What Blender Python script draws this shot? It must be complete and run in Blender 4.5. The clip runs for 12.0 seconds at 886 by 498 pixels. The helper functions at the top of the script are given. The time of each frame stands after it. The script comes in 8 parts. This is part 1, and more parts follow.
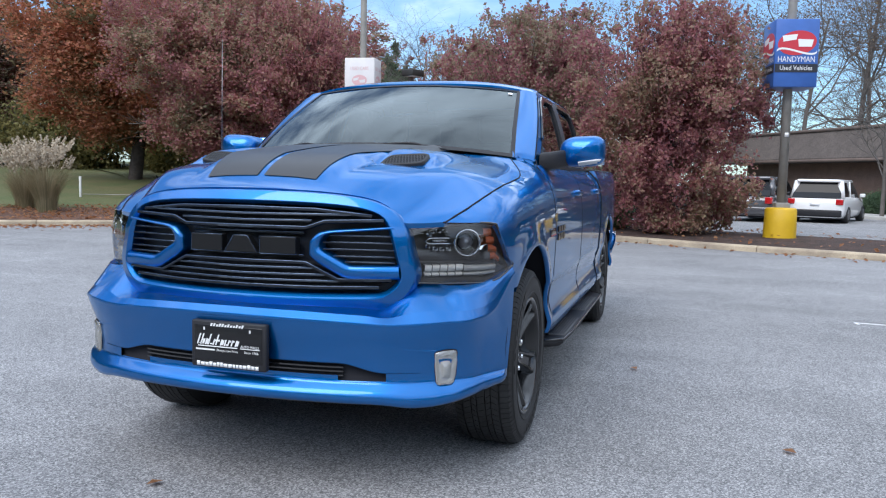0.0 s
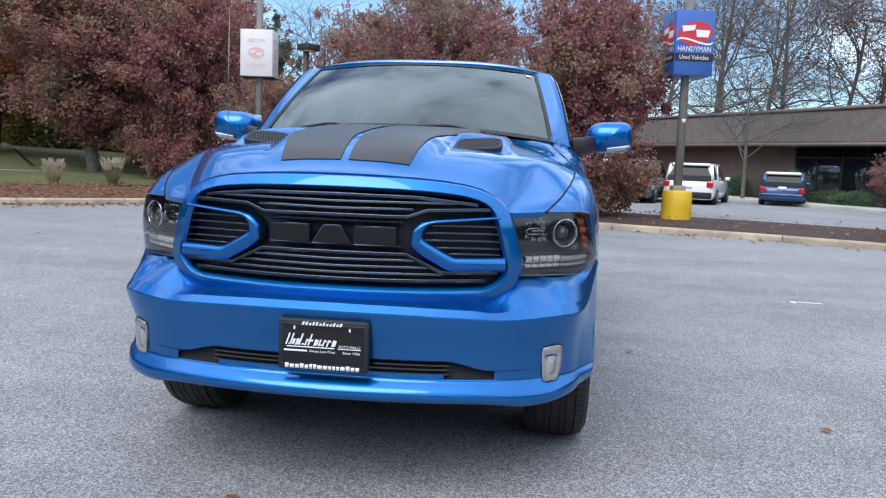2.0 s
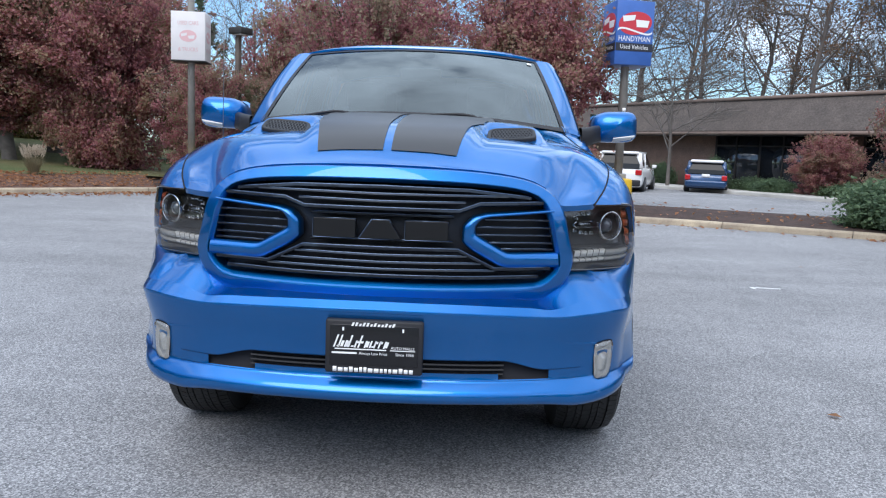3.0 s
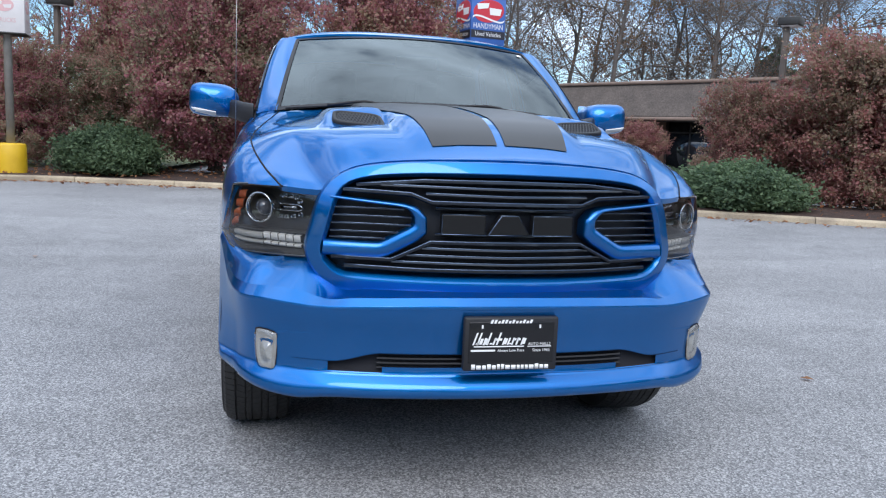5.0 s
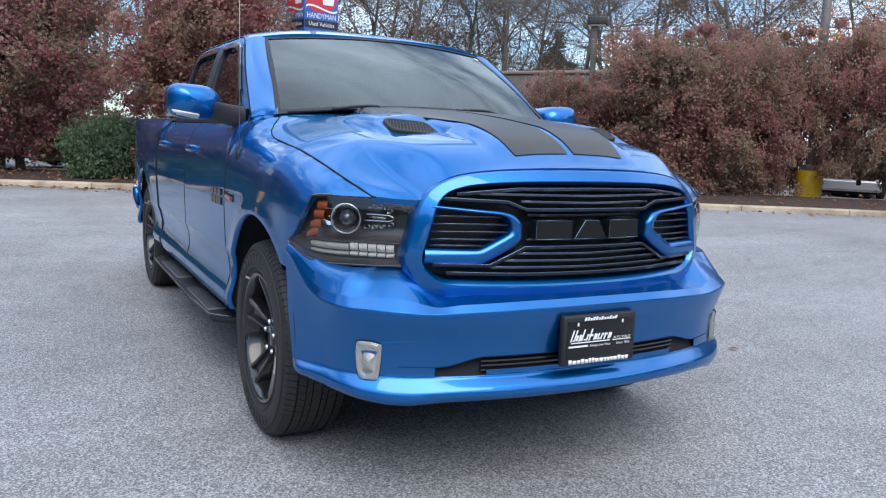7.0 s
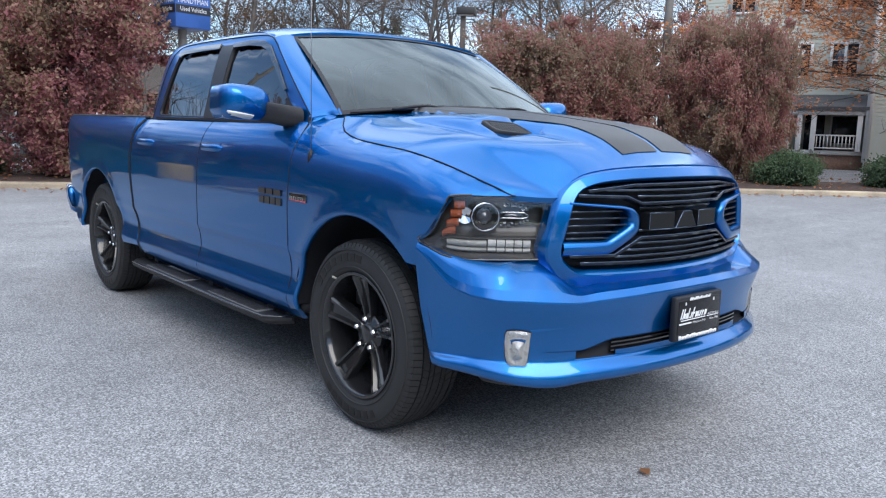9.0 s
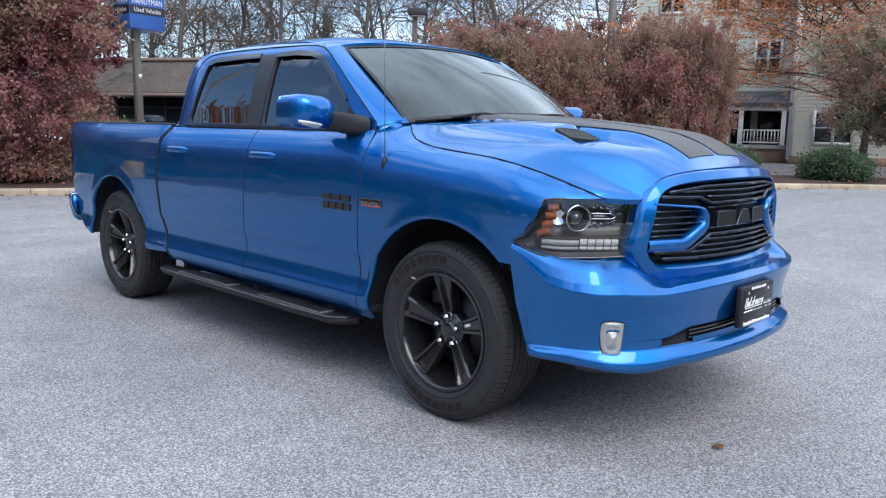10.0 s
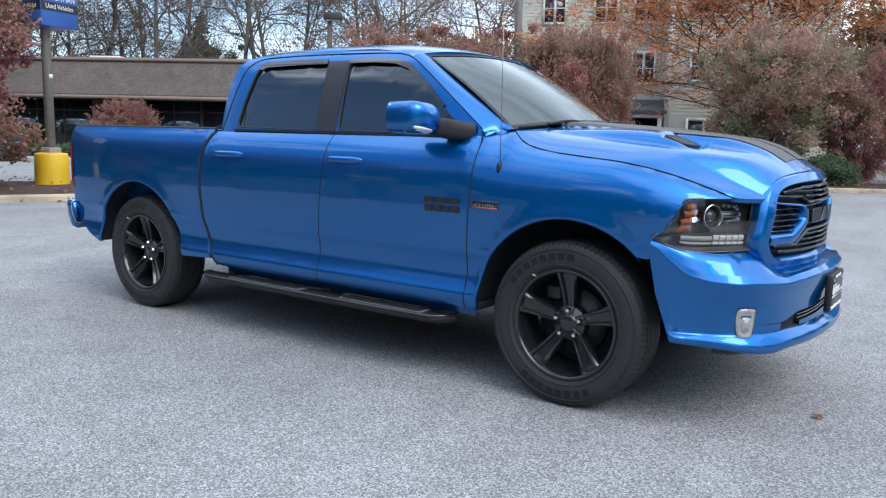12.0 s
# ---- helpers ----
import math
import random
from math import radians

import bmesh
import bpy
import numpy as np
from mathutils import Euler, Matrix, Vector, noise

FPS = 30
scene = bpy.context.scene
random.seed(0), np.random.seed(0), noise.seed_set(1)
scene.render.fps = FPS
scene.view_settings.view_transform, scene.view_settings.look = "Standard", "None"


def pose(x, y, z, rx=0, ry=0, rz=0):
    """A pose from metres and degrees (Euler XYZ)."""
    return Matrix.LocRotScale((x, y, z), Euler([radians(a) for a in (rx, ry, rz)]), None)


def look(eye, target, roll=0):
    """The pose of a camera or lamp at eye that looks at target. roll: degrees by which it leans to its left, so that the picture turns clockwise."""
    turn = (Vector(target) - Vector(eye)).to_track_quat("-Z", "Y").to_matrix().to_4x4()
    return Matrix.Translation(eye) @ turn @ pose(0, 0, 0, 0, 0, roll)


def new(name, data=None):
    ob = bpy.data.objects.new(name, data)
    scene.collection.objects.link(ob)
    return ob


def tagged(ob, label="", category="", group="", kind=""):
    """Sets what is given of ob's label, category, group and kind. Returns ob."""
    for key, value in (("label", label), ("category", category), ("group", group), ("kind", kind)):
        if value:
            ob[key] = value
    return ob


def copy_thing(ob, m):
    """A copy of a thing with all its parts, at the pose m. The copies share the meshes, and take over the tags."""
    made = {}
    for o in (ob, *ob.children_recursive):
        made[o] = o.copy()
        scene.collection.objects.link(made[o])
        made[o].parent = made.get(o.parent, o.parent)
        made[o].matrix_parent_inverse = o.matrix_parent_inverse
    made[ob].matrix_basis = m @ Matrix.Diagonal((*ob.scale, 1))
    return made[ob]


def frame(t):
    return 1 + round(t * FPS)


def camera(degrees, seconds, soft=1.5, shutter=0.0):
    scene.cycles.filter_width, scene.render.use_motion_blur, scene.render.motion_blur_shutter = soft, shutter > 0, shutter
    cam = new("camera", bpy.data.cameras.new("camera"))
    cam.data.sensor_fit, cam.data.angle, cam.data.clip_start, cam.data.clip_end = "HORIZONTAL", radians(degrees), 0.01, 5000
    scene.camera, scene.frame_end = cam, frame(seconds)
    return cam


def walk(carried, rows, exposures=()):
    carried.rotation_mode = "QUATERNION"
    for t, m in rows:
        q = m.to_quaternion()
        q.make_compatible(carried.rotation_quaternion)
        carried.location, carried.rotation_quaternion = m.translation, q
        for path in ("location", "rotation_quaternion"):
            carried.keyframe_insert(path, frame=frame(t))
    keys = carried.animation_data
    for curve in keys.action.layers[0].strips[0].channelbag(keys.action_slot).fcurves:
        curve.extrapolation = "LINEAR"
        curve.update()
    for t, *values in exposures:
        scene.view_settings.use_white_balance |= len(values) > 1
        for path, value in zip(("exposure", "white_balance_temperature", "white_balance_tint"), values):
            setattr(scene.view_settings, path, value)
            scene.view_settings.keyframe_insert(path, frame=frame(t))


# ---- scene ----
cam = camera(58.6, 12.0, soft=1.2)
PATH = [
    (0, (1.682, -3.673, 1.267), (1.097, -1.769, 1.088), 1.2),
    (0.5, (1.481, -3.708, 1.268), (0.962, -1.785, 1.084), 1.7),
    (1, (1.249, -3.645, 1.255), (0.813, -1.703, 1.06), 2.0),
    (1.5, (1.014, -3.619, 1.257), (0.671, -1.659, 1.05), 2.1),
    (2, (0.76, -3.709, 1.274), (0.51, -1.737, 1.05), 2.1),
    (2.5, (0.533, -3.691, 1.253), (0.381, -1.711, 1.015), 2.1),
    (3, (0.289, -3.622, 1.27), (0.237, -1.638, 1.022), 2.2),
    (3.2, (0.18, -3.637, 1.259), (0.171, -1.653, 1.007), 2.2),
    (4.8, (-0.666, -3.511, 1.268), (-0.293, -1.564, 0.999), 2.3),
    (5, (-0.804, -3.519, 1.276), (-0.376, -1.584, 1.002), 2.4),
    (5.5, (-1.075, -3.499, 1.287), (-0.519, -1.598, 1.009), 2.3),
    (6, (-1.291, -3.335, 1.301), (-0.607, -1.477, 1.017), 2.4),
    (6.5, (-1.537, -3.266, 1.296), (-0.732, -1.458, 1.007), 2.4),
    (7, (-1.836, -3.247, 1.314), (-0.914, -1.495, 1.03), 2.2),
    (7.2, (-1.95, -3.209, 1.304), (-0.977, -1.486, 1.013), 2.2),
    (8.8, (-2.776, -2.875, 1.348), (-1.536, -1.336, 1.042), 1.7),
    (9, (-2.87, -2.783, 1.342), (-1.6, -1.269, 1.036), 1.6),
    (9.5, (-3.159, -2.609, 1.353), (-1.819, -1.156, 1.047), 1.3),
    (10, (-3.514, -2.487, 1.374), (-2.113, -1.094, 1.066), 1.0),
    (10.5, (-3.759, -2.262, 1.347), (-2.299, -0.929, 1.04), 1.0),
    (11, (-4.001, -2.045, 1.344), (-2.483, -0.778, 1.042), 1.1),
    (11.5, (-4.305, -1.881, 1.362), (-2.734, -0.679, 1.064), 1.3),
    (12, (-4.476, -1.673, 1.356), (-2.859, -0.532, 1.066), 1.3),
]
walk(cam, [(t, look(eye, target, roll)) for t, eye, target, roll in PATH],
     exposures=[(0.0, 0.47, 6500, 13), (6.0, 0.47, 6540, 13), (9.0, 0.58, 6600, 13), (12.0, 0.60, 6600, 12)])

# ---------------------------------------------------------------- light
world = bpy.data.worlds.new("sky")
scene.world = world
world.use_nodes = True
wn, wl = world.node_tree.nodes, world.node_tree.links
wn.clear()
CLOUD_LOW, CLOUD_HIGH = 8.4, 10.0    # brightness of the clouds at the skyline and overhead
SUN_EL, SUN_AZ = 46.0, 196.0          # degrees above the ground; degrees from +y towards +x
sky = wn.new("ShaderNodeTexSky")
sky.sky_type, sky.sun_disc = "NISHITA", False
sky.sun_elevation, sky.sun_rotation = radians(SUN_EL), radians(SUN_AZ)
sky.air_density, sky.dust_density, sky.ozone_density = 1.0, 0.7, 2.0
geo = wn.new("ShaderNodeTexCoord")
mp = wn.new("ShaderNodeMapping")
mp.inputs["Scale"].default_value = (1.0, 1.0, 2.2)
cl = wn.new("ShaderNodeTexNoise")
cl.inputs["Scale"].default_value, cl.inputs["Detail"].default_value, cl.inputs["Roughness"].default_value = 2.3, 7.0, 0.56
cl.inputs["Distortion"].default_value = 0.4
sep = wn.new("ShaderNodeSeparateXYZ")
# cloud cover thickens towards the zenith, where the veil is brightest
cov = wn.new("ShaderNodeMath")
cov.operation = "MULTIPLY_ADD"
cov.inputs[1].default_value = 0.42
cr = wn.new("ShaderNodeMapRange")
cr.interpolation_type = "SMOOTHSTEP"
cr.inputs["From Min"].default_value, cr.inputs["From Max"].default_value = 0.60, 0.84
cr.inputs["To Min"].default_value, cr.inputs["To Max"].default_value = 0.03, 0.95
lum = wn.new("ShaderNodeMapRange")
lum.inputs["From Min"].default_value, lum.inputs["From Max"].default_value = 0.05, 0.95
lum.inputs["To Min"].default_value, lum.inputs["To Max"].default_value = CLOUD_LOW, CLOUD_HIGH
tone = wn.new("ShaderNodeMapRange")
tone.inputs["From Min"].default_value, tone.inputs["From Max"].default_value = 0.35, 0.75
tone.inputs["To Min"].default_value, tone.inputs["To Max"].default_value = 0.6, 1.3
mul = wn.new("ShaderNodeMath")
mul.operation = "MULTIPLY"
cloud = wn.new("ShaderNodeMix")
cloud.data_type, cloud.blend_type = "RGBA", "MULTIPLY"
cloud.inputs["Factor"].default_value = 1.0
cloud.inputs["B"].default_value = (0.82, 0.97, 1.15, 1)
mixc = wn.new("ShaderNodeMix")
mixc.data_type = "RGBA"
bgn = wn.new("ShaderNodeBackground")
bgn.inputs["Strength"].default_value = 0.155
wo = wn.new("ShaderNodeOutputWorld")
wl.new(geo.outputs["Generated"], mp.inputs["Vector"])
wl.new(geo.outputs["Generated"], sep.inputs["Vector"])
wl.new(mp.outputs["Vector"], cl.inputs["Vector"])
wl.new(sep.outputs["Z"], cov.inputs[0])
east = wn.new("ShaderNodeMath")
east.operation = "MULTIPLY_ADD"
east.inputs[1].default_value = 0.24    # more cloud towards +x
half = wn.new("ShaderNodeMath")
half.operation = "MAXIMUM"
half.inputs[1].default_value = -0.1
wl.new(sep.outputs["X"], half.inputs[0])
wl.new(half.outputs[0], east.inputs[0])
wl.new(cl.outputs["Fac"], east.inputs[2])
wl.new(east.outputs[0], cov.inputs[2])
wl.new(cov.outputs[0], cr.inputs["Value"])
wl.new(sep.outputs["Z"], lum.inputs["Value"])
wl.new(cl.outputs["Fac"], tone.inputs["Value"])
wl.new(lum.outputs["Result"], mul.inputs[0])
wl.new(tone.outputs["Result"], mul.inputs[1])
wl.new(mul.outputs[0], cloud.inputs["A"])
wl.new(cr.outputs["Result"], mixc.inputs["Factor"])
clear = wn.new("ShaderNodeMix")
clear.data_type, clear.blend_type = "RGBA", "MULTIPLY"
clear.inputs["Factor"].default_value = 1.0
clear.inputs["B"].default_value = (0.62, 0.80, 0.93, 1)
wl.new(sky.outputs["Color"], clear.inputs["A"])
wl.new(clear.outputs["Result"], mixc.inputs["A"])
wl.new(cloud.outputs["Result"], mixc.inputs["B"])
wl.new(mixc.outputs["Result"], bgn.inputs["Color"])
wl.new(bgn.outputs["Background"], wo.inputs["Surface"])

sun = new("sun", bpy.data.lights.new("sun", "SUN"))
sun.data.energy, sun.data.angle, sun.data.color = 1.6, radians(42), (1.0, 0.96, 0.9)
sa, se = radians(SUN_AZ), radians(SUN_EL)
sun.matrix_basis = look((0, 0, 20), (-20 * math.sin(sa) * math.cos(se), -20 * math.cos(sa) * math.cos(se), 20 - 20 * math.sin(se)))


# ---------------------------------------------------------------- materials
def mat(name, col, rough=0.5, metal=0.0, coat=0.0, spec=0.5, var=0.0, vscale=3.0, bump=0.0, bscale=60.0, col2=None, rand=0.0, island=0.0,
        fine=0.0, fscale=200.0, coords="Object"):
    """A surface: colour, a slow stain (var, vscale), a fine grain (fine, fscale), relief (bump, bscale), and variation by piece."""
    m = bpy.data.materials.new(name)
    m.use_nodes = True
    n, l = m.node_tree.nodes, m.node_tree.links
    b = n["Principled BSDF"]
    b.inputs["Base Color"].default_value = (*col, 1)
    b.inputs["Roughness"].default_value = rough
    b.inputs["Metallic"].default_value = metal
    b.inputs["Coat Weight"].default_value = coat
    b.inputs["Coat Roughness"].default_value = 0.03
    b.inputs["Specular IOR Level"].default_value = spec
    tc = n.new("ShaderNodeTexCoord")
    out = None

    def rgb(c):
        r = n.new("ShaderNodeRGB")
        r.outputs[0].default_value = (*c, 1)
        return r.outputs[0]

    def noise_of(scale, detail=4.0, rough_=0.55):
        t = n.new("ShaderNodeTexNoise")
        t.inputs["Scale"].default_value, t.inputs["Detail"].default_value, t.inputs["Roughness"].default_value = scale, detail, rough_
        l.new(tc.outputs[coords], t.inputs["Vector"])
        return t.outputs["Fac"]

    def ramp(src, lo, hi):
        r = n.new("ShaderNodeMapRange")
        r.inputs["From Min"].default_value, r.inputs["From Max"].default_value = lo, hi
        l.new(src, r.inputs["Value"])
        return r.outputs["Result"]

    def mix(fac, a, c, blend="MIX"):
        x = n.new("ShaderNodeMix")
        x.data_type, x.blend_type = "RGBA", blend
        if isinstance(fac, float):
            x.inputs["Factor"].default_value = fac
        else:
            l.new(fac, x.inputs["Factor"])
        l.new(a, x.inputs["A"])
        l.new(c, x.inputs["B"])
        return x.outputs["Result"]

    cur = rgb(col)
    second = col2 or tuple(c * 0.6 for c in col)
    if var:
        cur = mix(ramp(noise_of(vscale), 0.5 - 0.25 / max(var, 0.05) * 0.5, 0.5 + 0.25 / max(var, 0.05) * 0.5), cur, rgb(second))
        out = cur
    if rand or island:
        src = n.new("ShaderNodeObjectInfo").outputs["Random"] if rand else n.new("ShaderNodeNewGeometry").outputs["Random Per Island"]
        h = n.new("ShaderNodeHueSaturation")
        k = rand or island
        l.new(ramp(src, 0.0, 1.0), h.inputs["Value"])
        mr = n.new("ShaderNodeMapRange")
        mr.inputs["To Min"].default_value, mr.inputs["To Max"].default_value = 1 - k, 1 + k
        l.new(src, mr.inputs["Value"])
        l.new(mr.outputs["Result"], h.inputs["Value"])
        l.new(cur, h.inputs["Color"])
        cur = out = h.outputs["Color"]
    if fine:
        f = ramp(noise_of(fscale, 2.0, 0.6), 0.3, 0.7)
        g = n.new("ShaderNodeMapRange")
        g.inputs["To Min"].default_value, g.inputs["To Max"].default_value = 1 - fine, 1 + fine
        l.new(f, g.inputs["Value"])
        h = n.new("ShaderNodeHueSaturation")
        l.new(g.outputs["Result"], h.inputs["Value"])
        l.new(cur, h.inputs["Color"])
        cur = out = h.outputs["Color"]
    if out is not None:
        l.new(out, b.inputs["Base Color"])
    if bump:
        bp = n.new("ShaderNodeBump")
        bp.inputs["Strength"].default_value, bp.inputs["Distance"].default_value = bump, 0.01
        l.new(noise_of(bscale), bp.inputs["Height"])
        l.new(bp.outputs["Normal"], b.inputs["Normal"])
    return m


def glass(name, tint, ior=1.5, gloss=(1.0, 1.0, 1.0)):
    """Clear or tinted sheet: see-through, with the reflection of glass."""
    m = bpy.data.materials.new(name)
    m.use_nodes = True
    n, l = m.node_tree.nodes, m.node_tree.links
    n.remove(n["Principled BSDF"])
    tr, gl, fr, mx = n.new("ShaderNodeBsdfTransparent"), n.new("ShaderNodeBsdfGlossy"), n.new("ShaderNodeFresnel"), n.new("ShaderNodeMixShader")
    tr.inputs["Color"].default_value = (*tint, 1)
    gl.inputs["Roughness"].default_value = 0.01
    gl.inputs["Color"].default_value = (*gloss, 1)
    fr.inputs["IOR"].default_value = ior
    l.new(fr.outputs[0], mx.inputs[0])
    l.new(tr.outputs[0], mx.inputs[1])
    l.new(gl.outputs[0], mx.inputs[2])
    l.new(mx.outputs[0], n["Material Output"].inputs["Surface"])
    return m


def leafmat(name, cols, rough=0.55):
    """Leaves: several colours picked leaf by leaf, a little light coming through."""
    m = bpy.data.materials.new(name)
    m.use_nodes = True
    n, l = m.node_tree.nodes, m.node_tree.links
    b = n["Principled BSDF"]
    b.inputs["Roughness"].default_value = rough
    b.inputs["Specular IOR Level"].default_value = 0.3
    g, o, r = n.new("ShaderNodeNewGeometry"), n.new("ShaderNodeObjectInfo"), n.new("ShaderNodeValToRGB")
    r.color_ramp.interpolation = "LINEAR"
    el = r.color_ramp.elements
    for i, c in enumerate(cols):
        e = el[i] if i < 2 else el.new(0.5)
        e.position, e.color = i / (len(cols) - 1), (*c, 1)
    for i, c in enumerate(cols):
        el[i].position, el[i].color = i / (len(cols) - 1), (*c, 1)
    tc, big = n.new("ShaderNodeTexCoord"), n.new("ShaderNodeTexNoise")
    big.inputs["Scale"].default_value = 0.7
    l.new(tc.outputs["Object"], big.inputs["Vector"])
    ma = n.new("ShaderNodeMath")
    ma.operation = "MULTIPLY_ADD"
    ma.inputs[1].default_value = 0.45
    l.new(g.outputs["Random Per Island"], ma.inputs[0])
    mr = n.new("ShaderNodeMapRange")
    mr.inputs["From Min"].default_value, mr.inputs["From Max"].default_value = 0.25, 0.75
    mr.inputs["To Min"].default_value, mr.inputs["To Max"].default_value = -0.05, 0.6
    l.new(big.outputs["Fac"], mr.inputs["Value"])
    l.new(mr.outputs["Result"], ma.inputs[2])
    l.new(ma.outputs[0], r.inputs["Fac"])
    h = n.new("ShaderNodeHueSaturation")
    mv = n.new("ShaderNodeMapRange")
    mv.inputs["To Min"].default_value, mv.inputs["To Max"].default_value = 0.8, 1.2
    l.new(o.outputs["Random"], mv.inputs["Value"])
    l.new(mv.outputs["Result"], h.inputs["Value"])
    l.new(r.outputs["Color"], h.inputs["Color"])
    l.new(h.outputs["Color"], b.inputs["Base Color"])
    t, mx = n.new("ShaderNodeBsdfTranslucent"), n.new("ShaderNodeMixShader")
    mx.inputs[0].default_value = 0.5
    l.new(h.outputs["Color"], t.inputs["Color"])
    l.new(b.outputs[0], mx.inputs[1])
    l.new(t.outputs[0], mx.inputs[2])
    l.new(mx.outputs[0], n["Material Output"].inputs["Surface"])
    return m


def paintmat(name, col, edge):
    """Metallic car paint under clear coat: flakes vary the colour and the gloss."""
    m = mat(name, col, rough=0.36, metal=0.92, coat=1.0, spec=0.1)
    m.node_tree.nodes["Principled BSDF"].inputs["Coat IOR"].default_value = 1.5
    n, l = m.node_tree.nodes, m.node_tree.links
    b = n["Principled BSDF"]
    b.inputs["Specular Tint"].default_value = (0.35, 0.75, 1.0, 1)
    lw = n.new("ShaderNodeTexNoise")
    lw.inputs["Scale"].default_value, lw.inputs["Detail"].default_value = 1800.0, 1.0
    tc = n.new("ShaderNodeTexCoord")
    l.new(tc.outputs["Object"], lw.inputs["Vector"])
    mx = n.new("ShaderNodeMix")
    mx.data_type = "RGBA"
    mx.inputs["A"].default_value, mx.inputs["B"].default_value = (*col, 1), (*edge, 1)
    l.new(lw.outputs["Fac"], mx.inputs["Factor"])
    l.new(mx.outputs["Result"], b.inputs["Base Color"])
    return m


PAINT = paintmat("blue_paint", (0.0, 0.089, 0.31), (0.0, 0.174, 0.51))
STRIPE = mat("matte_black_vinyl", (0.017, 0.0165, 0.018), rough=0.38, spec=0.6, fine=0.1, fscale=900)
GLOSSBLACK = mat("gloss_black", (0.014, 0.014, 0.016), rough=0.22, coat=1.0)
BARBLACK = mat("grille_bar_black", (0.010, 0.012, 0.018), rough=0.25, coat=0.6, spec=0.4)
BARBLACK.node_tree.nodes["Principled BSDF"].inputs["Coat IOR"].default_value = 1.5
BLACKPLASTIC = mat("black_plastic", (0.020, 0.020, 0.023), rough=0.5, spec=0.3, bump=0.15, bscale=500, fine=0.15, fscale=300)
DARK = mat("dark_cavity", (0.020, 0.021, 0.026), rough=0.85, spec=0.15)
RUBBER = mat("tyre_rubber", (0.020, 0.0203, 0.0215), rough=0.58, spec=0.35, var=0.4, vscale=9, col2=(0.028, 0.028, 0.028), bump=0.1, bscale=300)
RUBBERTEXT = mat("tyre_letter_rubber", (0.009, 0.009, 0.0095), rough=0.45, spec=0.3)
VENTBLACK = mat("vent_black", (0.013, 0.013, 0.015), rough=0.5, spec=0.35)
VENTGREY = mat("vent_grey", (0.045, 0.046, 0.05), rough=0.4)
# bluish metal for added lines that stand in for reflected glints on edges
BARGLINT = mat("bright_bar_edge", (0.14, 0.19, 0.27), rough=0.25, metal=1.0)
RIM = mat("black_alloy", (0.012, 0.0125, 0.014), rough=0.24, spec=0.4, coat=0.6)
CHROME = mat("chrome", (0.75, 0.76, 0.78), rough=0.07, metal=1.0)
STEEL = mat("steel", (0.35, 0.35, 0.36), rough=0.35, metal=1.0, var=0.3, vscale=30)
DISC = mat("dull_brake_iron", (0.06, 0.06, 0.063), rough=0.5, metal=0.8, var=0.4, vscale=25)
GUNMETAL = mat("grey_bezel", (0.085, 0.088, 0.094), rough=0.3, metal=0.6, coat=0.3)
AMBER = mat("amber_reflector", (0.34, 0.085, 0.035), rough=0.2, bump=0.5, bscale=120)
REDLENS = mat("red_lens", (0.45, 0.008, 0.01), rough=0.12, coat=0.5)
WHITELENS = mat("pale_lens", (0.9, 0.91, 0.92), rough=0.16, bump=0.3, bscale=150)
DRL = mat("clear_light_facets", (0.74, 0.76, 0.76), rough=0.16, metal=0.2, bump=0.8, bscale=70)
DRLGREY = mat("dim_light_strip", (0.46, 0.48, 0.48), rough=0.2, metal=0.3, bump=0.6, bscale=60)
HOUSING = mat("dark_housing", (0.022, 0.023, 0.026), rough=0.3, coat=0.3)
SMOKE = mat("smoky_grey_bezel", (0.045, 0.048, 0.052), rough=0.32, coat=0.3, spec=0.4)
FOGBOWL = mat("hazy_bright_bowl", (0.60, 0.61, 0.60), rough=0.22, metal=0.55, bump=0.7, bscale=48)
FROST = mat("hazy_lens", (0.72, 0.73, 0.72), rough=0.3, bump=0.3, bscale=90)
FACET = mat("faceted_reflector", (0.52, 0.53, 0.54), rough=0.10, metal=1.0, bump=1.0, bscale=48)
GREYLETTER = mat("dark_grey_letters", (0.009, 0.0092, 0.010), rough=0.42, spec=0.25)
WINDSHIELD = glass("windshield_glass", (0.20, 0.28, 0.30), 1.82, (0.90, 0.99, 1.0))
SIDEGLASS = glass("tinted_glass", (0.012, 0.014, 0.015), 2.15, (0.95, 0.97, 1.0))
SMOKED = mat("smoked_plastic", (0.008, 0.008, 0.009), rough=0.3, coat=0.25)
VISOR = mat("smoky_visor", (0.022, 0.023, 0.026), rough=0.1, coat=1.0, spec=0.7)
CLEAR = glass("clear_lens", (0.93, 0.94, 0.95), 1.6)
INTERIOR = mat("grey_interior", (0.055, 0.055, 0.058), rough=0.7, var=0.3, vscale=8)
WHITEPAINT = mat("white_print", (0.8, 0.8, 0.8), rough=0.4)
REDPRINT = mat("red_print", (0.55, 0.035, 0.05), rough=0.4)
BLACKPRINT = mat("black_print", (0.02, 0.021, 0.03), rough=0.4)
SIGNBLUE = mat("sign_blue", (0.05, 0.15, 0.48), rough=0.35, var=0.2, vscale=4)
SIGNWHITE = mat("faded_white_sign", (0.72, 0.68, 0.66), rough=0.5, var=0.35, vscale=3, col2=(0.6, 0.57, 0.56))
FADEDRED = mat("faded_red_print", (0.66, 0.40, 0.40), rough=0.5)
YELLOW = mat("yellow_paint", (0.72, 0.45, 0.015), rough=0.5, var=0.35, vscale=4, col2=(0.6, 0.36, 0.015), bump=0.3, bscale=25)
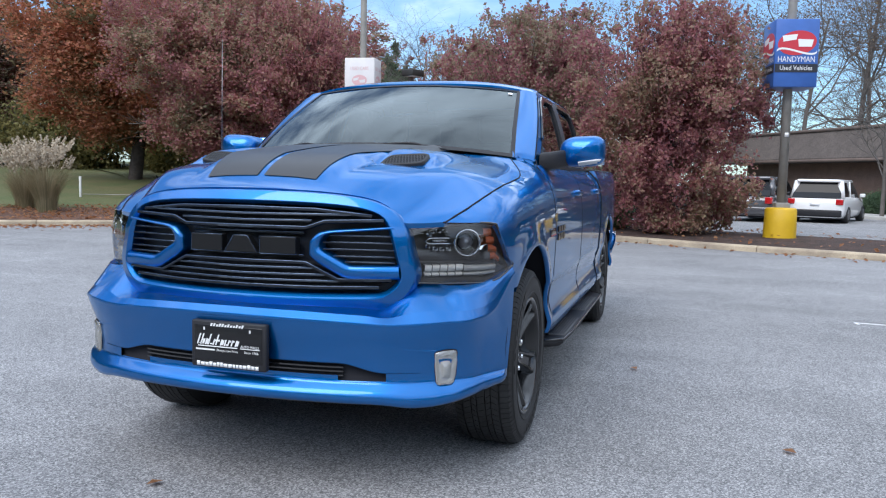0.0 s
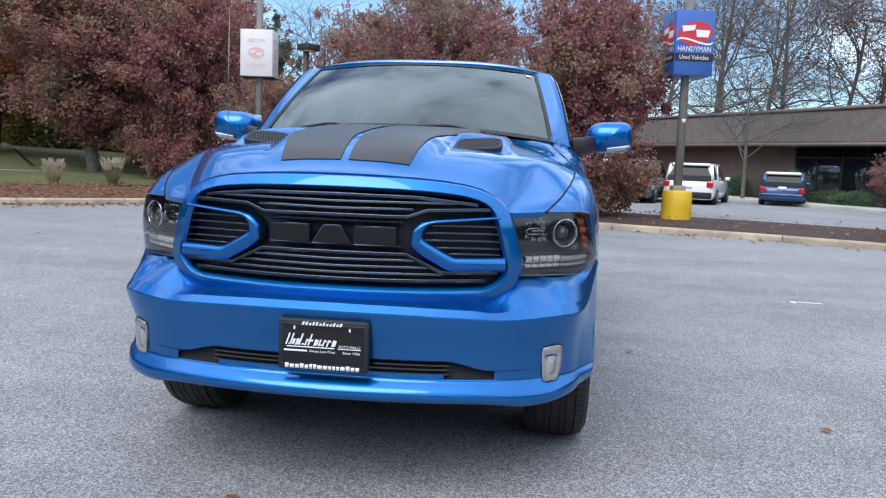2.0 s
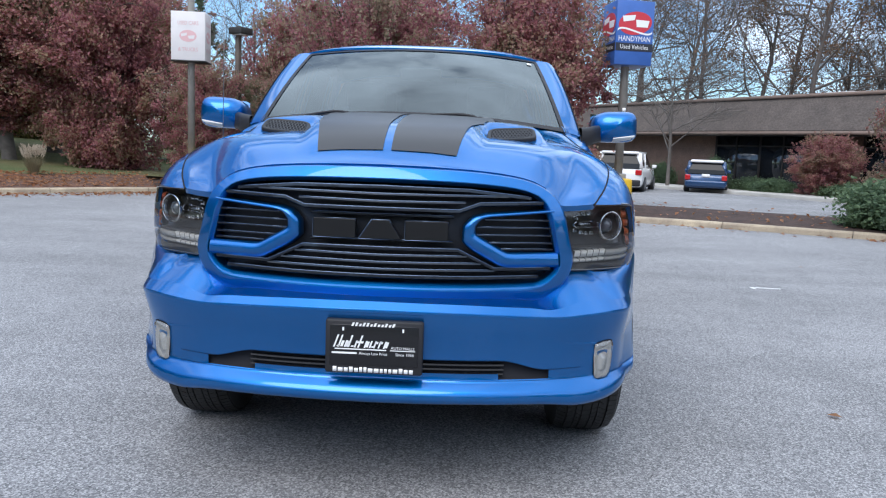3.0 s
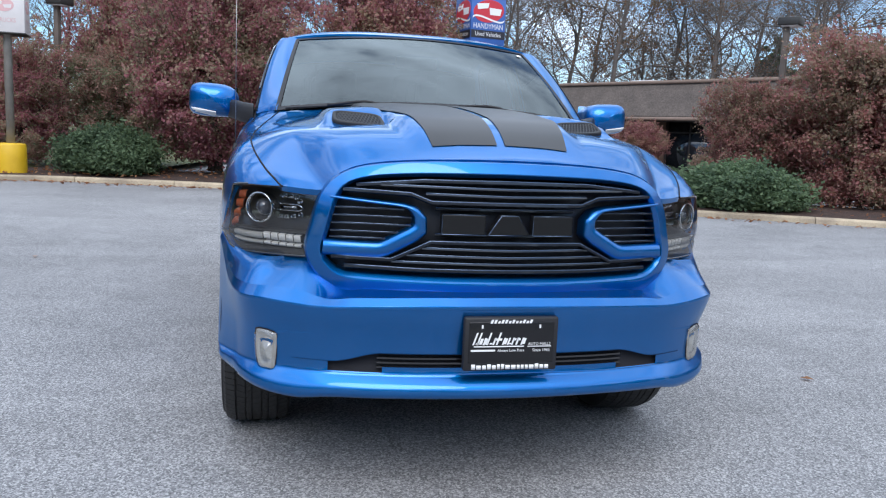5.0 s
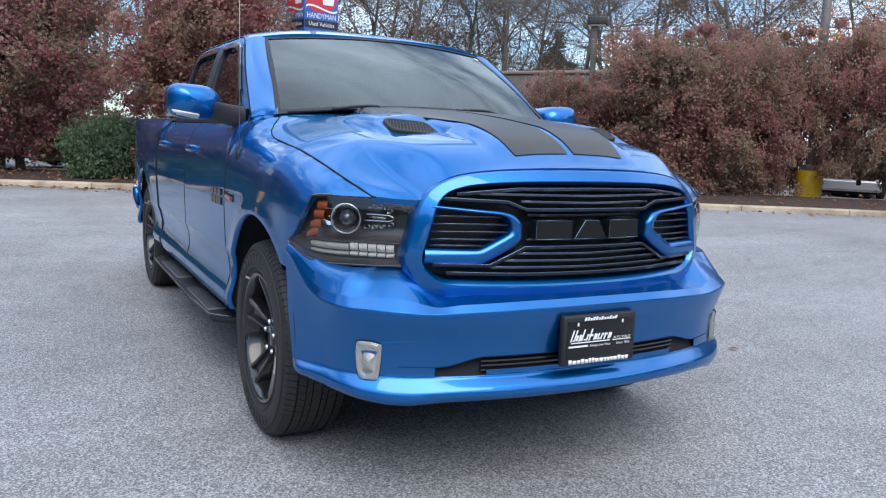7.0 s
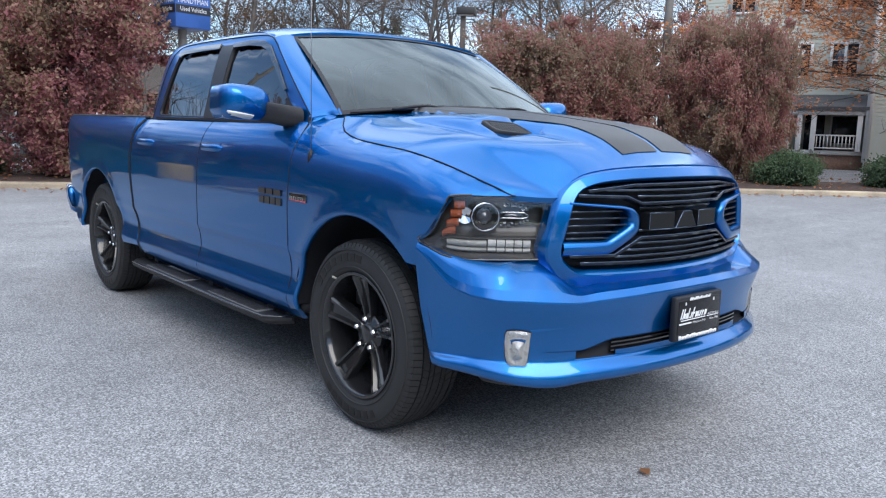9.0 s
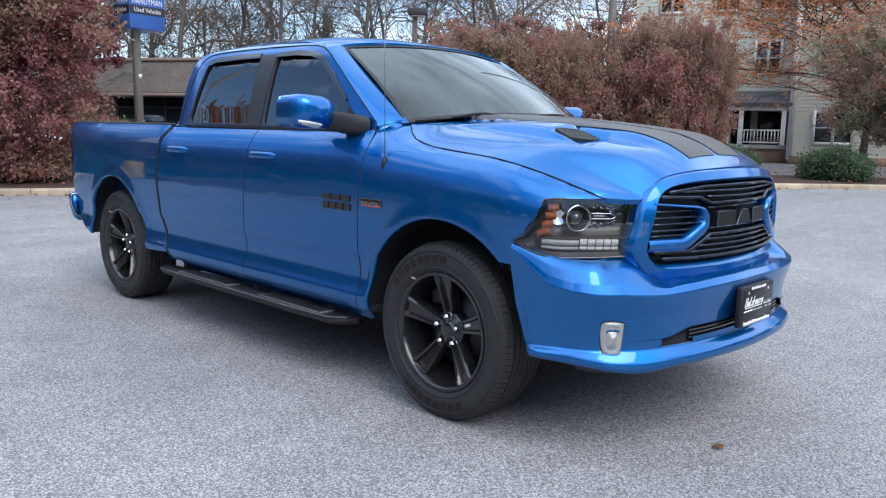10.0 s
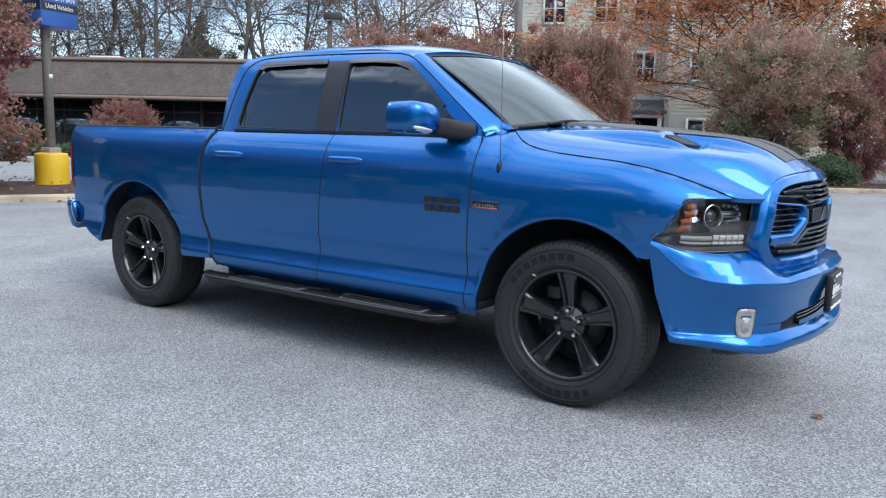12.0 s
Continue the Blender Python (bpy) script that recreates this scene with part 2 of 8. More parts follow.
POLE = mat("weathered_pole", (0.30, 0.28, 0.25), rough=0.6, var=0.5, vscale=5, col2=(0.2, 0.19, 0.17))
LAMPBROWN = mat("weathered_brown_steel", (0.14, 0.11, 0.09), rough=0.6, var=0.4, vscale=5)
BRONZE = mat("dark_bronze", (0.03, 0.028, 0.026), rough=0.5)


def asphalt():
    """Worn asphalt: pale stones in grey binder, broad stains and faint tyre tracks."""
    m = mat("asphalt", (0.2, 0.2, 0.2), rough=0.85, spec=0.3)
    n, l = m.node_tree.nodes, m.node_tree.links
    b = n["Principled BSDF"]
    tc = n.new("ShaderNodeTexCoord")

    def tex(kind, scale, **kw):
        t = n.new(kind)
        t.inputs["Scale"].default_value = scale
        for k, v in kw.items():
            t.inputs[k].default_value = v
        l.new(tc.outputs["Object"], t.inputs["Vector"])
        return t

    stones = tex("ShaderNodeTexVoronoi", 150.0)
    fine_ = tex("ShaderNodeTexNoise", 70.0, Detail=4.0, Roughness=0.8)
    bw = n.new("ShaderNodeRGBToBW")
    l.new(stones.outputs["Color"], bw.inputs["Color"])
    av = n.new("ShaderNodeMix")
    av.inputs["Factor"].default_value = 0.52
    l.new(bw.outputs["Val"], av.inputs["A"])
    l.new(fine_.outputs["Fac"], av.inputs["B"])
    r = n.new("ShaderNodeValToRGB")
    e = r.color_ramp.elements
    e[0].position, e[0].color = 0.28, (0.088, 0.0885, 0.0915, 1)
    e[1].position, e[1].color = 0.72, (0.455, 0.450, 0.450, 1)
    k = e.new(0.5)
    k.color = (0.208, 0.208, 0.215, 1)
    l.new(av.outputs["Result"], r.inputs["Fac"])
    slow = tex("ShaderNodeTexNoise", 0.35, Detail=5.0, Roughness=0.6, Distortion=0.6)
    mid = tex("ShaderNodeTexNoise", 3.0, Detail=4.0, Roughness=0.6)
    mr = n.new("ShaderNodeMapRange")
    mr.inputs["From Min"].default_value, mr.inputs["From Max"].default_value = 0.3, 0.7
    mr.inputs["To Min"].default_value, mr.inputs["To Max"].default_value = 0.84, 1.14
    l.new(slow.outputs["Fac"], mr.inputs["Value"])
    mr2 = n.new("ShaderNodeMapRange")
    mr2.inputs["From Min"].default_value, mr2.inputs["From Max"].default_value = 0.3, 0.7
    mr2.inputs["To Min"].default_value, mr2.inputs["To Max"].default_value = 0.92, 1.08
    l.new(mid.outputs["Fac"], mr2.inputs["Value"])
    # long faint tyre trails
    turn = n.new("ShaderNodeMapping")
    turn.inputs["Rotation"].default_value, turn.inputs["Scale"].default_value = (0, 0, 0.5), (0.12, 1.5, 1.0)
    l.new(tc.outputs["Object"], turn.inputs["Vector"])
    trail = n.new("ShaderNodeTexNoise")
    trail.inputs["Scale"].default_value, trail.inputs["Detail"].default_value, trail.inputs["Distortion"].default_value = 1.0, 3.0, 0.5
    l.new(turn.outputs["Vector"], trail.inputs["Vector"])
    mr3 = n.new("ShaderNodeMapRange")
    mr3.inputs["From Min"].default_value, mr3.inputs["From Max"].default_value = 0.35, 0.65
    mr3.inputs["To Min"].default_value, mr3.inputs["To Max"].default_value = 0.93, 1.07
    l.new(trail.outputs["Fac"], mr3.inputs["Value"])
    mu0 = n.new("ShaderNodeMath")
    mu0.operation = "MULTIPLY"
    l.new(mr.outputs["Result"], mu0.inputs[0])
    l.new(mr3.outputs["Result"], mu0.inputs[1])
    mu = n.new("ShaderNodeMath")
    mu.operation = "MULTIPLY"
    l.new(mu0.outputs[0], mu.inputs[0])
    l.new(mr2.outputs["Result"], mu.inputs[1])
    h = n.new("ShaderNodeHueSaturation")
    l.new(mu.outputs[0], h.inputs["Value"])
    l.new(r.outputs["Color"], h.inputs["Color"])
    l.new(h.outputs["Color"], b.inputs["Base Color"])
    bp = n.new("ShaderNodeBump")
    bp.inputs["Strength"].default_value, bp.inputs["Distance"].default_value = 0.25, 0.004
    l.new(av.outputs["Result"], bp.inputs["Height"])
    l.new(bp.outputs["Normal"], b.inputs["Normal"])
    return m


ASPHALT = asphalt()
CONCRETE = mat("weathered_concrete", (0.46, 0.375, 0.265), rough=0.85, var=0.9, vscale=2.0, col2=(0.28, 0.225, 0.165), bump=0.4, bscale=80, fine=0.25, fscale=90, rand=0.12)
WALKWAY = mat("pale_concrete", (0.5, 0.48, 0.44), rough=0.85, var=0.5, vscale=1.0, fine=0.1)
MULCH = mat("brown_mulch", (0.07, 0.038, 0.028), rough=0.95, var=0.8, vscale=6, col2=(0.03, 0.018, 0.015), bump=1.0, bscale=40, fine=0.5, fscale=45)
GRASS = mat("lawn", (0.07, 0.095, 0.028), rough=0.9, var=0.7, vscale=0.8, col2=(0.12, 0.11, 0.045), bump=0.8, bscale=60, fine=0.4, fscale=50)
BARK = mat("bark", (0.085, 0.068, 0.055), rough=0.9, var=0.6, vscale=8, col2=(0.045, 0.036, 0.03), bump=0.8, bscale=40)
PALEBARK = mat("grey_bark", (0.16, 0.14, 0.125), rough=0.9, var=0.6, vscale=5, col2=(0.09, 0.08, 0.07), bump=0.6, bscale=40)
TWIG = mat("twig_bark", (0.17, 0.145, 0.13), rough=0.9, var=0.4, vscale=2)
LEAF_RED = leafmat("burgundy_leaves", [(0.132, 0.0732, 0.0794), (0.25, 0.106, 0.119), (0.344, 0.133, 0.139), (0.356, 0.219, 0.159), (0.265, 0.219, 0.129), (0.278, 0.119, 0.134)])
LEAF_HEDGE = leafmat("russet_leaves", [(0.213, 0.161, 0.127), (0.319, 0.151, 0.137), (0.405, 0.167, 0.158), (0.352, 0.226, 0.168), (0.268, 0.226, 0.137), (0.308, 0.216, 0.162), (0.352, 0.161, 0.147)])
LEAF_WINE = leafmat("wine_leaves", [(0.28, 0.186, 0.166), (0.394, 0.16, 0.182), (0.476, 0.186, 0.207), (0.426, 0.336, 0.226), (0.328, 0.294, 0.19), (0.426, 0.186, 0.199)])
LEAF_PLUM = leafmat("plum_leaves", [(0.204, 0.118, 0.125), (0.323, 0.149, 0.154), (0.409, 0.167, 0.168), (0.391, 0.277, 0.184), (0.238, 0.228, 0.138), (0.34, 0.156, 0.163)])
LEAF_ORANGE = leafmat("orange_leaves", [(0.14, 0.184, 0.0966), (0.248, 0.216, 0.115), (0.495, 0.237, 0.127), (0.717, 0.28, 0.166), (0.461, 0.194, 0.14), (0.231, 0.205, 0.115)])
LEAF_RUST = leafmat("last_brown_leaves", [(0.13, 0.0845, 0.0585), (0.26, 0.13, 0.078), (0.195, 0.143, 0.078), (0.338, 0.156, 0.091)])
LEAF_GREEN = leafmat("dark_green_leaves", [(0.051, 0.0834, 0.0518), (0.09, 0.137, 0.0792), (0.143, 0.208, 0.108), (0.072, 0.115, 0.0691)])
LEAF_OLIVE = leafmat("olive_leaves", [(0.058, 0.078, 0.023), (0.130, 0.130, 0.039), (0.208, 0.156, 0.046), (0.091, 0.098, 0.033)])
LEAF_TAN = leafmat("tan_needles", [(0.5, 0.213, 0.091), (0.75, 0.325, 0.143), (0.625, 0.263, 0.117), (0.425, 0.2, 0.091)])
LEAF_DRY = leafmat("fallen_leaves", [(0.176, 0.0675, 0.0308), (0.324, 0.135, 0.063), (0.405, 0.216, 0.113), (0.135, 0.0405, 0.0308)])
STRAW = leafmat("dry_grass_blades", [(0.30, 0.24, 0.15), (0.46, 0.38, 0.25), (0.24, 0.22, 0.12), (0.55, 0.47, 0.34)])
SHINGLE = mat("brown_shingles", (0.11, 0.088, 0.075), rough=0.9, var=0.5, vscale=2.0, col2=(0.075, 0.06, 0.052), fine=0.3, fscale=14, bump=0.4, bscale=20)
BRICK = mat("brown_brick", (0.28, 0.175, 0.13), rough=0.9, var=0.4, vscale=2, fine=0.25, fscale=18)
FASCIA = mat("tan_fascia", (0.24, 0.17, 0.135), rough=0.7, var=0.3, vscale=2)
DARKTRIM = mat("dark_brown_trim", (0.035, 0.028, 0.024), rough=0.6)
BGGLASS = mat("dark_window_glass", (0.02, 0.024, 0.03), rough=0.05, spec=0.8)
SIDING = mat("sage_siding", (0.52, 0.53, 0.45), rough=0.7, var=0.25, vscale=0.7, col2=(0.46, 0.47, 0.40))
WHITETRIM = mat("white_trim", (0.78, 0.78, 0.75), rough=0.5, var=0.2, vscale=2)
ROOFGREY = mat("grey_roof", (0.1, 0.1, 0.105), rough=0.9, var=0.4, vscale=1.5, fine=0.25, fscale=12)
CARWHITE = mat("white_car_paint", (0.78, 0.78, 0.77), rough=0.25, coat=0.8)
CARSILVER = mat("silver_car_paint", (0.5, 0.51, 0.53), rough=0.25, metal=0.5, coat=0.8)
CARBLUE = mat("navy_car_paint", (0.014, 0.050, 0.130), rough=0.25, metal=0.3, coat=0.8)
CARGREY = mat("grey_car_paint", (0.10, 0.10, 0.108), rough=0.25, metal=0.4, coat=0.8)
CARDARK = mat("black_car_paint", (0.015, 0.015, 0.018), rough=0.22, coat=0.8)
CARGLASS = mat("car_window", (0.008, 0.009, 0.011), rough=0.06, spec=0.25)


# ---------------------------------------------------------------- mesh helpers
def part(name, bm, material, parent=None, label="", smooth=True, sharp=None):
    """Links a bmesh as one mesh object under a thing or a part."""
    if sharp:
        for e in bm.edges:
            if len(e.link_faces) == 2 and e.calc_face_angle(0) > sharp:
                e.smooth = False
    me = bpy.data.meshes.new(name)
    for f in bm.faces:
        f.smooth = smooth
    bm.to_mesh(me)
    bm.free()
    for m in (material if isinstance(material, (list, tuple)) else [material]):
        me.materials.append(m)
    ob = new(name, me)
    if parent:
        ob.parent = parent
    if label:
        ob["label"] = label
    return ob


def thing(name, label, category, group="", kind="", at=None):
    return tagged(new(name), label, category, group, kind) if at is None else place(tagged(new(name), label, category, group, kind), at)


def place(ob, m):
    ob.matrix_basis = m
    return ob


def spl(xs, ys):
    """A smooth curve through the given places."""
    xs, ys = np.array(xs, float), np.array(ys, float)
    d = np.diff(ys) / np.diff(xs)
    t = np.empty_like(ys)
    t[0], t[-1] = d[0], d[-1]
    for i in range(1, len(xs) - 1):
        h0, h1 = xs[i] - xs[i - 1], xs[i + 1] - xs[i]
        t[i] = (d[i - 1] * h1 + d[i] * h0) / (h0 + h1)

    def f(v):
        if v <= xs[0]:
            return float(ys[0])
        if v >= xs[-1]:
            return float(ys[-1])
        i = int(np.searchsorted(xs, v)) - 1
        h = xs[i + 1] - xs[i]
        s = (v - xs[i]) / h
        return float((2 * s**3 - 3 * s * s + 1) * ys[i] + (s**3 - 2 * s * s + s) * h * t[i] + (3 * s * s - 2 * s**3) * ys[i + 1] + (s**3 - s * s) * h * t[i + 1])

    return f


def sstep(a, b, v):
    s = min(1.0, max(0.0, (v - a) / (b - a)))
    return s * s * (3 - 2 * s)


def curve_pts(pts, step=0.03, closed=False, round_=True):
    """Points along a smooth (or straight) line through pts, about step apart."""
    P = [Vector(p) for p in pts]
    n = len(P)
    out = []
    for i in range(n if closed else n - 1):
        a, b = P[i], P[(i + 1) % n]
        p0 = P[(i - 1) % n] if closed or i > 0 else a + (a - b)
        p3 = P[(i + 2) % n] if closed or i + 2 < n else b + (b - a)
        k = max(1, int(round((b - a).length / step)))
        for j in range(k):
            s = j / k
            if round_:
                t1, t2 = (b - p0) * 0.5, (p3 - a) * 0.5
                lim = (b - a).length * 1.2
                t1 = t1 if t1.length < lim else t1 * (lim / t1.length)
                t2 = t2 if t2.length < lim else t2 * (lim / t2.length)
                out.append(a * (2 * s**3 - 3 * s * s + 1) + t1 * (s**3 - 2 * s * s + s) + b * (3 * s * s - 2 * s**3) + t2 * (s**3 - s * s))
            else:
                out.append(a.lerp(b, s))
    if not closed:
        out.append(P[-1])
    return out


def resample(pts, n, closed=True):
    """n points evenly spaced along a polyline."""
    P = [Vector(p) for p in pts] + ([Vector(pts[0])] if closed else [])
    L = [0.0]
    for a, b in zip(P, P[1:]):
        L.append(L[-1] + (b - a).length)
    out, k = [], 0
    for i in range(n):
        d = L[-1] * i / (n if closed else n - 1)
        while k < len(P) - 2 and L[k + 1] < d:
            k += 1
        s = (d - L[k]) / max(1e-9, L[k + 1] - L[k])
        out.append(P[k].lerp(P[k + 1], min(1.0, s)))
    return out


def grid_bm(rows, close_u=False, close_v=False, bm=None):
    """A sheet through rows of points."""
    bm = bm or bmesh.new()
    V = [[bm.verts.new(p) for p in r] for r in rows]
    nr, nc = len(V), len(V[0])
    for i in range(nr if close_v else nr - 1):
        for j in range(nc if close_u else nc - 1):
            a, b, c, d = V[i][j], V[i][(j + 1) % nc], V[(i + 1) % nr][(j + 1) % nc], V[(i + 1) % nr][j]
            if len({a, b, c, d}) == 4:
                try:
                    bm.faces.new((a, b, c, d))
                except ValueError:
                    pass
    return bm


def face_out(bm, centre):
    """Turns the faces of a sheet so that most look away from centre."""
    bm.normal_update()
    c = Vector(centre)
    s = sum((f.calc_center_median() - c).dot(f.normal) * f.calc_area() for f in bm.faces)
    if s < 0:
        bmesh.ops.reverse_faces(bm, faces=bm.faces[:])
    return bm


def thicken(bm, d):
    """Gives a sheet a rim turned back by the vector d, so that it reads as sheet metal."""
    bm.normal_update()
    edges = [e for e in bm.edges if e.is_boundary]
    for e in edges:
        e.smooth = False
    r = bmesh.ops.extrude_edge_only(bm, edges=edges)
    for v in [g for g in r["geom"] if isinstance(g, bmesh.types.BMVert)]:
        v.co += Vector(d)
    bm.normal_update()
    return bm


def box_bm(x0, x1, y0, y1, z0, z1, bevel=0.0, seg=2, bm=None):
    bm2 = bmesh.new()
    bmesh.ops.create_cube(bm2, size=1.0)
    for v in bm2.verts:
        v.co = Vector(((x0 + x1) / 2 + v.co.x * (x1 - x0), (y0 + y1) / 2 + v.co.y * (y1 - y0), (z0 + z1) / 2 + v.co.z * (z1 - z0)))
    if bevel:
        bmesh.ops.bevel(bm2, geom=bm2.edges[:], offset=bevel, segments=seg, affect="EDGES", profile=0.5)
    if bm is None:
        return bm2
    me = bpy.data.meshes.new("tmp")
    bm2.to_mesh(me)
    bm2.free()
    bm.from_mesh(me)
    bpy.data.meshes.remove(me)
    return bm


def add_bm(bm, other, m=None):
    me = bpy.data.meshes.new("tmp")
    other.to_mesh(me)
    other.free()
    if m:
        me.transform(m)
    bm.from_mesh(me)
    bpy.data.meshes.remove(me)
    return bm


def tube_bm(pts, radii, sides=8, caps=True, bm=None):
    """A round bar along points, its radius given at each."""
    P = [Vector(p) for p in pts]
    R = radii if isinstance(radii, (list, tuple)) else [radii] * len(P)
    rows = []
    up = Vector((0.13, 0.29, 0.95)).normalized()
    for i, p in enumerate(P):
        d = (P[min(i + 1, len(P) - 1)] - P[max(i - 1, 0)]).normalized()
        a = d.cross(up)
        a = a.normalized() if a.length > 1e-4 else d.orthogonal().normalized()
        b = d.cross(a).normalized()
        rows.append([p + (a * math.cos(2 * math.pi * k / sides) + b * math.sin(2 * math.pi * k / sides)) * R[i] for k in range(sides)])
    bm = bm or bmesh.new()
    V = [[bm.verts.new(q) for q in r] for r in rows]
    for i in range(len(V) - 1):
        for j in range(sides):
            bm.faces.new((V[i][j], V[i][(j + 1) % sides], V[i + 1][(j + 1) % sides], V[i + 1][j]))
    if caps:
        bm.faces.new(V[0][::-1])
        bm.faces.new(V[-1])
    return bm


def lathe_bm(profile, sides=48, axis="X", close=False):
    """Turns a profile of (radius, along) about an axis."""
    rows = []
    for r, a in profile:
        row = []
        for k in range(sides):
            c, s = math.cos(2 * math.pi * k / sides) * r, math.sin(2 * math.pi * k / sides) * r
            row.append({"X": (a, c, s), "Z": (c, s, a), "Y": (c, a, s)}[axis])
        rows.append(row)
    return grid_bm(rows, close_u=True, close_v=close)


def slab_bm(outline, y0, y1, bevel=0.0):
    """An outline in x and z, given depth along y."""
    bm = bmesh.new()
    a = [bm.verts.new((p[0], y0, p[1])) for p in outline]
    bm.faces.new(a)
    r = bmesh.ops.extrude_face_region(bm, geom=bm.faces[:])
    for v in [g for g in r["geom"] if isinstance(g, bmesh.types.BMVert)]:
        v.co.y = y1
    bmesh.ops.recalc_face_normals(bm, faces=bm.faces[:])
    if bevel:
        bmesh.ops.bevel(bm, geom=bm.edges[:], offset=bevel, segments=2, affect="EDGES", profile=0.5)
    return bm


def text_bm(body, size, width=None, depth=0.0):
    """Letters of the built-in font as a mesh in x and z, centred, looking towards -y."""
    cu = bpy.data.curves.new("letters", "FONT")
    cu.body, cu.size, cu.extrude, cu.align_x, cu.align_y, cu.resolution_u = body, size, depth, "CENTER", "CENTER", 2
    ob = bpy.data.objects.new("letters", cu)
    scene.collection.objects.link(ob)
    bpy.context.view_layer.update()
    me = bpy.data.meshes.new_from_object(ob.evaluated_get(bpy.context.evaluated_depsgraph_get()))
    bm = bmesh.new()
    bm.from_mesh(me)
    bpy.data.meshes.remove(me)
    bpy.data.objects.remove(ob)
    bpy.data.curves.remove(cu)
    k = 1.0
    if width and bm.verts:
        k = width / max(1e-6, max(v.co.x for v in bm.verts) - min(v.co.x for v in bm.verts))
    for v in bm.verts:
        v.co = Vector((v.co.x * k, -v.co.z, v.co.y))
    return bm

# ---------------------------------------------------------------- the pickup truck
# Its nose looks to -y; the front axle stands at y = 0.05, the rear one at y = 3.57.
truck = thing("pickup_truck", "metallic blue crew-cab pickup with black hood stripes, parked on asphalt", "truck")

SEAM_Y = [-0.685, -0.58, -0.42, -0.226, 0.05, 0.27, 0.40, 0.49]
seam_x = spl(SEAM_Y, [0.762, 0.81, 0.855, 0.88, 0.88, 0.868, 0.83, 0.765])
seam_z = spl(SEAM_Y, [1.092, 1.134, 1.189, 1.233, 1.262, 1.288, 1.325, 1.382])
side_max = spl([-0.70, -0.62, -0.54, -0.46, -0.385, -0.2, 0, 0.3, 0.63, 1.2, 2.0, 2.75, 3.57, 4.2, 4.5, 4.6],
               [0.80, 0.885, 0.94, 0.968, 0.985, 0.998, 1.006, 1.006, 1.008, 1.012, 1.014, 1.02, 1.02, 1.006, 0.975, 0.95])
low_in = spl([0.40, 0.43, 0.465, 0.50, 0.545, 0.60, 0.66, 0.70, 0.72, 0.78, 0.90, 0.96], [0.045, 0.024, 0.008, 0.004, 0.020, 0.033, 0.029, 0.0205, 0.0125, 0.008, 0.002, 0.0])
ARCH_F, ARCH_R, ARCH = (0.05, 0.437), (3.57, 0.437), 0.522


def side_x(y, z):
    """Half width of the body side at y, z."""
    xm = side_max(y)
    if z <= 0.96:
        x = xm - low_in(z)
    else:
        w = sstep(0.50, 0.67, y)
        wb = sstep(2.74, 2.8, y)
        zt = (seam_z(min(y, 0.49)) * (1 - w) + 1.34 * w) * (1 - wb) + 1.35 * wb
        xt = ((seam_x(min(y, 0.49)) - 0.006) * (1 - w) + 0.910 * w) * (1 - wb) + 0.952 * wb
        u = min(1.0, (z - 0.96) / max(0.05, zt - 0.96))
        e = 2.7
        gf = 1 - (1 - (0.985 * u) ** e) ** (1 / e)
        gf /= 1 - (1 - 0.985**e) ** (1 / e)
        gd = 0.10 * u + 0.90 * u**4.2
        x = xm - (xm - xt) * (gf * (1 - w) + gd * w)
    for cy, cz in (ARCH_F, ARCH_R):
        r = math.hypot(y - cy, z - cz)
        x += 0.009 * math.exp(-(((r - 0.52) / 0.05) ** 2)) * sstep(0.45, 0.6, z)
    return x


GLZ = [1.30, 1.335, 1.37, 1.55, 1.70, 1.785, 1.82, 1.85, 1.88]
glass_x = spl(GLZ, [0.920, 0.910, 0.900, 0.852, 0.806, 0.772, 0.748, 0.706, 0.64])


def cab_x(y, z):
    """Half width of the cab above the belt."""
    return glass_x(z) - 0.035 * max(0.0, (y - 2.45) / 0.33) ** 2 - 0.02 * max(0.0, (1.1 - y) / 0.5) ** 2


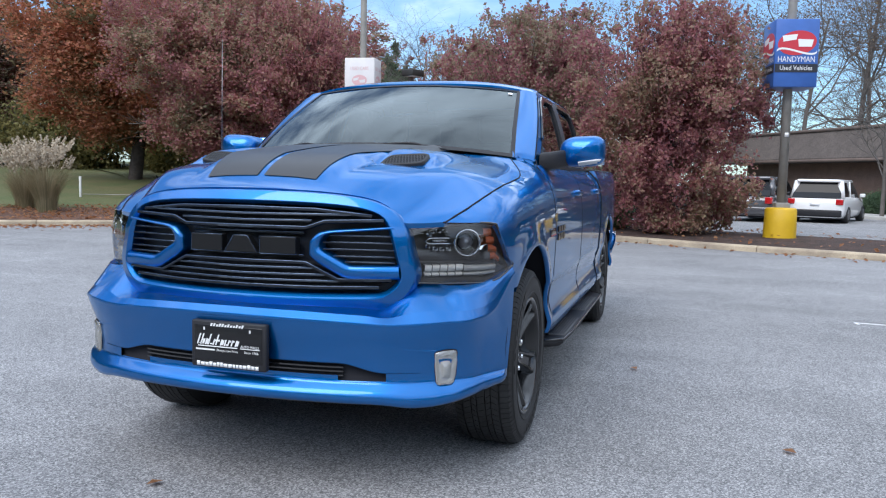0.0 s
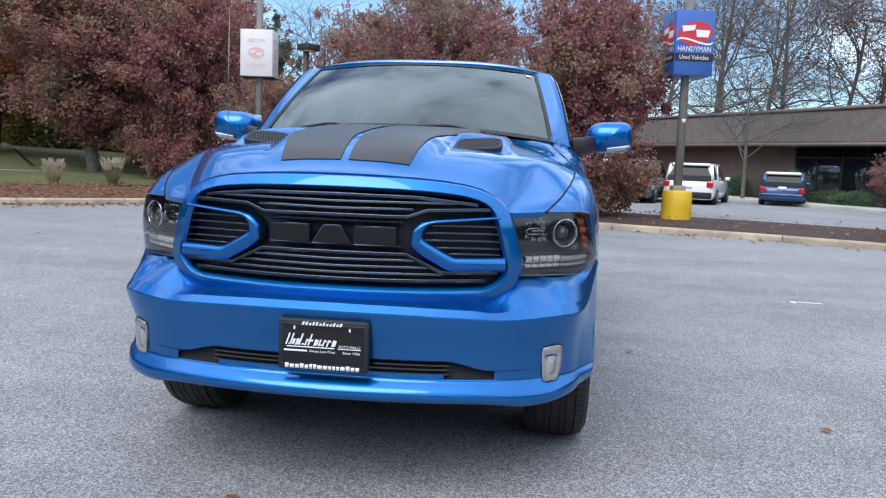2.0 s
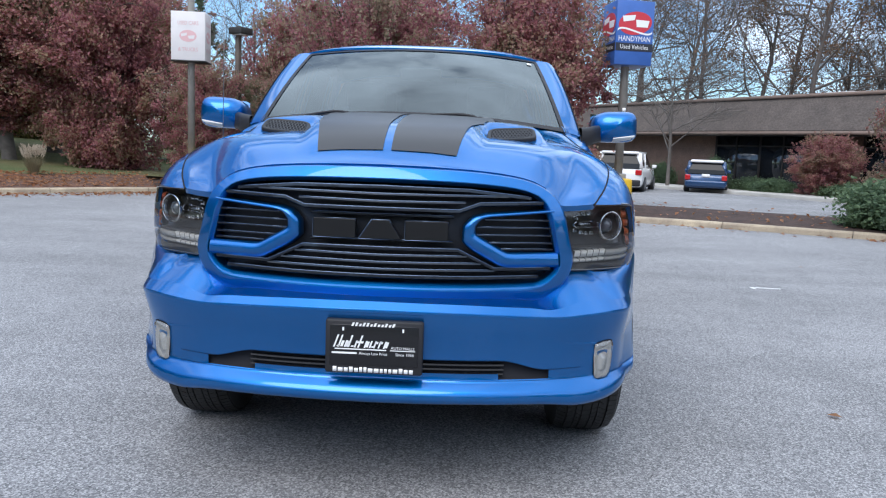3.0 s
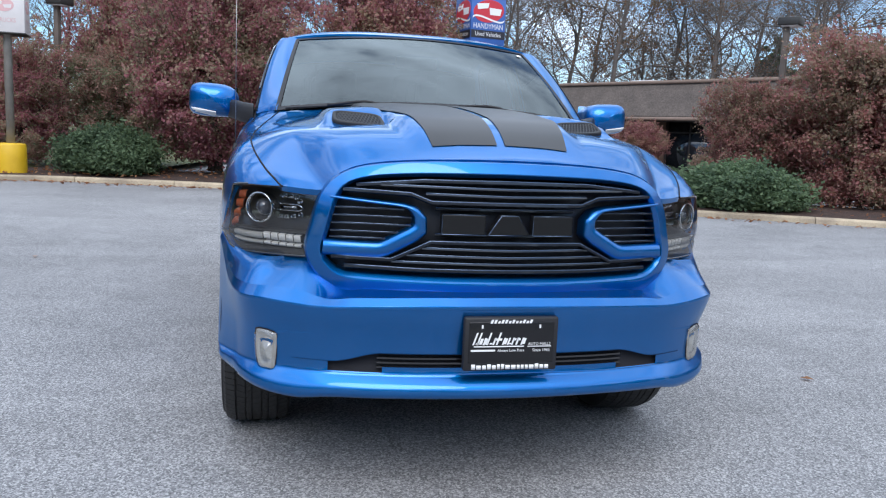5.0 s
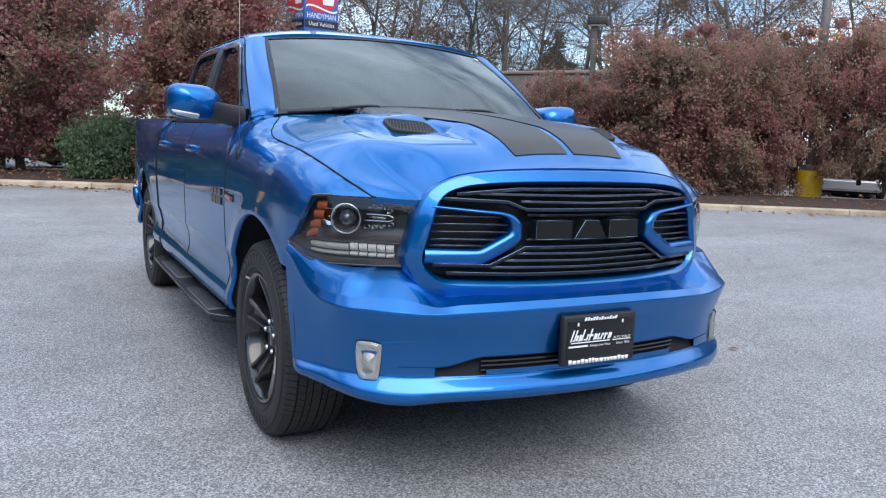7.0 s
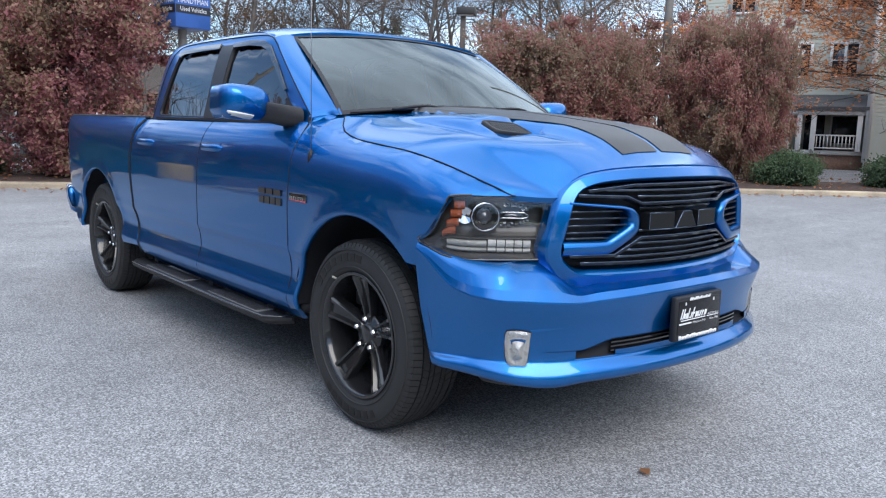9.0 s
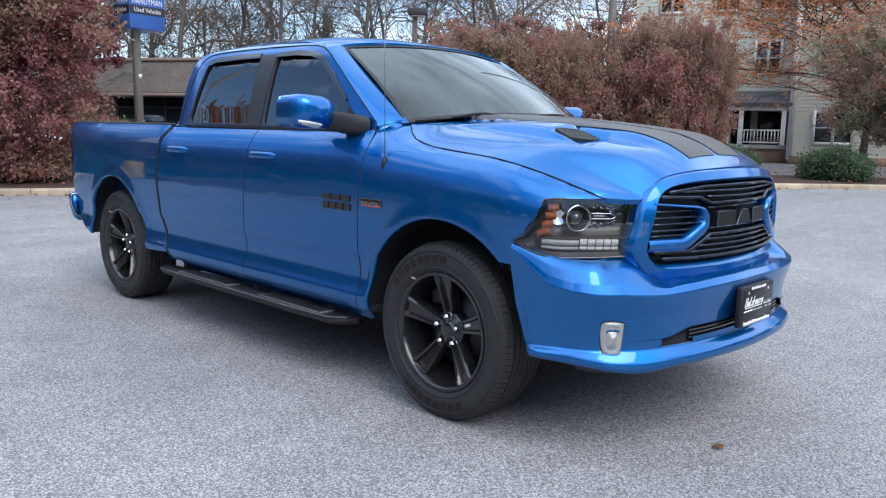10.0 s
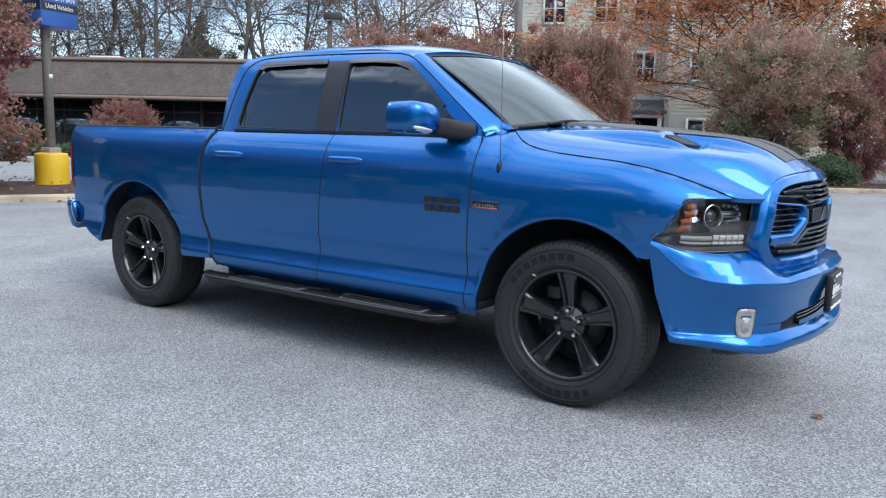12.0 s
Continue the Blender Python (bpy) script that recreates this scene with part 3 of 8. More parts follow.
def panel(name, outline, holes, fx, material, s, parent, label="", dy=0.07, dz=0.03, depth=0.022, lift=0.0):
    """A body panel: an outline in y and z, with holes, pressed to the shape fx, on side s."""
    bm = bmesh.new()
    for loop in [outline, *holes]:
        V = [bm.verts.new((0, p[0], p[1])) for p in loop]
        for i in range(len(V)):
            bm.edges.new((V[i], V[(i + 1) % len(V)]))
    bmesh.ops.triangle_fill(bm, use_beauty=True, use_dissolve=False, edges=bm.edges[:])
    ys, zs = [p[0] for p in outline], [p[1] for p in outline]
    for axis, lo, hi, d in ((1, min(ys), max(ys), dy), (2, min(zs), max(zs), dz)):
        k = int((hi - lo) / d) + 1
        for i in range(1, k):
            c, n = [0, 0, 0], [0, 0, 0]
            c[axis], n[axis] = lo + (hi - lo) * i / k, 1
            bmesh.ops.bisect_plane(bm, geom=bm.verts[:] + bm.edges[:] + bm.faces[:], plane_co=c, plane_no=n, dist=1e-5)
    for v in bm.verts:
        v.co.x = s * (fx(v.co.y, v.co.z) + lift)
    bm.normal_update()
    if sum(f.normal.x * f.calc_area() for f in bm.faces) * s < 0:
        bmesh.ops.reverse_faces(bm, faces=bm.faces[:])
    edges = [e for e in bm.edges if e.is_boundary]
    r = bmesh.ops.extrude_edge_only(bm, edges=edges)
    for v in [g for g in r["geom"] if isinstance(g, bmesh.types.BMVert)]:
        v.co.x -= s * depth
    bmesh.ops.triangulate(bm, faces=bm.faces[:])
    N = []
    h = 0.004
    for v in bm.verts:
        y, z = v.co.y, v.co.z
        n = Vector((s, -(fx(y + h, z) - fx(y - h, z)) / (2 * h), -(fx(y, z + h) - fx(y, z - h)) / (2 * h)))
        N.append(n.normalized())
    ob = part(name, bm, material, parent, label)
    ob.data.normals_split_custom_set_from_vertices(N)
    return ob


def arc(c, r, a0, a1, n=28):
    return [(c[0] + r * math.cos(radians(a0 + (a1 - a0) * i / n)), c[1] + r * math.sin(radians(a0 + (a1 - a0) * i / n))) for i in range(n + 1)]


def yz(pts, step=0.03, round_=True):
    return [(p.x, p.y) for p in curve_pts([(a, b, 0) for a, b in pts], step, False, round_)]


FENDER_REAR = [(0.636, 0.43), (0.630, 0.60), (0.616, 0.95), (0.609, 1.06), (0.604, 1.17), (0.598, 1.25), (0.599, 1.305), (0.606, 1.345), (0.616, 1.372)]
DOOR_SPLIT = [(1.730, 0.43), (1.722, 0.60), (1.690, 1.05), (1.664, 1.335)]
CAB_REAR = [(2.655, 0.43), (2.705, 0.50), (2.775, 0.68), (2.806, 0.90), (2.806, 1.08), (2.775, 1.22), (2.742, 1.335)]
BED_FRONT = [(2.73, 0.47), (2.76, 0.53), (2.812, 0.70), (2.838, 0.90), (2.838, 1.08), (2.81, 1.22), (2.775, 1.347)]
FRONT_LOW = [(-0.385, 0.905), (-0.378, 0.86), (-0.366, 0.78)]


def shift(pts, d):
    return [(a + d, b) for a, b in pts]


for s in (-1, 1):
    arch_f = [p for p in arc(ARCH_F, ARCH, 180, 0, 44) if not (p[0] < 0 and p[1] < 0.78)]
    fender = yz(list(zip(SEAM_Y, [seam_z(v) for v in SEAM_Y])), 0.03) + [(0.53, 1.389), (0.57, 1.388)] + yz(FENDER_REAR[::-1], 0.03)
    fender += arch_f[::-1] + yz(FRONT_LOW[::-1], 0.02)[1:] + yz([(-0.385, 0.905), (-0.418, 0.930), (-0.472, 1.012), (-0.512, 1.085), (-0.58, 1.091), (-0.65, 1.091)], 0.03, False)[1:]
    panel("fender", fender, [], side_x, PAINT, s, truck)
    fd = yz(shift(FENDER_REAR, 0.009)[:-2] + [(0.614, 1.332), (0.63, 1.346), (0.66, 1.347)], 0.03) + yz(shift(DOOR_SPLIT, -0.004)[::-1], 0.04)
    front_door = panel("door", fd, [], side_x, PAINT, s, truck)
    rd = yz(shift(DOOR_SPLIT, 0.004), 0.04) + yz(CAB_REAR[::-1], 0.03)
    rear_door = panel("door", rd, [], side_x, PAINT, s, truck)
    sill = yz([(0.60, 0.427), (2.62, 0.427)], 0.1, False) + yz([(2.62, 0.375), (0.60, 0.375)], 0.1, False)
    panel("rocker_panel", sill, [], lambda y, z: 0.965 - (0.427 - z) * 0.8, PAINT, s, truck)
    bed = yz(BED_FRONT, 0.03) + yz([(2.775, 1.347), (3.5, 1.350), (4.38, 1.350)], 0.08, False)[1:]
    bed += yz([(4.38, 1.350), (4.46, 1.335), (4.515, 1.19), (4.50, 0.99), (4.475, 0.78), (4.44, 0.60)], 0.03)[1:] + [(4.30, 0.535)]
    bed += [p for p in arc(ARCH_R, ARCH, 2, 178, 44)]
    panel("bed_side", bed, [], side_x, PAINT, s, truck)
    for line in (FENDER_REAR[:-2], DOOR_SPLIT, CAB_REAR):
        P = yz(line, 0.05)
        rows = [[(s * (side_x(a, b) - 0.019), a + d, b) for a, b in P] for d in (-0.045, 0.0, 0.045)]
        part("seam_backing", face_out(grid_bm(rows), (0, line[0][0], 0.9)), DARK, truck)
        off = 0.0045 if line[0] == FENDER_REAR[0] else (0.0 if line is DOOR_SPLIT else 0.013)
        if line[0] == FENDER_REAR[0]:
            P = P + [(0.612, 1.338), (0.621, 1.372)]
            up_line = [(0.624, 1.383), (0.70, 1.442), (0.80, 1.519), (1.00, 1.668), (1.13, 1.758)]
            part("door_seal", tube_bm([(s * (cab_x(a, b) + 0.0005), a, b) for a, b in yz(up_line, 0.05)], 0.0032, 6), DARK, truck, "dark gap along the door frame")
        if line is CAB_REAR:
            over = [(1.12, 1.752), (1.22, 1.800), (1.40, 1.822), (1.9, 1.832), (2.38, 1.826), (2.53, 1.800), (2.615, 1.725), (2.675, 1.56), (2.715, 1.42), (2.738, 1.345)]
            part("door_seal", tube_bm([(s * (cab_x(a, b) + 0.0005), a, b) for a, b in yz(over, 0.05)], 0.0030, 6), DARK, truck, "dark gap above the doors")
        part("door_seal", tube_bm([(s * (side_x(a + off, b) - 0.0015), a + off, b) for a, b in P], 0.0036 if off < 0.01 else 0.009, 6), DARK, truck, "dark gap between the panels")
    # wheel arch lips and liners
    for c, a0, a1 in ((ARCH_F, 138, 0), (ARCH_R, 176, 2)):
        pts = [p for p in arc(c, ARCH, a0, a1, 40)]
        rows = []
        for r, dx in ((0.0, 0.0), (-0.007, -0.004), (-0.008, -0.022)):
            rows.append([(s * (side_x(*p) + dx), c[0] + (p[0] - c[0]) * (1 + r / ARCH), c[1] + (p[1] - c[1]) * (1 + r / ARCH)) for p in pts])
        part("arch_lip", face_out(grid_bm(rows), (0, c[0], c[1])), PAINT, truck)
        rows = [[(s * x, c[0] + (ARCH + 0.02) * math.cos(radians(a)), c[1] + (ARCH + 0.02) * math.sin(radians(a))) for a in range(2, 179, 6)] for x in (0.985, 0.8, 0.55)]
        rows.append([(s * 0.55, c[0] + 0.02 * math.cos(radians(a)), c[1] + 0.02 * math.sin(radians(a))) for a in range(2, 179, 6)])
        part("wheel_liner", grid_bm(rows), DARK, truck)
    # cab frame round the side windows
    win_f = [(0.725, 1.352), (1.05, 1.352), (1.655, 1.356), (1.662, 1.56), (1.664, 1.765), (1.645, 1.783), (1.45, 1.782), (1.28, 1.765), (1.19, 1.735), (1.06, 1.645), (0.90, 1.508), (0.80, 1.422)]
    win_r = [(1.828, 1.358), (2.2, 1.360), (2.56, 1.366), (2.572, 1.38), (2.545, 1.52), (2.49, 1.71), (2.455, 1.765), (2.40, 1.783), (2.1, 1.790), (1.86, 1.788), (1.836, 1.775), (1.832, 1.56)]
    hf = [(p.x, p.y) for p in curve_pts([(a, b, 0) for a, b in win_f], 0.05, True, False)]
    hr = [(p.x, p.y) for p in curve_pts([(a, b, 0) for a, b in win_r], 0.05, True, False)]
    top = yz([(0.628, 1.384), (0.80, 1.515), (1.00, 1.665), (1.19, 1.795), (1.35, 1.832), (1.9, 1.855), (2.4, 1.848), (2.62, 1.82), (2.71, 1.765), (2.752, 1.62), (2.765, 1.45), (2.752, 1.338)], 0.04)
    panel("cab_frame", top + yz([(2.752, 1.338), (0.624, 1.338)], 0.1, False)[1:], [hf, hr], cab_x, PAINT, s, truck, dy=0.1, dz=0.05, depth=0.03)
    for hole, nm in ((hf, "window"), (hr, "window")):
        big = [(p[0], p[1]) for p in hole]
        cy, cz = sum(p[0] for p in big) / len(big), sum(p[1] for p in big) / len(big)
        pane = panel(nm, [(cy + (p[0] - cy) * 1.02, cz + (p[1] - cz) * 1.03) for p in big], [], cab_x, SIDEGLASS, s, truck, "dark tinted side glass", dy=0.2, dz=0.12, depth=0.004, lift=-0.012)
        ring = resample([(0, a, b) for a, b in big], 90)
        rows = []
        for k, lift in ((1.0, 0.002), (0.994, 0.004), (0.985, 0.0), (0.982, -0.014)):
            rows.append([(s * (cab_x(cy + (p.y - cy) * k, cz + (p.z - cz) * (2 * k - 1)) + lift), cy + (p.y - cy) * k, cz + (p.z - cz) * (2 * k - 1)) for p in ring])
        part("window_seal", face_out(grid_bm(rows, close_u=True), (0, cy, cz)), BLACKPLASTIC, pane)
    visor_f = [(1.662, 1.79), (1.45, 1.797), (1.28, 1.783), (1.18, 1.75), (1.04, 1.648), (0.885, 1.512), (0.895, 1.498), (1.055, 1.628), (1.19, 1.722), (1.29, 1.753), (1.45, 1.766), (1.655, 1.766)]
    visor_r = [(2.47, 1.765), (2.41, 1.795), (2.1, 1.802), (1.85, 1.80), (1.85, 1.768), (2.1, 1.768), (2.38, 1.762), (2.43, 1.745)]
    for v in (visor_f, visor_r):
        o = [(p.x, p.y) for p in curve_pts([(a, b, 0) for a, b in v], 0.05, True, False)]
        panel("rain_visor", o, [], cab_x, VISOR, s, truck, "smoked plastic rain visor", dy=0.03, dz=0.02, depth=0.008, lift=0.012)
    pillar = yz([(1.672, 1.356), (1.826, 1.356), (1.832, 1.60), (1.834, 1.785), (1.668, 1.785), (1.668, 1.6)], 0.06, False)
    panel("pillar_trim", pillar, [], cab_x, STRIPE, s, truck, "satin black pillar trim", dy=0.1, dz=0.08, depth=0.008, lift=0.005)
    belt = yz([(0.70, 1.334), (2.58, 1.342)], 0.1, False) + yz([(2.58, 1.356), (0.715, 1.350)], 0.1, False)
    panel("belt_seal", belt, [], lambda y, z: 0.918, BLACKPLASTIC, s, truck, depth=0.02)
    # pillar beside the windshield
    A = curve_pts([(0.620, 1.378, 0), (0.80, 1.515, 0), (1.00, 1.665, 0), (1.19, 1.795, 0)], 0.05)
    rows = []
    for i, p in enumerate(A):
        k = i / (len(A) - 1)
        outer = Vector((s * cab_x(p.x, p.y), p.x, p.y))
        inner = Vector((s * (0.774 + (0.664 - 0.774) * k), 0.496 + 0.672 * k + 0.02 * math.sin(math.pi * k), 1.394 + 0.420 * k + 0.012 * math.sin(math.pi * k)))
        row = []
        for j in range(6):
            u = j / 5
            q = outer.lerp(inner, u) + Vector((s * 0.6, -0.6, 0.5)) * 0.013 * math.sin(math.pi * u) ** 0.8 * (0.12 + 0.88 * sstep(0.0, 0.55, k))
            row.append(q)
        rows.append(row)
    # sheet between the pillar's foot and the fender
    low = resample([(s * (side_x(0.616, 1.37) + 0.002), 0.614, 1.368), (s * (side_x(0.59, 1.38) + 0.002), 0.585, 1.380), (s * (side_x(0.55, 1.388) + 0.002), 0.545, 1.384), (s * 0.803, 0.508, 1.384), (s * 0.780, 0.491, 1.386)], 6, False)
    foot = []
    for k in (0.0, 0.2, 0.4, 0.6, 0.8):
        foot.append([a.lerp(b, k) + Vector((s * 0.4, -0.4, 0.5)) * 0.003 * math.sin(math.pi * k) for a, b in zip(low, rows[1])])
    part("windshield_pillar", face_out(grid_bm(foot + rows[1:]), (0, 1.5, 1.2)), PAINT, truck)

# roof
roof_top = spl([1.19, 1.35, 1.9, 2.4, 2.62, 2.71], [1.795, 1.832, 1.855, 1.848, 1.82, 1.765])
roof_mid = spl([1.08, 1.2, 1.45, 1.9, 2.4, 2.65, 2.74], [1.852, 1.880, 1.914, 1.936, 1.926, 1.897, 1.85])
rows = []
for i in range(27):
    v = i / 26
    row = []
    for j in range(-16, 17):
        t = j / 16
        y = (1.085 + 0.105 * t * t) * (1 - v) + (2.735 - 0.025 * t * t) * v
        ye = 1.19 * (1 - v) + 2.71 * v
        ze, xe = roof_top(ye), cab_x(ye, roof_top(ye)) + 0.002
        row.append((xe * t, y, roof_mid(y) - (roof_mid(y) - ze) * abs(t) ** 2.7))
    rows.append(row)
part("roof", thicken(face_out(grid_bm(rows), (0, 1.9, 1.0)), (0, 0, -0.012)), PAINT, truck)


def ws(t, v):
    """A place on the windshield: t across from -1 to 1, v up from 0 to 1."""
    b = Vector((0.79 * t, 0.345 + 0.155 * t * t, 1.432 - 0.05 * t * t))
    a = Vector((0.672 * t, 1.088 + 0.080 * t * t, 1.846 - 0.038 * t * t))
    return b.lerp(a, v) + Vector((0, -0.55, 0.8)) * 0.02 * math.sin(math.pi * v)


pane = part("windshield", face_out(grid_bm([[ws(j / 14, i / 12) for j in range(-14, 15)] for i in range(13)]), (0, 1.6, 1.0)), WINDSHIELD, truck, "tinted windshield mirroring clouds")
bm = bmesh.new()
for t0, t1, v0, v1 in ((-1, -0.972, 0, 1), (0.972, 1, 0, 1), (-0.972, 0.972, 0, 0.04), (-0.972, 0.972, 0.968, 1)):
    n1, n2 = (24, 2) if t1 - t0 > 1 else (2, 14)
    grid_bm([[ws(t0 + (t1 - t0) * j / n1, v0 + (v1 - v0) * i / n2) + Vector((0, -0.002, 0.003)) for j in range(n1 + 1)] for i in range(n2 + 1)], bm=bm)
part("windshield_border", face_out(bm, (0, 1.6, 1.0)), BLACKPLASTIC, pane)
bm = bmesh.new()
grid_bm([[ws(-0.12 + 0.24 * j / 4, 0.85 + 0.1 * i / 2) + Vector((0, 0.01, -0.004)) for j in range(5)] for i in range(3)], bm=bm)
part("sensor_shade", face_out(bm, (0, 1.6, 1.0)), GLOSSBLACK, pane)
part("windshield_sticker", face_out(grid_bm([[ws(0.90 + 0.035 * i, 0.90 + 0.03 * j) + Vector((0, -0.003, 0.004)) for i in (0, 1)] for j in (0, 1)]), (0, 1.6, 1.0)), WHITEPAINT, pane, "small white sticker")
part("rear_view_mirror", box_bm(-0.12, 0.12, 1.02, 1.05, 1.665, 1.735, 0.012), BLACKPLASTIC, truck)

# back of the cab, with its window
rows = [[(x * k, 2.735 - 0.03 * (abs(x) / 0.85) ** 3 + dy, z) for x in np.linspace(-0.86, 0.86, 15)] for z, k, dy in ((0.5, 1.05, 0.03), (1.34, 1.0, 0.03), (1.40, 0.99, 0.025))]
part("cab_back", face_out(grid_bm(rows), (0, 1.5, 1.0)), PAINT, truck)
rows = [[(x * k, 2.757 - 0.03 * (abs(x) / 0.85) ** 3 + dy, z) for x in np.linspace(-0.84, 0.84, 15)] for z, k, dy in ((1.40, 1.0, 0.0), (1.60, 0.94, 0.0), (1.84, 0.80, -0.02))]
part("rear_window", face_out(grid_bm(rows), (0, 1.5, 1.0)), SIDEGLASS, truck)

# ---- hood
FX = [0, 0.15, 0.30, 0.40, 0.48, 0.53, 0.57, 0.60, 0.617, 0.632, 0.65, 0.70, 0.762]
FY = [-0.868, -0.862, -0.843, -0.824, -0.806, -0.796, -0.790, -0.786, -0.786, -0.782, -0.772, -0.735, -0.688]
FZ = [1.214, 1.212, 1.206, 1.198, 1.186, 1.172, 1.152, 1.124, 1.098, 1.090, 1.088, 1.089, 1.093]


def hood_fy(x):
    return float(np.interp(x, FX, FY))


def hood_fz(x):
    return float(np.interp(x, FX, FZ))


hood_zc = spl([-0.90, -0.86, -0.80, -0.70, -0.60, -0.475, -0.30, 0.0, 0.30, 0.5], [1.222, 1.241, 1.263, 1.290, 1.311, 1.329, 1.350, 1.378, 1.396, 1.406])


def hood_at(xf, v):
    """A place on the hood: xf the half width at its front edge, v from front to back."""
    ysd = -0.685 + 1.175 * v
    k = xf / 0.762
    y = hood_fy(xf) * (1 - v) + (0.345 + 0.145 * k * k) * v
    x = k * seam_x(ysd)
    t = min(1.0, x / seam_x(ysd))
    zc, zs = hood_zc(y), seam_z(ysd)
    z = zc - (zc - zs) * (0.72 * t**4.5 + 0.28 * t * t)
    dome = sstep(0.335, 0.255, x - 0.13 * v) * 0.042 * sstep(0.0, 0.30, v)
    fore = sstep(-0.425, -0.265, y)
    scoop = 0.043 * sstep(0.325, 0.375, x) * sstep(0.625, 0.570, x) * fore * sstep(0.5, -0.15, y)
    groove = -0.006 * math.exp(-(((x - 0.345) / 0.035) ** 2)) * sstep(-0.55, -0.35, y) * sstep(0.5, 0.2, y)
    z += max(dome, scoop) + groove
    # pocket for the vent
    inset = sstep(0.352, 0.366, x) * sstep(0.588, 0.574, x) * sstep(-0.425, -0.412, y) * sstep(-0.232, -0.246, y)
    z += (min(z, 1.317 + 0.42 * (y + 0.365)) - z) * inset
    ko = sstep(0.50, 0.64, xf)
    w = 1 - (1 - min(1.0, v / (0.16 + 0.18 * ko))) ** (2.2 - 0.85 * ko)
    w += (1 - w) * t**14 * min(1.0, v / 0.04)
    z = hood_fz(xf) + (z - hood_fz(xf)) * w
    return Vector((x, y, z))


HXF = [0, 0.05, 0.10, 0.15, 0.19, 0.22, 0.245, 0.265, 0.285, 0.305, 0.318, 0.327, 0.338, 0.35, 0.38, 0.41, 0.44, 0.465, 0.49, 0.508, 0.516, 0.524, 0.535, 0.555, 0.57, 0.585, 0.60, 0.609, 0.617, 0.624, 0.632, 0.641, 0.65, 0.675, 0.70, 0.725, 0.745, 0.762]
HV = [0, 0.012, 0.03, 0.05, 0.08, 0.11, 0.14, 0.17, 0.20, 0.235, 0.265, 0.29, 0.315, 0.335, 0.345, 0.352, 0.36, 0.375, 0.39, 0.42, 0.455, 0.466, 0.474, 0.482, 0.5, 0.56, 0.62, 0.69, 0.76, 0.83, 0.89, 0.94, 0.98, 1.0]
xs = [-x for x in HXF[:0:-1]] + HXF
rows = []
for v in HV:
    r = []
    for x in xs:
        p = hood_at(abs(x), v)
        r.append((math.copysign(p.x, x), p.y, p.z))
    rows.append(r)
for s in (-1, 1):
    E = [hood_at(0.762, v) for v in HV]
    part("hood_seal", tube_bm([(s * (p.x + 0.0015), p.y, p.z - 0.0015) for p in E], 0.0036, 6), DARK, truck, "dark gap beside the hood")
hood = part("hood", thicken(face_out(grid_bm(rows), (0, -0.2, 0.5)), (0, 0.008, -0.02)), PAINT, truck)


def hood_xy(x, y):
    """The place on the hood over x, y."""
    lo, hi = 0.0, 1.0
    for _ in range(24):
        v = (lo + hi) / 2
        p = hood_at(min(0.762, x * 0.762 / seam_x(-0.685 + 1.175 * v)), v)
        lo, hi = (v, hi) if p.y < y else (lo, v)
    return p


# matte stripes laid on the hood
for s in (-1, 1):
    rows = []
    for i in range(45):
        u = i / 44
        r = []
        for j in range(15):
            x = 0.015 + (0.250 + 0.185 * u - 0.015) * j / 14
            yb = 0.34 + 0.17 * (x / 0.79) ** 2
            y = -0.775 + (yb + 0.775) * u
            p = hood_xy(x, y)
            e, f = hood_xy(x + 0.004, y), hood_xy(x, y + 0.004)
            n = Vector((-(e.z - p.z) / 0.004, -(f.z - p.z) / 0.004, 1)).normalized()
            q = p + n * 0.003
            r.append((s * q.x, q.y, q.z))
        rows.append(r)
    part("hood_stripe", face_out(grid_bm(rows), (0, -0.2, 0.5)), STRIPE, hood, "matte black vinyl stripe")
    # vent: a mesh in a rounded black frame let into each scoop
    c0, c1, c2, c3 = [Vector((x, y, 1.326 + 0.42 * (y + 0.365))) for x, y in ((0.366, -0.392), (0.566, -0.360), (0.560, -0.252), (0.378, -0.276))]
    up = (c1 - c0).cross(c3 - c0).normalized()
    q = lambda a, b, h=0.0: c0.lerp(c1, a).lerp(c3.lerp(c2, a), b) + up * h

    def oval(k, h, n=32, e=0.42):
        out = []
        for t in np.linspace(0, 2 * math.pi, n + 1)[:-1]:
            ca, sa_ = math.cos(t), math.sin(t)
            kx, ky = (k, k) if k >= 1 else (1 - (1 - k) * 0.65, k)
            p = q(0.5 + 0.5 * kx * math.copysign(abs(ca) ** e, ca), 0.5 + 0.5 * ky * math.copysign(abs(sa_) ** e, sa_), h)
            out.append((s * p.x, p.y, p.z))
        return out
    rows = [oval(1.07, -0.012), oval(1.05, 0.003), oval(1.0, 0.006), oval(0.84, 0.006), oval(0.80, 0.0)]
    vent = part("hood_vent", face_out(grid_bm(rows, close_u=True), (s * 0.46, -0.34, 0.9)), VENTBLACK, hood, "black plastic hood vent")
    bm = bmesh.new()
    bm.faces.new([bm.verts.new(p) for p in oval(0.9, 0.0)])
    part("vent_cavity", face_out(bm, (s * 0.46, -0.3, 0.9)), DARK, vent, smooth=False)
    bm = bmesh.new()
    for i in range(-4, 19):
        for d in (1, -1):
            pts = []
            for j in range(7):
                b = 0.12 + 0.76 * j / 6
                a = i / 14 + d * 0.20 * (b - 0.5)
                if 0.07 <= a <= 0.93:
                    p = q(a, b, 0.003)
                    pts.append((s * p.x, p.y, p.z))
            if len(pts) > 1:
                tube_bm(pts, 0.0017, 4, bm=bm)
    part("vent_mesh", bm, VENTGREY, vent, "grey diamond mesh", smooth=False)

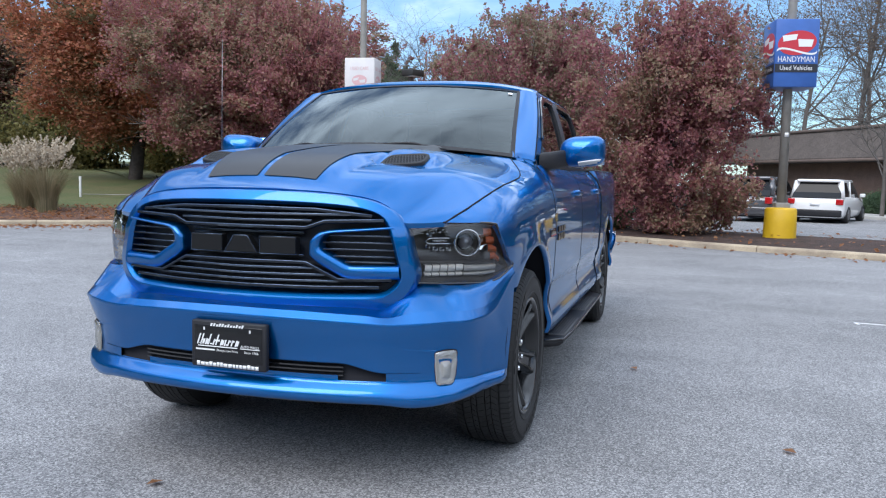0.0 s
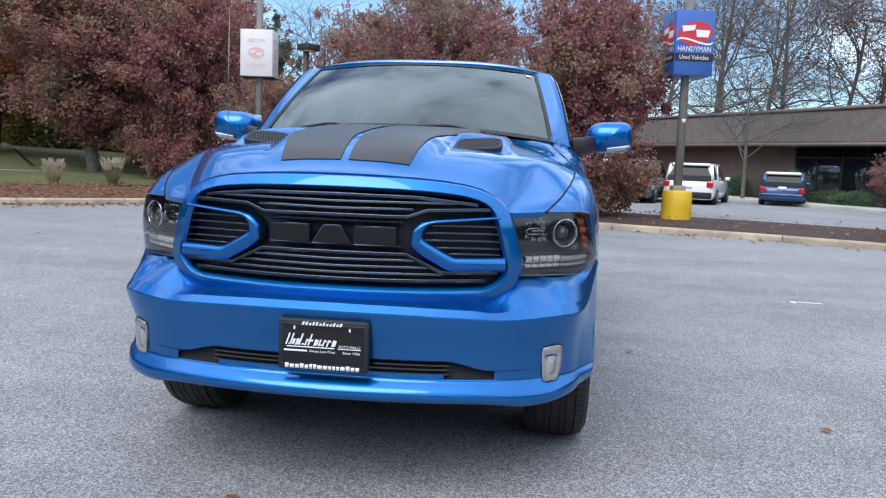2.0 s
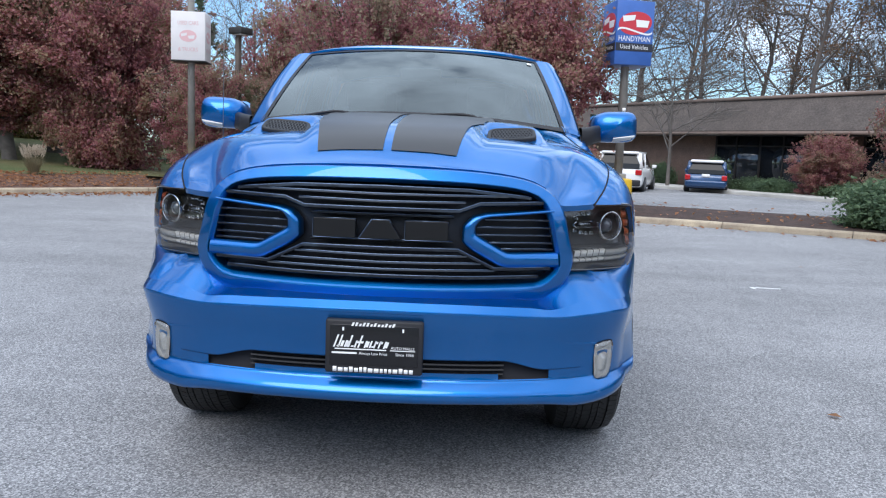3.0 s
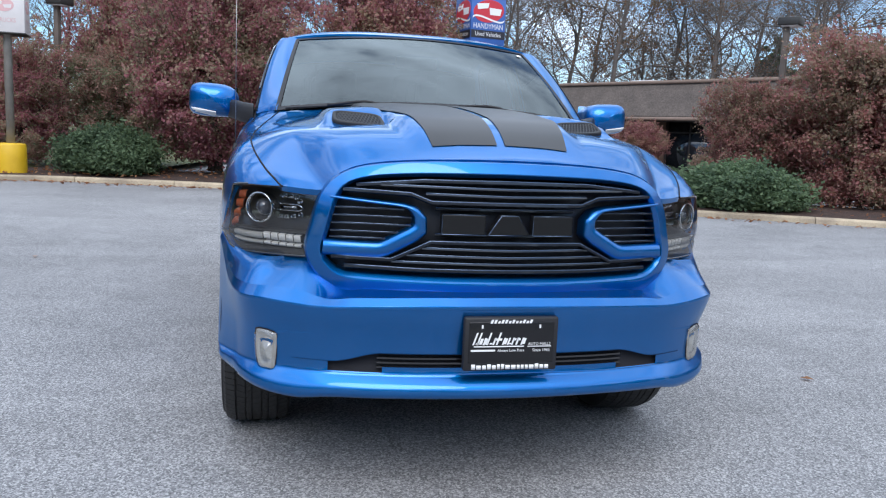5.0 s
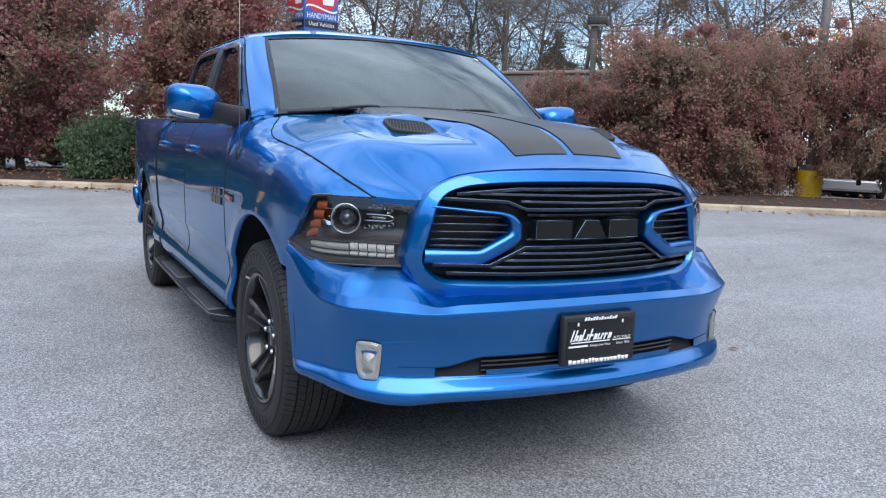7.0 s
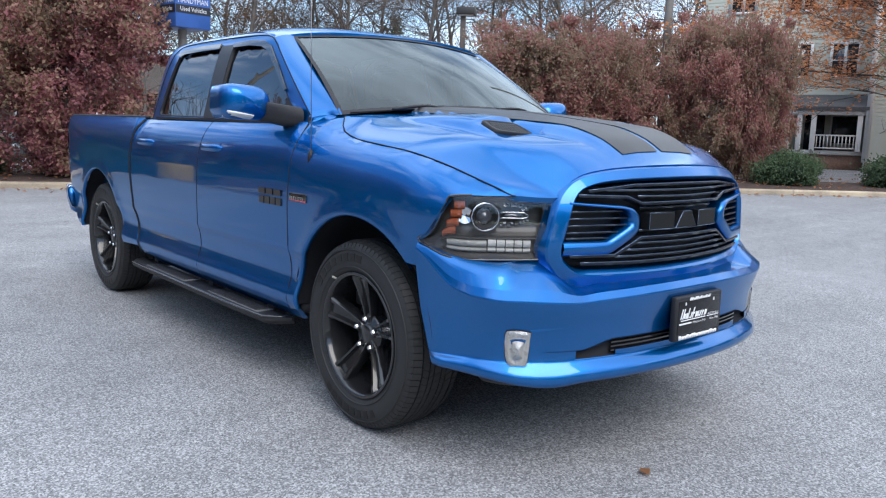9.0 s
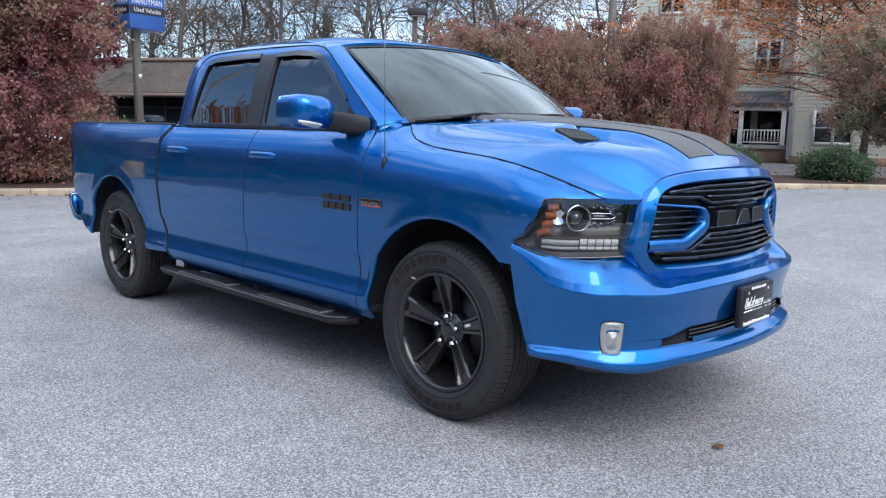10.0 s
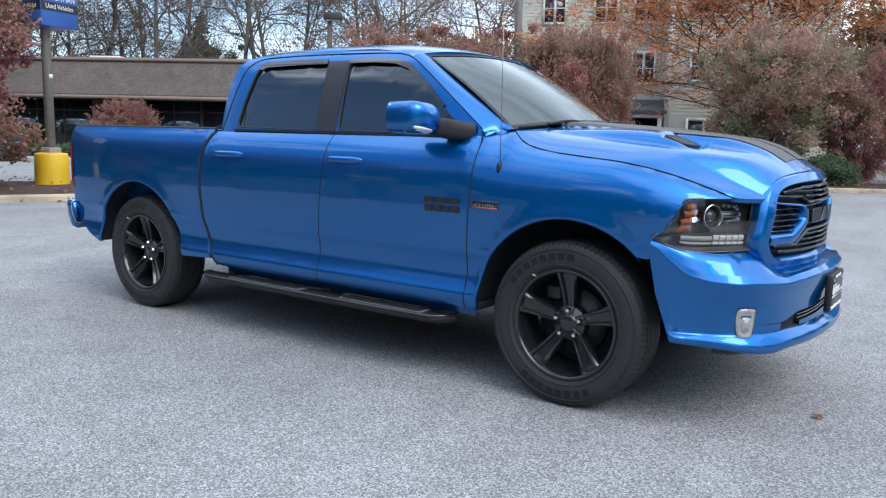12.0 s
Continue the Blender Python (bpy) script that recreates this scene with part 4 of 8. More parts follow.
# cowl and wipers between hood and windshield
rows = []
for dy, dz in ((-0.035, -0.05), (-0.01, -0.036), (0.02, -0.026), (0.05, -0.03)):
    rows.append([(0.78 * t, 0.345 + 0.15 * t * t + dy, 1.425 - 0.048 * t * t + dz) for t in np.linspace(-1, 1, 21)])
part("cowl", face_out(grid_bm(rows), (0, 0.3, 1.0)), BLACKPLASTIC, truck)
for x0, x1 in ((-0.30, -0.74), (0.34, -0.10)):
    hump = [ws(x0 / 0.79, 0.0) + Vector((0, -0.035, 0.004)), ws((x0 - 0.03) / 0.79, 0.0) + Vector((0, -0.032, 0.017)), ws((x0 - 0.10) / 0.79, 0.008) + Vector((0, -0.022, 0.018)), ws((x0 - 0.24) / 0.79, 0.012) + Vector((0, -0.012, 0.006))]
    arm = part("wiper", tube_bm(curve_pts(hump, 0.02), 0.0075, 8), BLACKPLASTIC, truck, "black windshield wiper")
    part("knuckle", tube_bm([ws((x0 + 0.12) / 0.79, 0.004) + Vector((0, -0.025, -0.004)), ws((x0 + 0.05) / 0.79, 0.0) + Vector((0, -0.035, 0.010)), ws((x0 - 0.01) / 0.79, 0.0) + Vector((0, -0.035, 0.008))], [0.003, 0.0045, 0.011], 6), BLACKPLASTIC, arm)
    part("blade", tube_bm([ws((x0 + 0.1 + (x1 - x0 - 0.1) * k) / 0.79, 0.004 + 0.010 * k) + Vector((0, -0.006, 0.003)) for k in np.linspace(0.0, 1.0, 9)], 0.0042, 6), BLACKPLASTIC, arm)

# ---- grille
OUT = [(0, 1.210), (0.30, 1.203), (0.48, 1.183), (0.57, 1.152), (0.625, 1.105), (0.652, 1.05), (0.672, 0.97), (0.690, 0.895), (0.676, 0.835), (0.640, 0.785), (0.585, 0.737), (0.45, 0.729), (0.20, 0.724), (0, 0.723)]
INN = [(0, 1.150), (0.30, 1.146), (0.46, 1.135), (0.535, 1.115), (0.570, 1.075), (0.590, 1.02), (0.605, 0.96), (0.622, 0.89), (0.612, 0.858), (0.585, 0.832), (0.560, 0.818), (0.45, 0.812), (0.20, 0.808), (0, 0.808)]


def ring_of(half, n=120):
    full = [(x, z, 0) for x, z in half] + [(-x, z, 0) for x, z in half[-2:0:-1]]
    return [(p.x, p.y) for p in resample(curve_pts(full, 0.01, True), n)]


def grille_y(x, z):
    """How far forward the grille stands."""
    return -0.915 + 0.285 * x * x + 0.20 * max(0.0, z - 1.03) ** 1.2 * 1.6


ro, ri = ring_of(OUT), ring_of(INN)
k0 = min(range(120), key=lambda i: abs(ro[i][0]) + abs(ro[i][1] - 1.21))
k1 = min(range(120), key=lambda i: abs(ri[i][0]) + abs(ri[i][1] - 1.15))
ro, ri = ro[k0:] + ro[:k0], ri[k1:] + ri[:k1]
rows = []
for w, d in ((-0.012, 0.055), (0.0, 0.020), (0.05, 0.004), (0.12, -0.003), (0.40, -0.010), (0.70, -0.016), (0.76, -0.015), (0.96, 0.002), (1.0, 0.010), (1.02, 0.03), (1.03, 0.075)):
    r = []
    for a, b in zip(ro, ri):
        x, z = a[0] + (b[0] - a[0]) * w, a[1] + (b[1] - a[1]) * w
        r.append((x, grille_y(x, z) + d, z))
    rows.append(r)
grille = part("grille", face_out(grid_bm(rows, close_u=True), (0, -0.6, 0.97)), PAINT, truck, "blue grille surround with black bars", sharp=0.3)
rows = [[(x, grille_y(x, z) + 0.07, z) for x in np.linspace(-0.60, 0.60, 17)] for z in np.linspace(0.79, 1.125, 5)]
part("grille_backing", face_out(grid_bm(rows), (0, 0, 1)), mat("grille_mesh_backing", (0.010, 0.013, 0.022), rough=0.45), grille)


def grille_bar(pts, h=0.008, d=0.02, y=0.004, material=BARBLACK, name="grille_bar"):
    """A bar of the grille along points in x and z."""
    P = [(p.x, p.y) for p in curve_pts([(a, b, 0) for a, b in pts], 0.05, False, False)]
    sec = [(-h, d), (-h, -d * 0.5), (-h * 0.4, -d), (h * 0.45, -d * 0.95), (h * 0.95, -d * 0.55), (h, d)]
    rows = [[(x, grille_y(x, z) + y + dy, z + dz) for dz, dy in sec] for x, z in P]
    bm = grid_bm(rows)
    bar = part(name, face_out(bm, (0, 0.5, 1)), material, grille, smooth=False)
    # added pale line in place of the sky's reflection on the bar's edge
    part("bar_edge", tube_bm([(x, grille_y(x, z) + y - d * 0.74, z + h * 0.74) for x, z in P], 0.0022 if h > 0.0045 else 0.0013, 5), BARGLINT, bar)
    return bar


def both(pts):
    return [(-x, z) for x, z in pts[::-1]] + [p for p in pts if p[0] > 1e-6]


for pts in ([(0, 1.136), (0.3, 1.133), (0.52, 1.112)], [(0, 1.062), (0.27, 1.062), (0.34, 1.088), (0.565, 1.096)],
            [(0, 0.926), (0.27, 0.926), (0.40, 0.862), (0.60, 0.865)], [(0, 0.829), (0.3, 0.830), (0.555, 0.836)]):
    grille_bar(both(pts))
for z, x in ((1.112, 0.44), (1.087, 0.29), (0.902, 0.30), (0.877, 0.35), (0.853, 0.40)):
    grille_bar(both([(0, z), (x, z + 0.004)]), h=0.005)
grille_bar(both([(0, 1.04), (0.25, 1.04)]), h=0.006, d=0.012, y=0.03)
grille_bar(both([(0, 0.95), (0.25, 0.95)]), h=0.006, d=0.012, y=0.03)
for s in (-1, 1):
    for z, x in ((1.035, 0.36), (1.008, 0.335), (0.981, 0.335), (0.954, 0.37), (0.932, 0.42)):
        grille_bar([(s * x, z), (s * (0.60 + (1.0 - z) * 0.1), z)], h=0.004, d=0.012, y=0.012)
    o = [(0.605, 1.076), (0.36, 1.058), (0.315, 1.046), (0.284, 1.012), (0.282, 0.956), (0.316, 0.926), (0.410, 0.873), (0.44, 0.864), (0.632, 0.868)]
    i_ = [(0.605, 1.064), (0.37, 1.045), (0.345, 1.036), (0.328, 1.012), (0.328, 0.985), (0.348, 0.972), (0.425, 0.929), (0.445, 0.921), (0.625, 0.923)]
    o2, i2 = resample([(a, b, 0) for a, b in o], 60, False), resample([(a, b, 0) for a, b in i_], 60, False)
    rows = []
    for w, d in ((-0.02, 0.05), (0.0, -0.004), (0.15, -0.016), (0.5, -0.020), (0.85, -0.016), (1.0, -0.004), (1.02, 0.05)):
        rows.append([(s * (a.x + (b.x - a.x) * w), grille_y(a.x, a.y) + d, a.y + (b.y - a.y) * w) for a, b in zip(o2, i2)])
    part("grille_wing", face_out(grid_bm(rows), (s * 0.45, -0.5, 0.97)), PAINT, grille, "blue bracket in the grille")
# the maker's word stays a row of plain blocks
for x0, x1, cut in ((-0.235, -0.085, 0), (-0.075, 0.075, 1), (0.085, 0.235, 2)):
    m_ = (x0 + x1) / 2
    shapes = {0: [(x0, 0.958), (x0, 1.026), (x1, 1.026), (x1, 0.958)], 1: [(x0, 0.958), (m_ - 0.03, 1.026), (m_ + 0.03, 1.026), (x1, 0.958)], 2: [(x0, 0.958), (x0, 1.026), (x1, 1.026), (x1, 0.958)]}
    bm = slab_bm(shapes[cut], -0.022, 0.02, 0.004)
    for v in bm.verts:
        v.co.y += grille_y(v.co.x, 1.0) + 0.004
    block = part("emblem_block", bm, GREYLETTER, grille, "dark grey raised emblem block", smooth=False)
    # added pale outline imitating the shine on the edges of the dark block
    rim_ = [(x, grille_y(x, 1.0) - 0.0175, z) for x, z in shapes[cut]]
    part("block_edge", tube_bm(rim_ + rim_[:1], 0.0016, 5, False), BARGLINT, block)

# ---- front bumper
BX = [0, 0.20, 0.40, 0.60, 0.75, 0.85, 0.903, 0.933, 0.957, 0.980, 0.993]
BY = [-1.005, -1.000, -0.975, -0.928, -0.870, -0.808, -0.742, -0.655, -0.55, -0.45, -0.385]
LX, LY = [0, 0.2, 0.4, 0.61, 0.75, 0.83, 0.885, 0.92, 0.95, 0.976, 0.993], [-0.965, -0.962, -0.940, -0.888, -0.822, -0.760, -0.692, -0.615, -0.53, -0.45, -0.385]
PX, PY = [0, 0.2, 0.4, 0.6, 0.75, 0.85, 0.905, 0.94, 0.965, 0.985, 0.993], [-1.028, -1.020, -0.994, -0.940, -0.870, -0.80, -0.72, -0.62, -0.52, -0.45, -0.385]
plan_pts, low_pts, lip_pts = [resample(curve_pts([(x, y, 0) for x, y in zip(a, b)], 0.012), 70, False) for a, b in ((BX, BY), (LX, LY), (PX, PY))]


def inward(i, pts=None):
    pts = pts or plan_pts
    a, b = pts[max(0, i - 1)], pts[min(len(pts) - 1, i + 1)]
    d = (b - a).normalized()
    return Vector((-d.y, d.x, 0)) if i else Vector((0, 1, 0))


end_y = spl([0.38, 0.45, 0.55, 0.65, 0.75, 0.80, 0.90], [-0.505, -0.488, -0.452, -0.415, -0.367, -0.367, -0.383])


def bump_rows(s):
    """Rows of the bumper's half from its top edge down, each a line from the middle outwards."""
    R = []
    top_z = spl([0, 0.50, 0.60, 0.66, 0.72, 0.90, 0.955, 0.975, 1.0], [0.764, 0.760, 0.762, 0.812, 0.849, 0.844, 0.852, 0.876, 0.90])
    top_in = spl([0, 0.50, 0.60, 0.70, 0.80, 0.86, 0.90, 0.96, 1.0], [0.105, 0.108, 0.122, 0.158, 0.172, 0.152, 0.108, 0.030, 0.006])
    cre_z = spl([0, 0.30, 0.5, 0.65, 0.75, 0.84, 0.915, 0.94, 0.957, 0.972, 0.988, 1.0], [0.720, 0.717, 0.710, 0.705, 0.711, 0.717, 0.717, 0.724, 0.748, 0.800, 0.858, 0.885])
    low_z = spl([0, 0.45, 0.62, 0.72, 0.80, 0.90, 0.97, 1.0], [0.408, 0.406, 0.400, 0.388, 0.392, 0.410, 0.425, 0.432])
    for lvl in range(19):
        row = []
        for i, p in enumerate(plan_pts):
            x = p.x
            tz, ti, cz, lz = top_z(x), top_in(x), cre_z(x), low_z(x)
            sq = sstep(0.53, 0.70, x)
            # a bright strip above the crest; behind it a flat shelf in the middle, a leaning facet at the corners
            stz, std = cz + 0.030 + ((tz - cz) * 0.30 - 0.030) * sq, 0.024 + (ti * 0.24 - 0.024) * sq
            shz, shd = cz + 0.034 + ((tz - cz) * 0.62 - 0.034) * sq, ti * (0.62 - 0.06 * sq)
            z, d, a, b = [
                (tz - 0.005, ti + 0.05, 0, 0), (tz, ti, 0, 0), (shz, shd, 0, 0), (stz, std, 0, 0), (cz + 0.007 + (stz - cz - 0.007) * 0.2, 0.002 + (std - 0.002) * 0.2, 0, 0), (cz + 0.007, 0.002, 0, 0), (cz - 0.001, -0.001, 0, 0),
                (cz - 0.008, 0.001, 0.03, 0), (cz - 0.024, 0.001, 0.11, 0), (0.645, 0.0, 0.45, 0), (0.595, 0.0, 0.85, 0), (0.548 - 0.034 * sstep(0.43, 0.60, low_pts[i].x), 0.0, 1.0, 0), (0.502, 0.0, 1.0, 0), (0.482, 0.0, 1.0, 0.0), (0.468, 0.0, 1.0, 0.12),
                (lz + 0.050, 0.0, 1.0, 0.85), (lz + 0.018, 0.0, 1.0, 1.0), (lz, 0.006, 1.0, 1.0), (lz - 0.006, 0.05, 1.0, 1.0)][lvl]
            q = (p + inward(i) * d).lerp(low_pts[i], a).lerp(lip_pts[i] + inward(i, lip_pts) * d, b)
            ye = end_y(z)
            y = q.y if q.y < -0.62 else -0.62 + (q.y + 0.62) * (ye + 0.62) / (-0.385 + 0.62)
            row.append((s * q.x, y, z))
        R.append(row)
    return R


hl, hr_ = bump_rows(-1), bump_rows(1)
rows = [a[:0:-1] + b for a, b in zip(hl, hr_)]
bm = bmesh.new()
V = [[bm.verts.new(p) for p in r] for r in rows]
for i in range(len(V) - 1):
    for j in range(len(V[0]) - 1):
        x = (rows[i][j][0] + rows[i][j + 1][0]) / 2
        ip = abs(j + 0.5 - (len(plan_pts) - 1))
        xp = low_pts[int(ip)].x
        if (i == 11 and xp < 0.605) or (i == 12 and 0.41 < xp < 0.605):
            continue
        bm.faces.new((V[i][j], V[i][j + 1], V[i + 1][j + 1], V[i + 1][j]))
# crisp crest between the bumper's top and its face
for r_ in (3, 5, 7):
    for a_, b_ in zip(V[r_], V[r_][1:]):
        e_ = bm.edges.get((a_, b_))
        if e_:
            e_.smooth = False
bumper = part("front_bumper", face_out(bm, (0, -0.5, 0.6)), PAINT, truck, "blue painted front bumper")
rows = []
for z, d in ((0.549, -0.004), (0.546, 0.022), (0.481, 0.022), (0.478, -0.004)):
    rows.append([(p.x * sx, (p + inward(i, low_pts) * d).y, z - (0.034 * sstep(0.43, 0.60, p.x) if z > 0.5 else 0.0)) for sx, seq in ((-1, list(range(40, 0, -1))), (1, list(range(0, 41)))) for i in seq for p in (low_pts[i],)])
part("air_slot", face_out(grid_bm(rows), (0, 0, 0.6)), DARK, bumper, "black lower air slot")
for z in (0.500, 0.516, 0.532):
    part("slot_rib", grid_bm([[(p.x * sx, (p + inward(i, low_pts) * (0.017 - 0.003 * k)).y, z + dz) for sx, seq in ((-1, list(range(24, 0, -2))), (1, list(range(0, 25, 2)))) for i in seq for p in (low_pts[i],)] for k, dz in ((0, -0.003), (4, -0.003), (4, 0.003), (0, 0.003))]), GLOSSBLACK, bumper, smooth=False)
# dark valance under the bumper
rows = [[(sx * (p + inward(i) * d).x, (p + inward(i) * d).y, z) for sx, seq in ((-1, range(len(plan_pts) - 16, 0, -1)), (1, range(0, len(plan_pts) - 15))) for i in seq for p in (plan_pts[i],)] for z, d in ((0.415, 0.035), (0.395, 0.045), (0.378, 0.075), (0.372, 0.16))]
part("valance", face_out(grid_bm(rows), (0, -0.3, 0.6)), BLACKPLASTIC, truck, "black lower valance")


def on_bumper(x, z, out=0.0):
    """A place on the bumper's lower face at half width x."""
    i = min(range(len(low_pts)), key=lambda k: abs(low_pts[k].x - x))
    a, b = low_pts[max(0, i - 1)], low_pts[min(i + 1, len(low_pts) - 1)]
    k = (x - a.x) / max(1e-6, b.x - a.x)
    up_ = sstep(0.56, 0.66, z)
    return a.lerp(b, k).lerp(plan_pts[i], up_ * 0.6) + inward(i, low_pts) * -out


for s in (-1, 1):
    # fog lamp: hazy lens in a bright bowl, set in a dark pocket
    def fog_ring(k, out, n=28):
        pts = []
        half = [(0.770, 0.594), (0.80, 0.602), (0.830, 0.602), (0.846, 0.596), (0.850, 0.56), (0.846, 0.50), (0.840, 0.47), (0.830, 0.455), (0.795, 0.450), (0.781, 0.460), (0.774, 0.53)]
        cx, cz = 0.811, 0.525
        for p in resample([(a, b, 0) for a, b in half], n):
            x, z = cx + (p.x - cx) * k * 0.93, cz + (p.y - cz) * k
            q = on_bumper(x, z, out)
            pts.append((s * q.x, q.y, z))
        return pts
    rows = [fog_ring(1.05, -0.002), fog_ring(1.04, 0.003), fog_ring(1.0, 0.004), fog_ring(0.98, 0.002)]
    fog = part("fog_lamp", face_out(grid_bm(rows, close_u=True), (s * 0.7, -0.4, 0.5)), DARK, bumper, "clear fog lamp with a faceted bright bowl")
    rows = [fog_ring(1.0, 0.004), fog_ring(0.92, 0.014), fog_ring(0.6, 0.020), fog_ring(0.02, 0.022)]
    part("lens", face_out(grid_bm(rows, close_u=True), (s * 0.7, -0.4, 0.5)), CLEAR, fog).visible_shadow = False
    rows = [fog_ring(0.99, 0.003), fog_ring(0.86, 0.010), fog_ring(0.70, 0.005), fog_ring(0.45, 0.003), fog_ring(0.40, 0.012), fog_ring(0.02, 0.013)]
    part("reflector", face_out(grid_bm(rows, close_u=True), (s * 0.7, -0.4, 0.5)), FOGBOWL, fog)
    # crease running inwards from the lamp's pocket
    rows = [[(s * (on_bumper(x, 0.60, o).x), on_bumper(x, 0.60, o).y, z + (0.002 * i)) for i, x in enumerate(np.linspace(0.775, 0.62, 9))] for z, o in ((0.592, 0.0), (0.600, 0.003), (0.606, 0.0))]
    part("bumper_crease", face_out(grid_bm(rows), (0, -0.3, 0.6)), PAINT, bumper)

# ---- headlights
HLX = [0.622, 0.65, 0.70, 0.76, 0.83, 0.89, 0.922, 0.938, 0.957, 0.975, 0.984]
hl_y = spl(HLX, [-0.782, -0.763, -0.728, -0.684, -0.626, -0.576, -0.540, -0.515, -0.472, -0.418, -0.384])
HLT = [1.090, 1.088, 1.088, 1.091, 1.091, 1.090, 1.088, 1.083, 1.010, 0.928, 0.908]
hl_bot = spl(HLX, [0.856, 0.853, 0.850, 0.847, 0.845, 0.845, 0.847, 0.852, 0.864, 0.888, 0.903])


def hl_top(x):
    return float(np.interp(x, HLX, HLT))


for s in (-1, 1):
    def lamp_at(x, v, back=0.0):
        z = hl_bot(x) + (hl_top(x) - hl_bot(x)) * v
        bulge = 0.014 * math.sin(math.pi * min(1, max(0, v)))
        lean = 0.006 * v
        n = Vector((0.62, -0.78, 0)).normalized()
        p = Vector((x, hl_y(x), z)) + n * (bulge - back) + Vector((0, lean, 0))
        return Vector((s * p.x, p.y, p.z))
    XS = sorted([0.622 + (0.984 - 0.622) * k / 22 for k in range(23)] + [0.938])
    lens = face_out(grid_bm([[lamp_at(x, v) for x in XS] for v in np.linspace(0, 1, 13)]), (s * 0.6, -0.2, 0.9))
    head = part("headlight", lens, CLEAR, truck, "projector headlight with dark bezel and clear lens")
    head.visible_shadow = False
    back = face_out(grid_bm([[lamp_at(max(x, 0.662), v, b) for x in XS] for v, b in ((0, 0.004), (0.02, 0.045), (0.32, 0.045), (0.35, 0.060), (0.62, 0.066), (0.93, 0.05), (1.0, 0.004))]), (s * 0.6, -0.2, 0.9))
    part("housing", back, HOUSING, head, "smoky grey headlight housing")
    # black rim round the lens
    edge = [lamp_at(x, 0, 0.002) for x in XS] + [lamp_at(x, 1, 0.002) for x in XS[::-1]] + [lamp_at(XS[0], v, 0.002) for v in (0.8, 0.6, 0.4, 0.2)]
    part("lens_rim", tube_bm(edge + edge[:1], 0.005, 6, False), GLOSSBLACK, head)
    # black inner border, wide on the side of the grille
    rows = [[lamp_at(0.628 + w * (0.075 - 0.045 * v), v, 0.006 + 0.03 * w) for w in (0, 0.5, 1.0)] for v in np.linspace(0.02, 0.98, 9)]
    part("bezel", face_out(grid_bm(rows), (s * 0.5, -0.2, 0.9)), SMOKE, head, "smoky grey bezel")
    # projector: bright ring round a clear ball, with a bright bracket beside it
    c = lamp_at(0.845, 0.67, 0.026)
    turn_m = Matrix.Translation(c) @ pose(0, 0, 0, 0, 0, s * 32)
    bm = lathe_bm([(0.050, 0.05), (0.0555, 0.008), (0.0575, -0.006), (0.0565, -0.014), (0.0530, -0.019), (0.0490, -0.016), (0.0460, -0.008), (0.0455, 0.004)], 48, "Y")
    bmesh.ops.transform(bm, matrix=turn_m, verts=bm.verts)
    bmesh.ops.recalc_face_normals(bm, faces=bm.faces[:])
    proj = part("projector", bm, CHROME, head, "chrome ring of the projector")
    bm = lathe_bm([(0.047, -0.006), (0.044, 0.010), (0.036, 0.018), (0.034, 0.03)], 32, "Y")
    bmesh.ops.transform(bm, matrix=turn_m, verts=bm.verts)
    part("projector_shroud", bm, GUNMETAL, proj)
    bm = lathe_bm([(0.0005, -0.010), (0.014, -0.007), (0.026, 0.001), (0.034, 0.014), (0.037, 0.03)], 32, "Y")
    bmesh.ops.transform(bm, matrix=turn_m, verts=bm.verts)
    part("projector_lens", face_out(bm, c + Vector((0, 0.05, 0))), mat("projector_glass", (0.055, 0.06, 0.075), rough=0.04, spec=1.0, coat=1.0), proj)
    U = [lamp_at(x, v, 0.045) for x, v in ((0.80, 0.735), (0.76, 0.735), (0.725, 0.73), (0.712, 0.69), (0.725, 0.65), (0.76, 0.645), (0.80, 0.645))]
    part("bright_bracket", tube_bm(curve_pts(U, 0.012), 0.0038, 6), CHROME, head)
    part("bright_bar", tube_bm([lamp_at(x, 0.69, 0.05) for x in np.linspace(0.735, 0.79, 4)], 0.007, 6), FACET, head)
    # amber corner, in slanted ribs
    for k in range(4):
        va, vb = 0.37 + 0.135 * k, 0.37 + 0.135 * k + 0.131
        xa = 0.950 - 0.0075 * k
        rows = [[lamp_at(xa - 0.038 * w + 0.012 * w * w, v, b) for w in (0, 0.33, 0.66, 1.0)] for v, b in ((va, 0.034), (va + 0.02, 0.022), (vb - 0.02, 0.022), (vb, 0.034))]
        part("turn_signal", face_out(grid_bm(rows), (s * 0.6, -0.2, 0.9)), AMBER, head, "amber corner reflector")
    # running light: two rows of clear blocks near the grille, a dimmer strip outside them
    for k in range(5):
        x0 = 0.706 + k * 0.0262
        for v0, v1 in ((0.098, 0.172), (0.180, 0.306)):
            rows = [[lamp_at(x0 + 0.0232 * u, v + 0.004 * k, b) for u in (0, 0.15, 0.85, 1)] for v, b in ((v0, 0.036), (v0 + 0.018, 0.021), (v1 - 0.018, 0.019), (v1, 0.036))]
            part("running_light", face_out(grid_bm(rows), (s * 0.6, -0.2, 0.9)), DRL, head)
    for v0, v1 in ((0.110, 0.182), (0.190, 0.300)):
        rows = [[lamp_at(x, v + 0.08 * (x - 0.84), b) for x in np.linspace(0.838, 0.942, 9)] for v, b in ((v0, 0.036), (v0 + 0.018, 0.022), (v1 - 0.018, 0.020), (v1, 0.036))]
        part("running_light", face_out(grid_bm(rows), (s * 0.6, -0.2, 0.9)), DRLGREY, head)
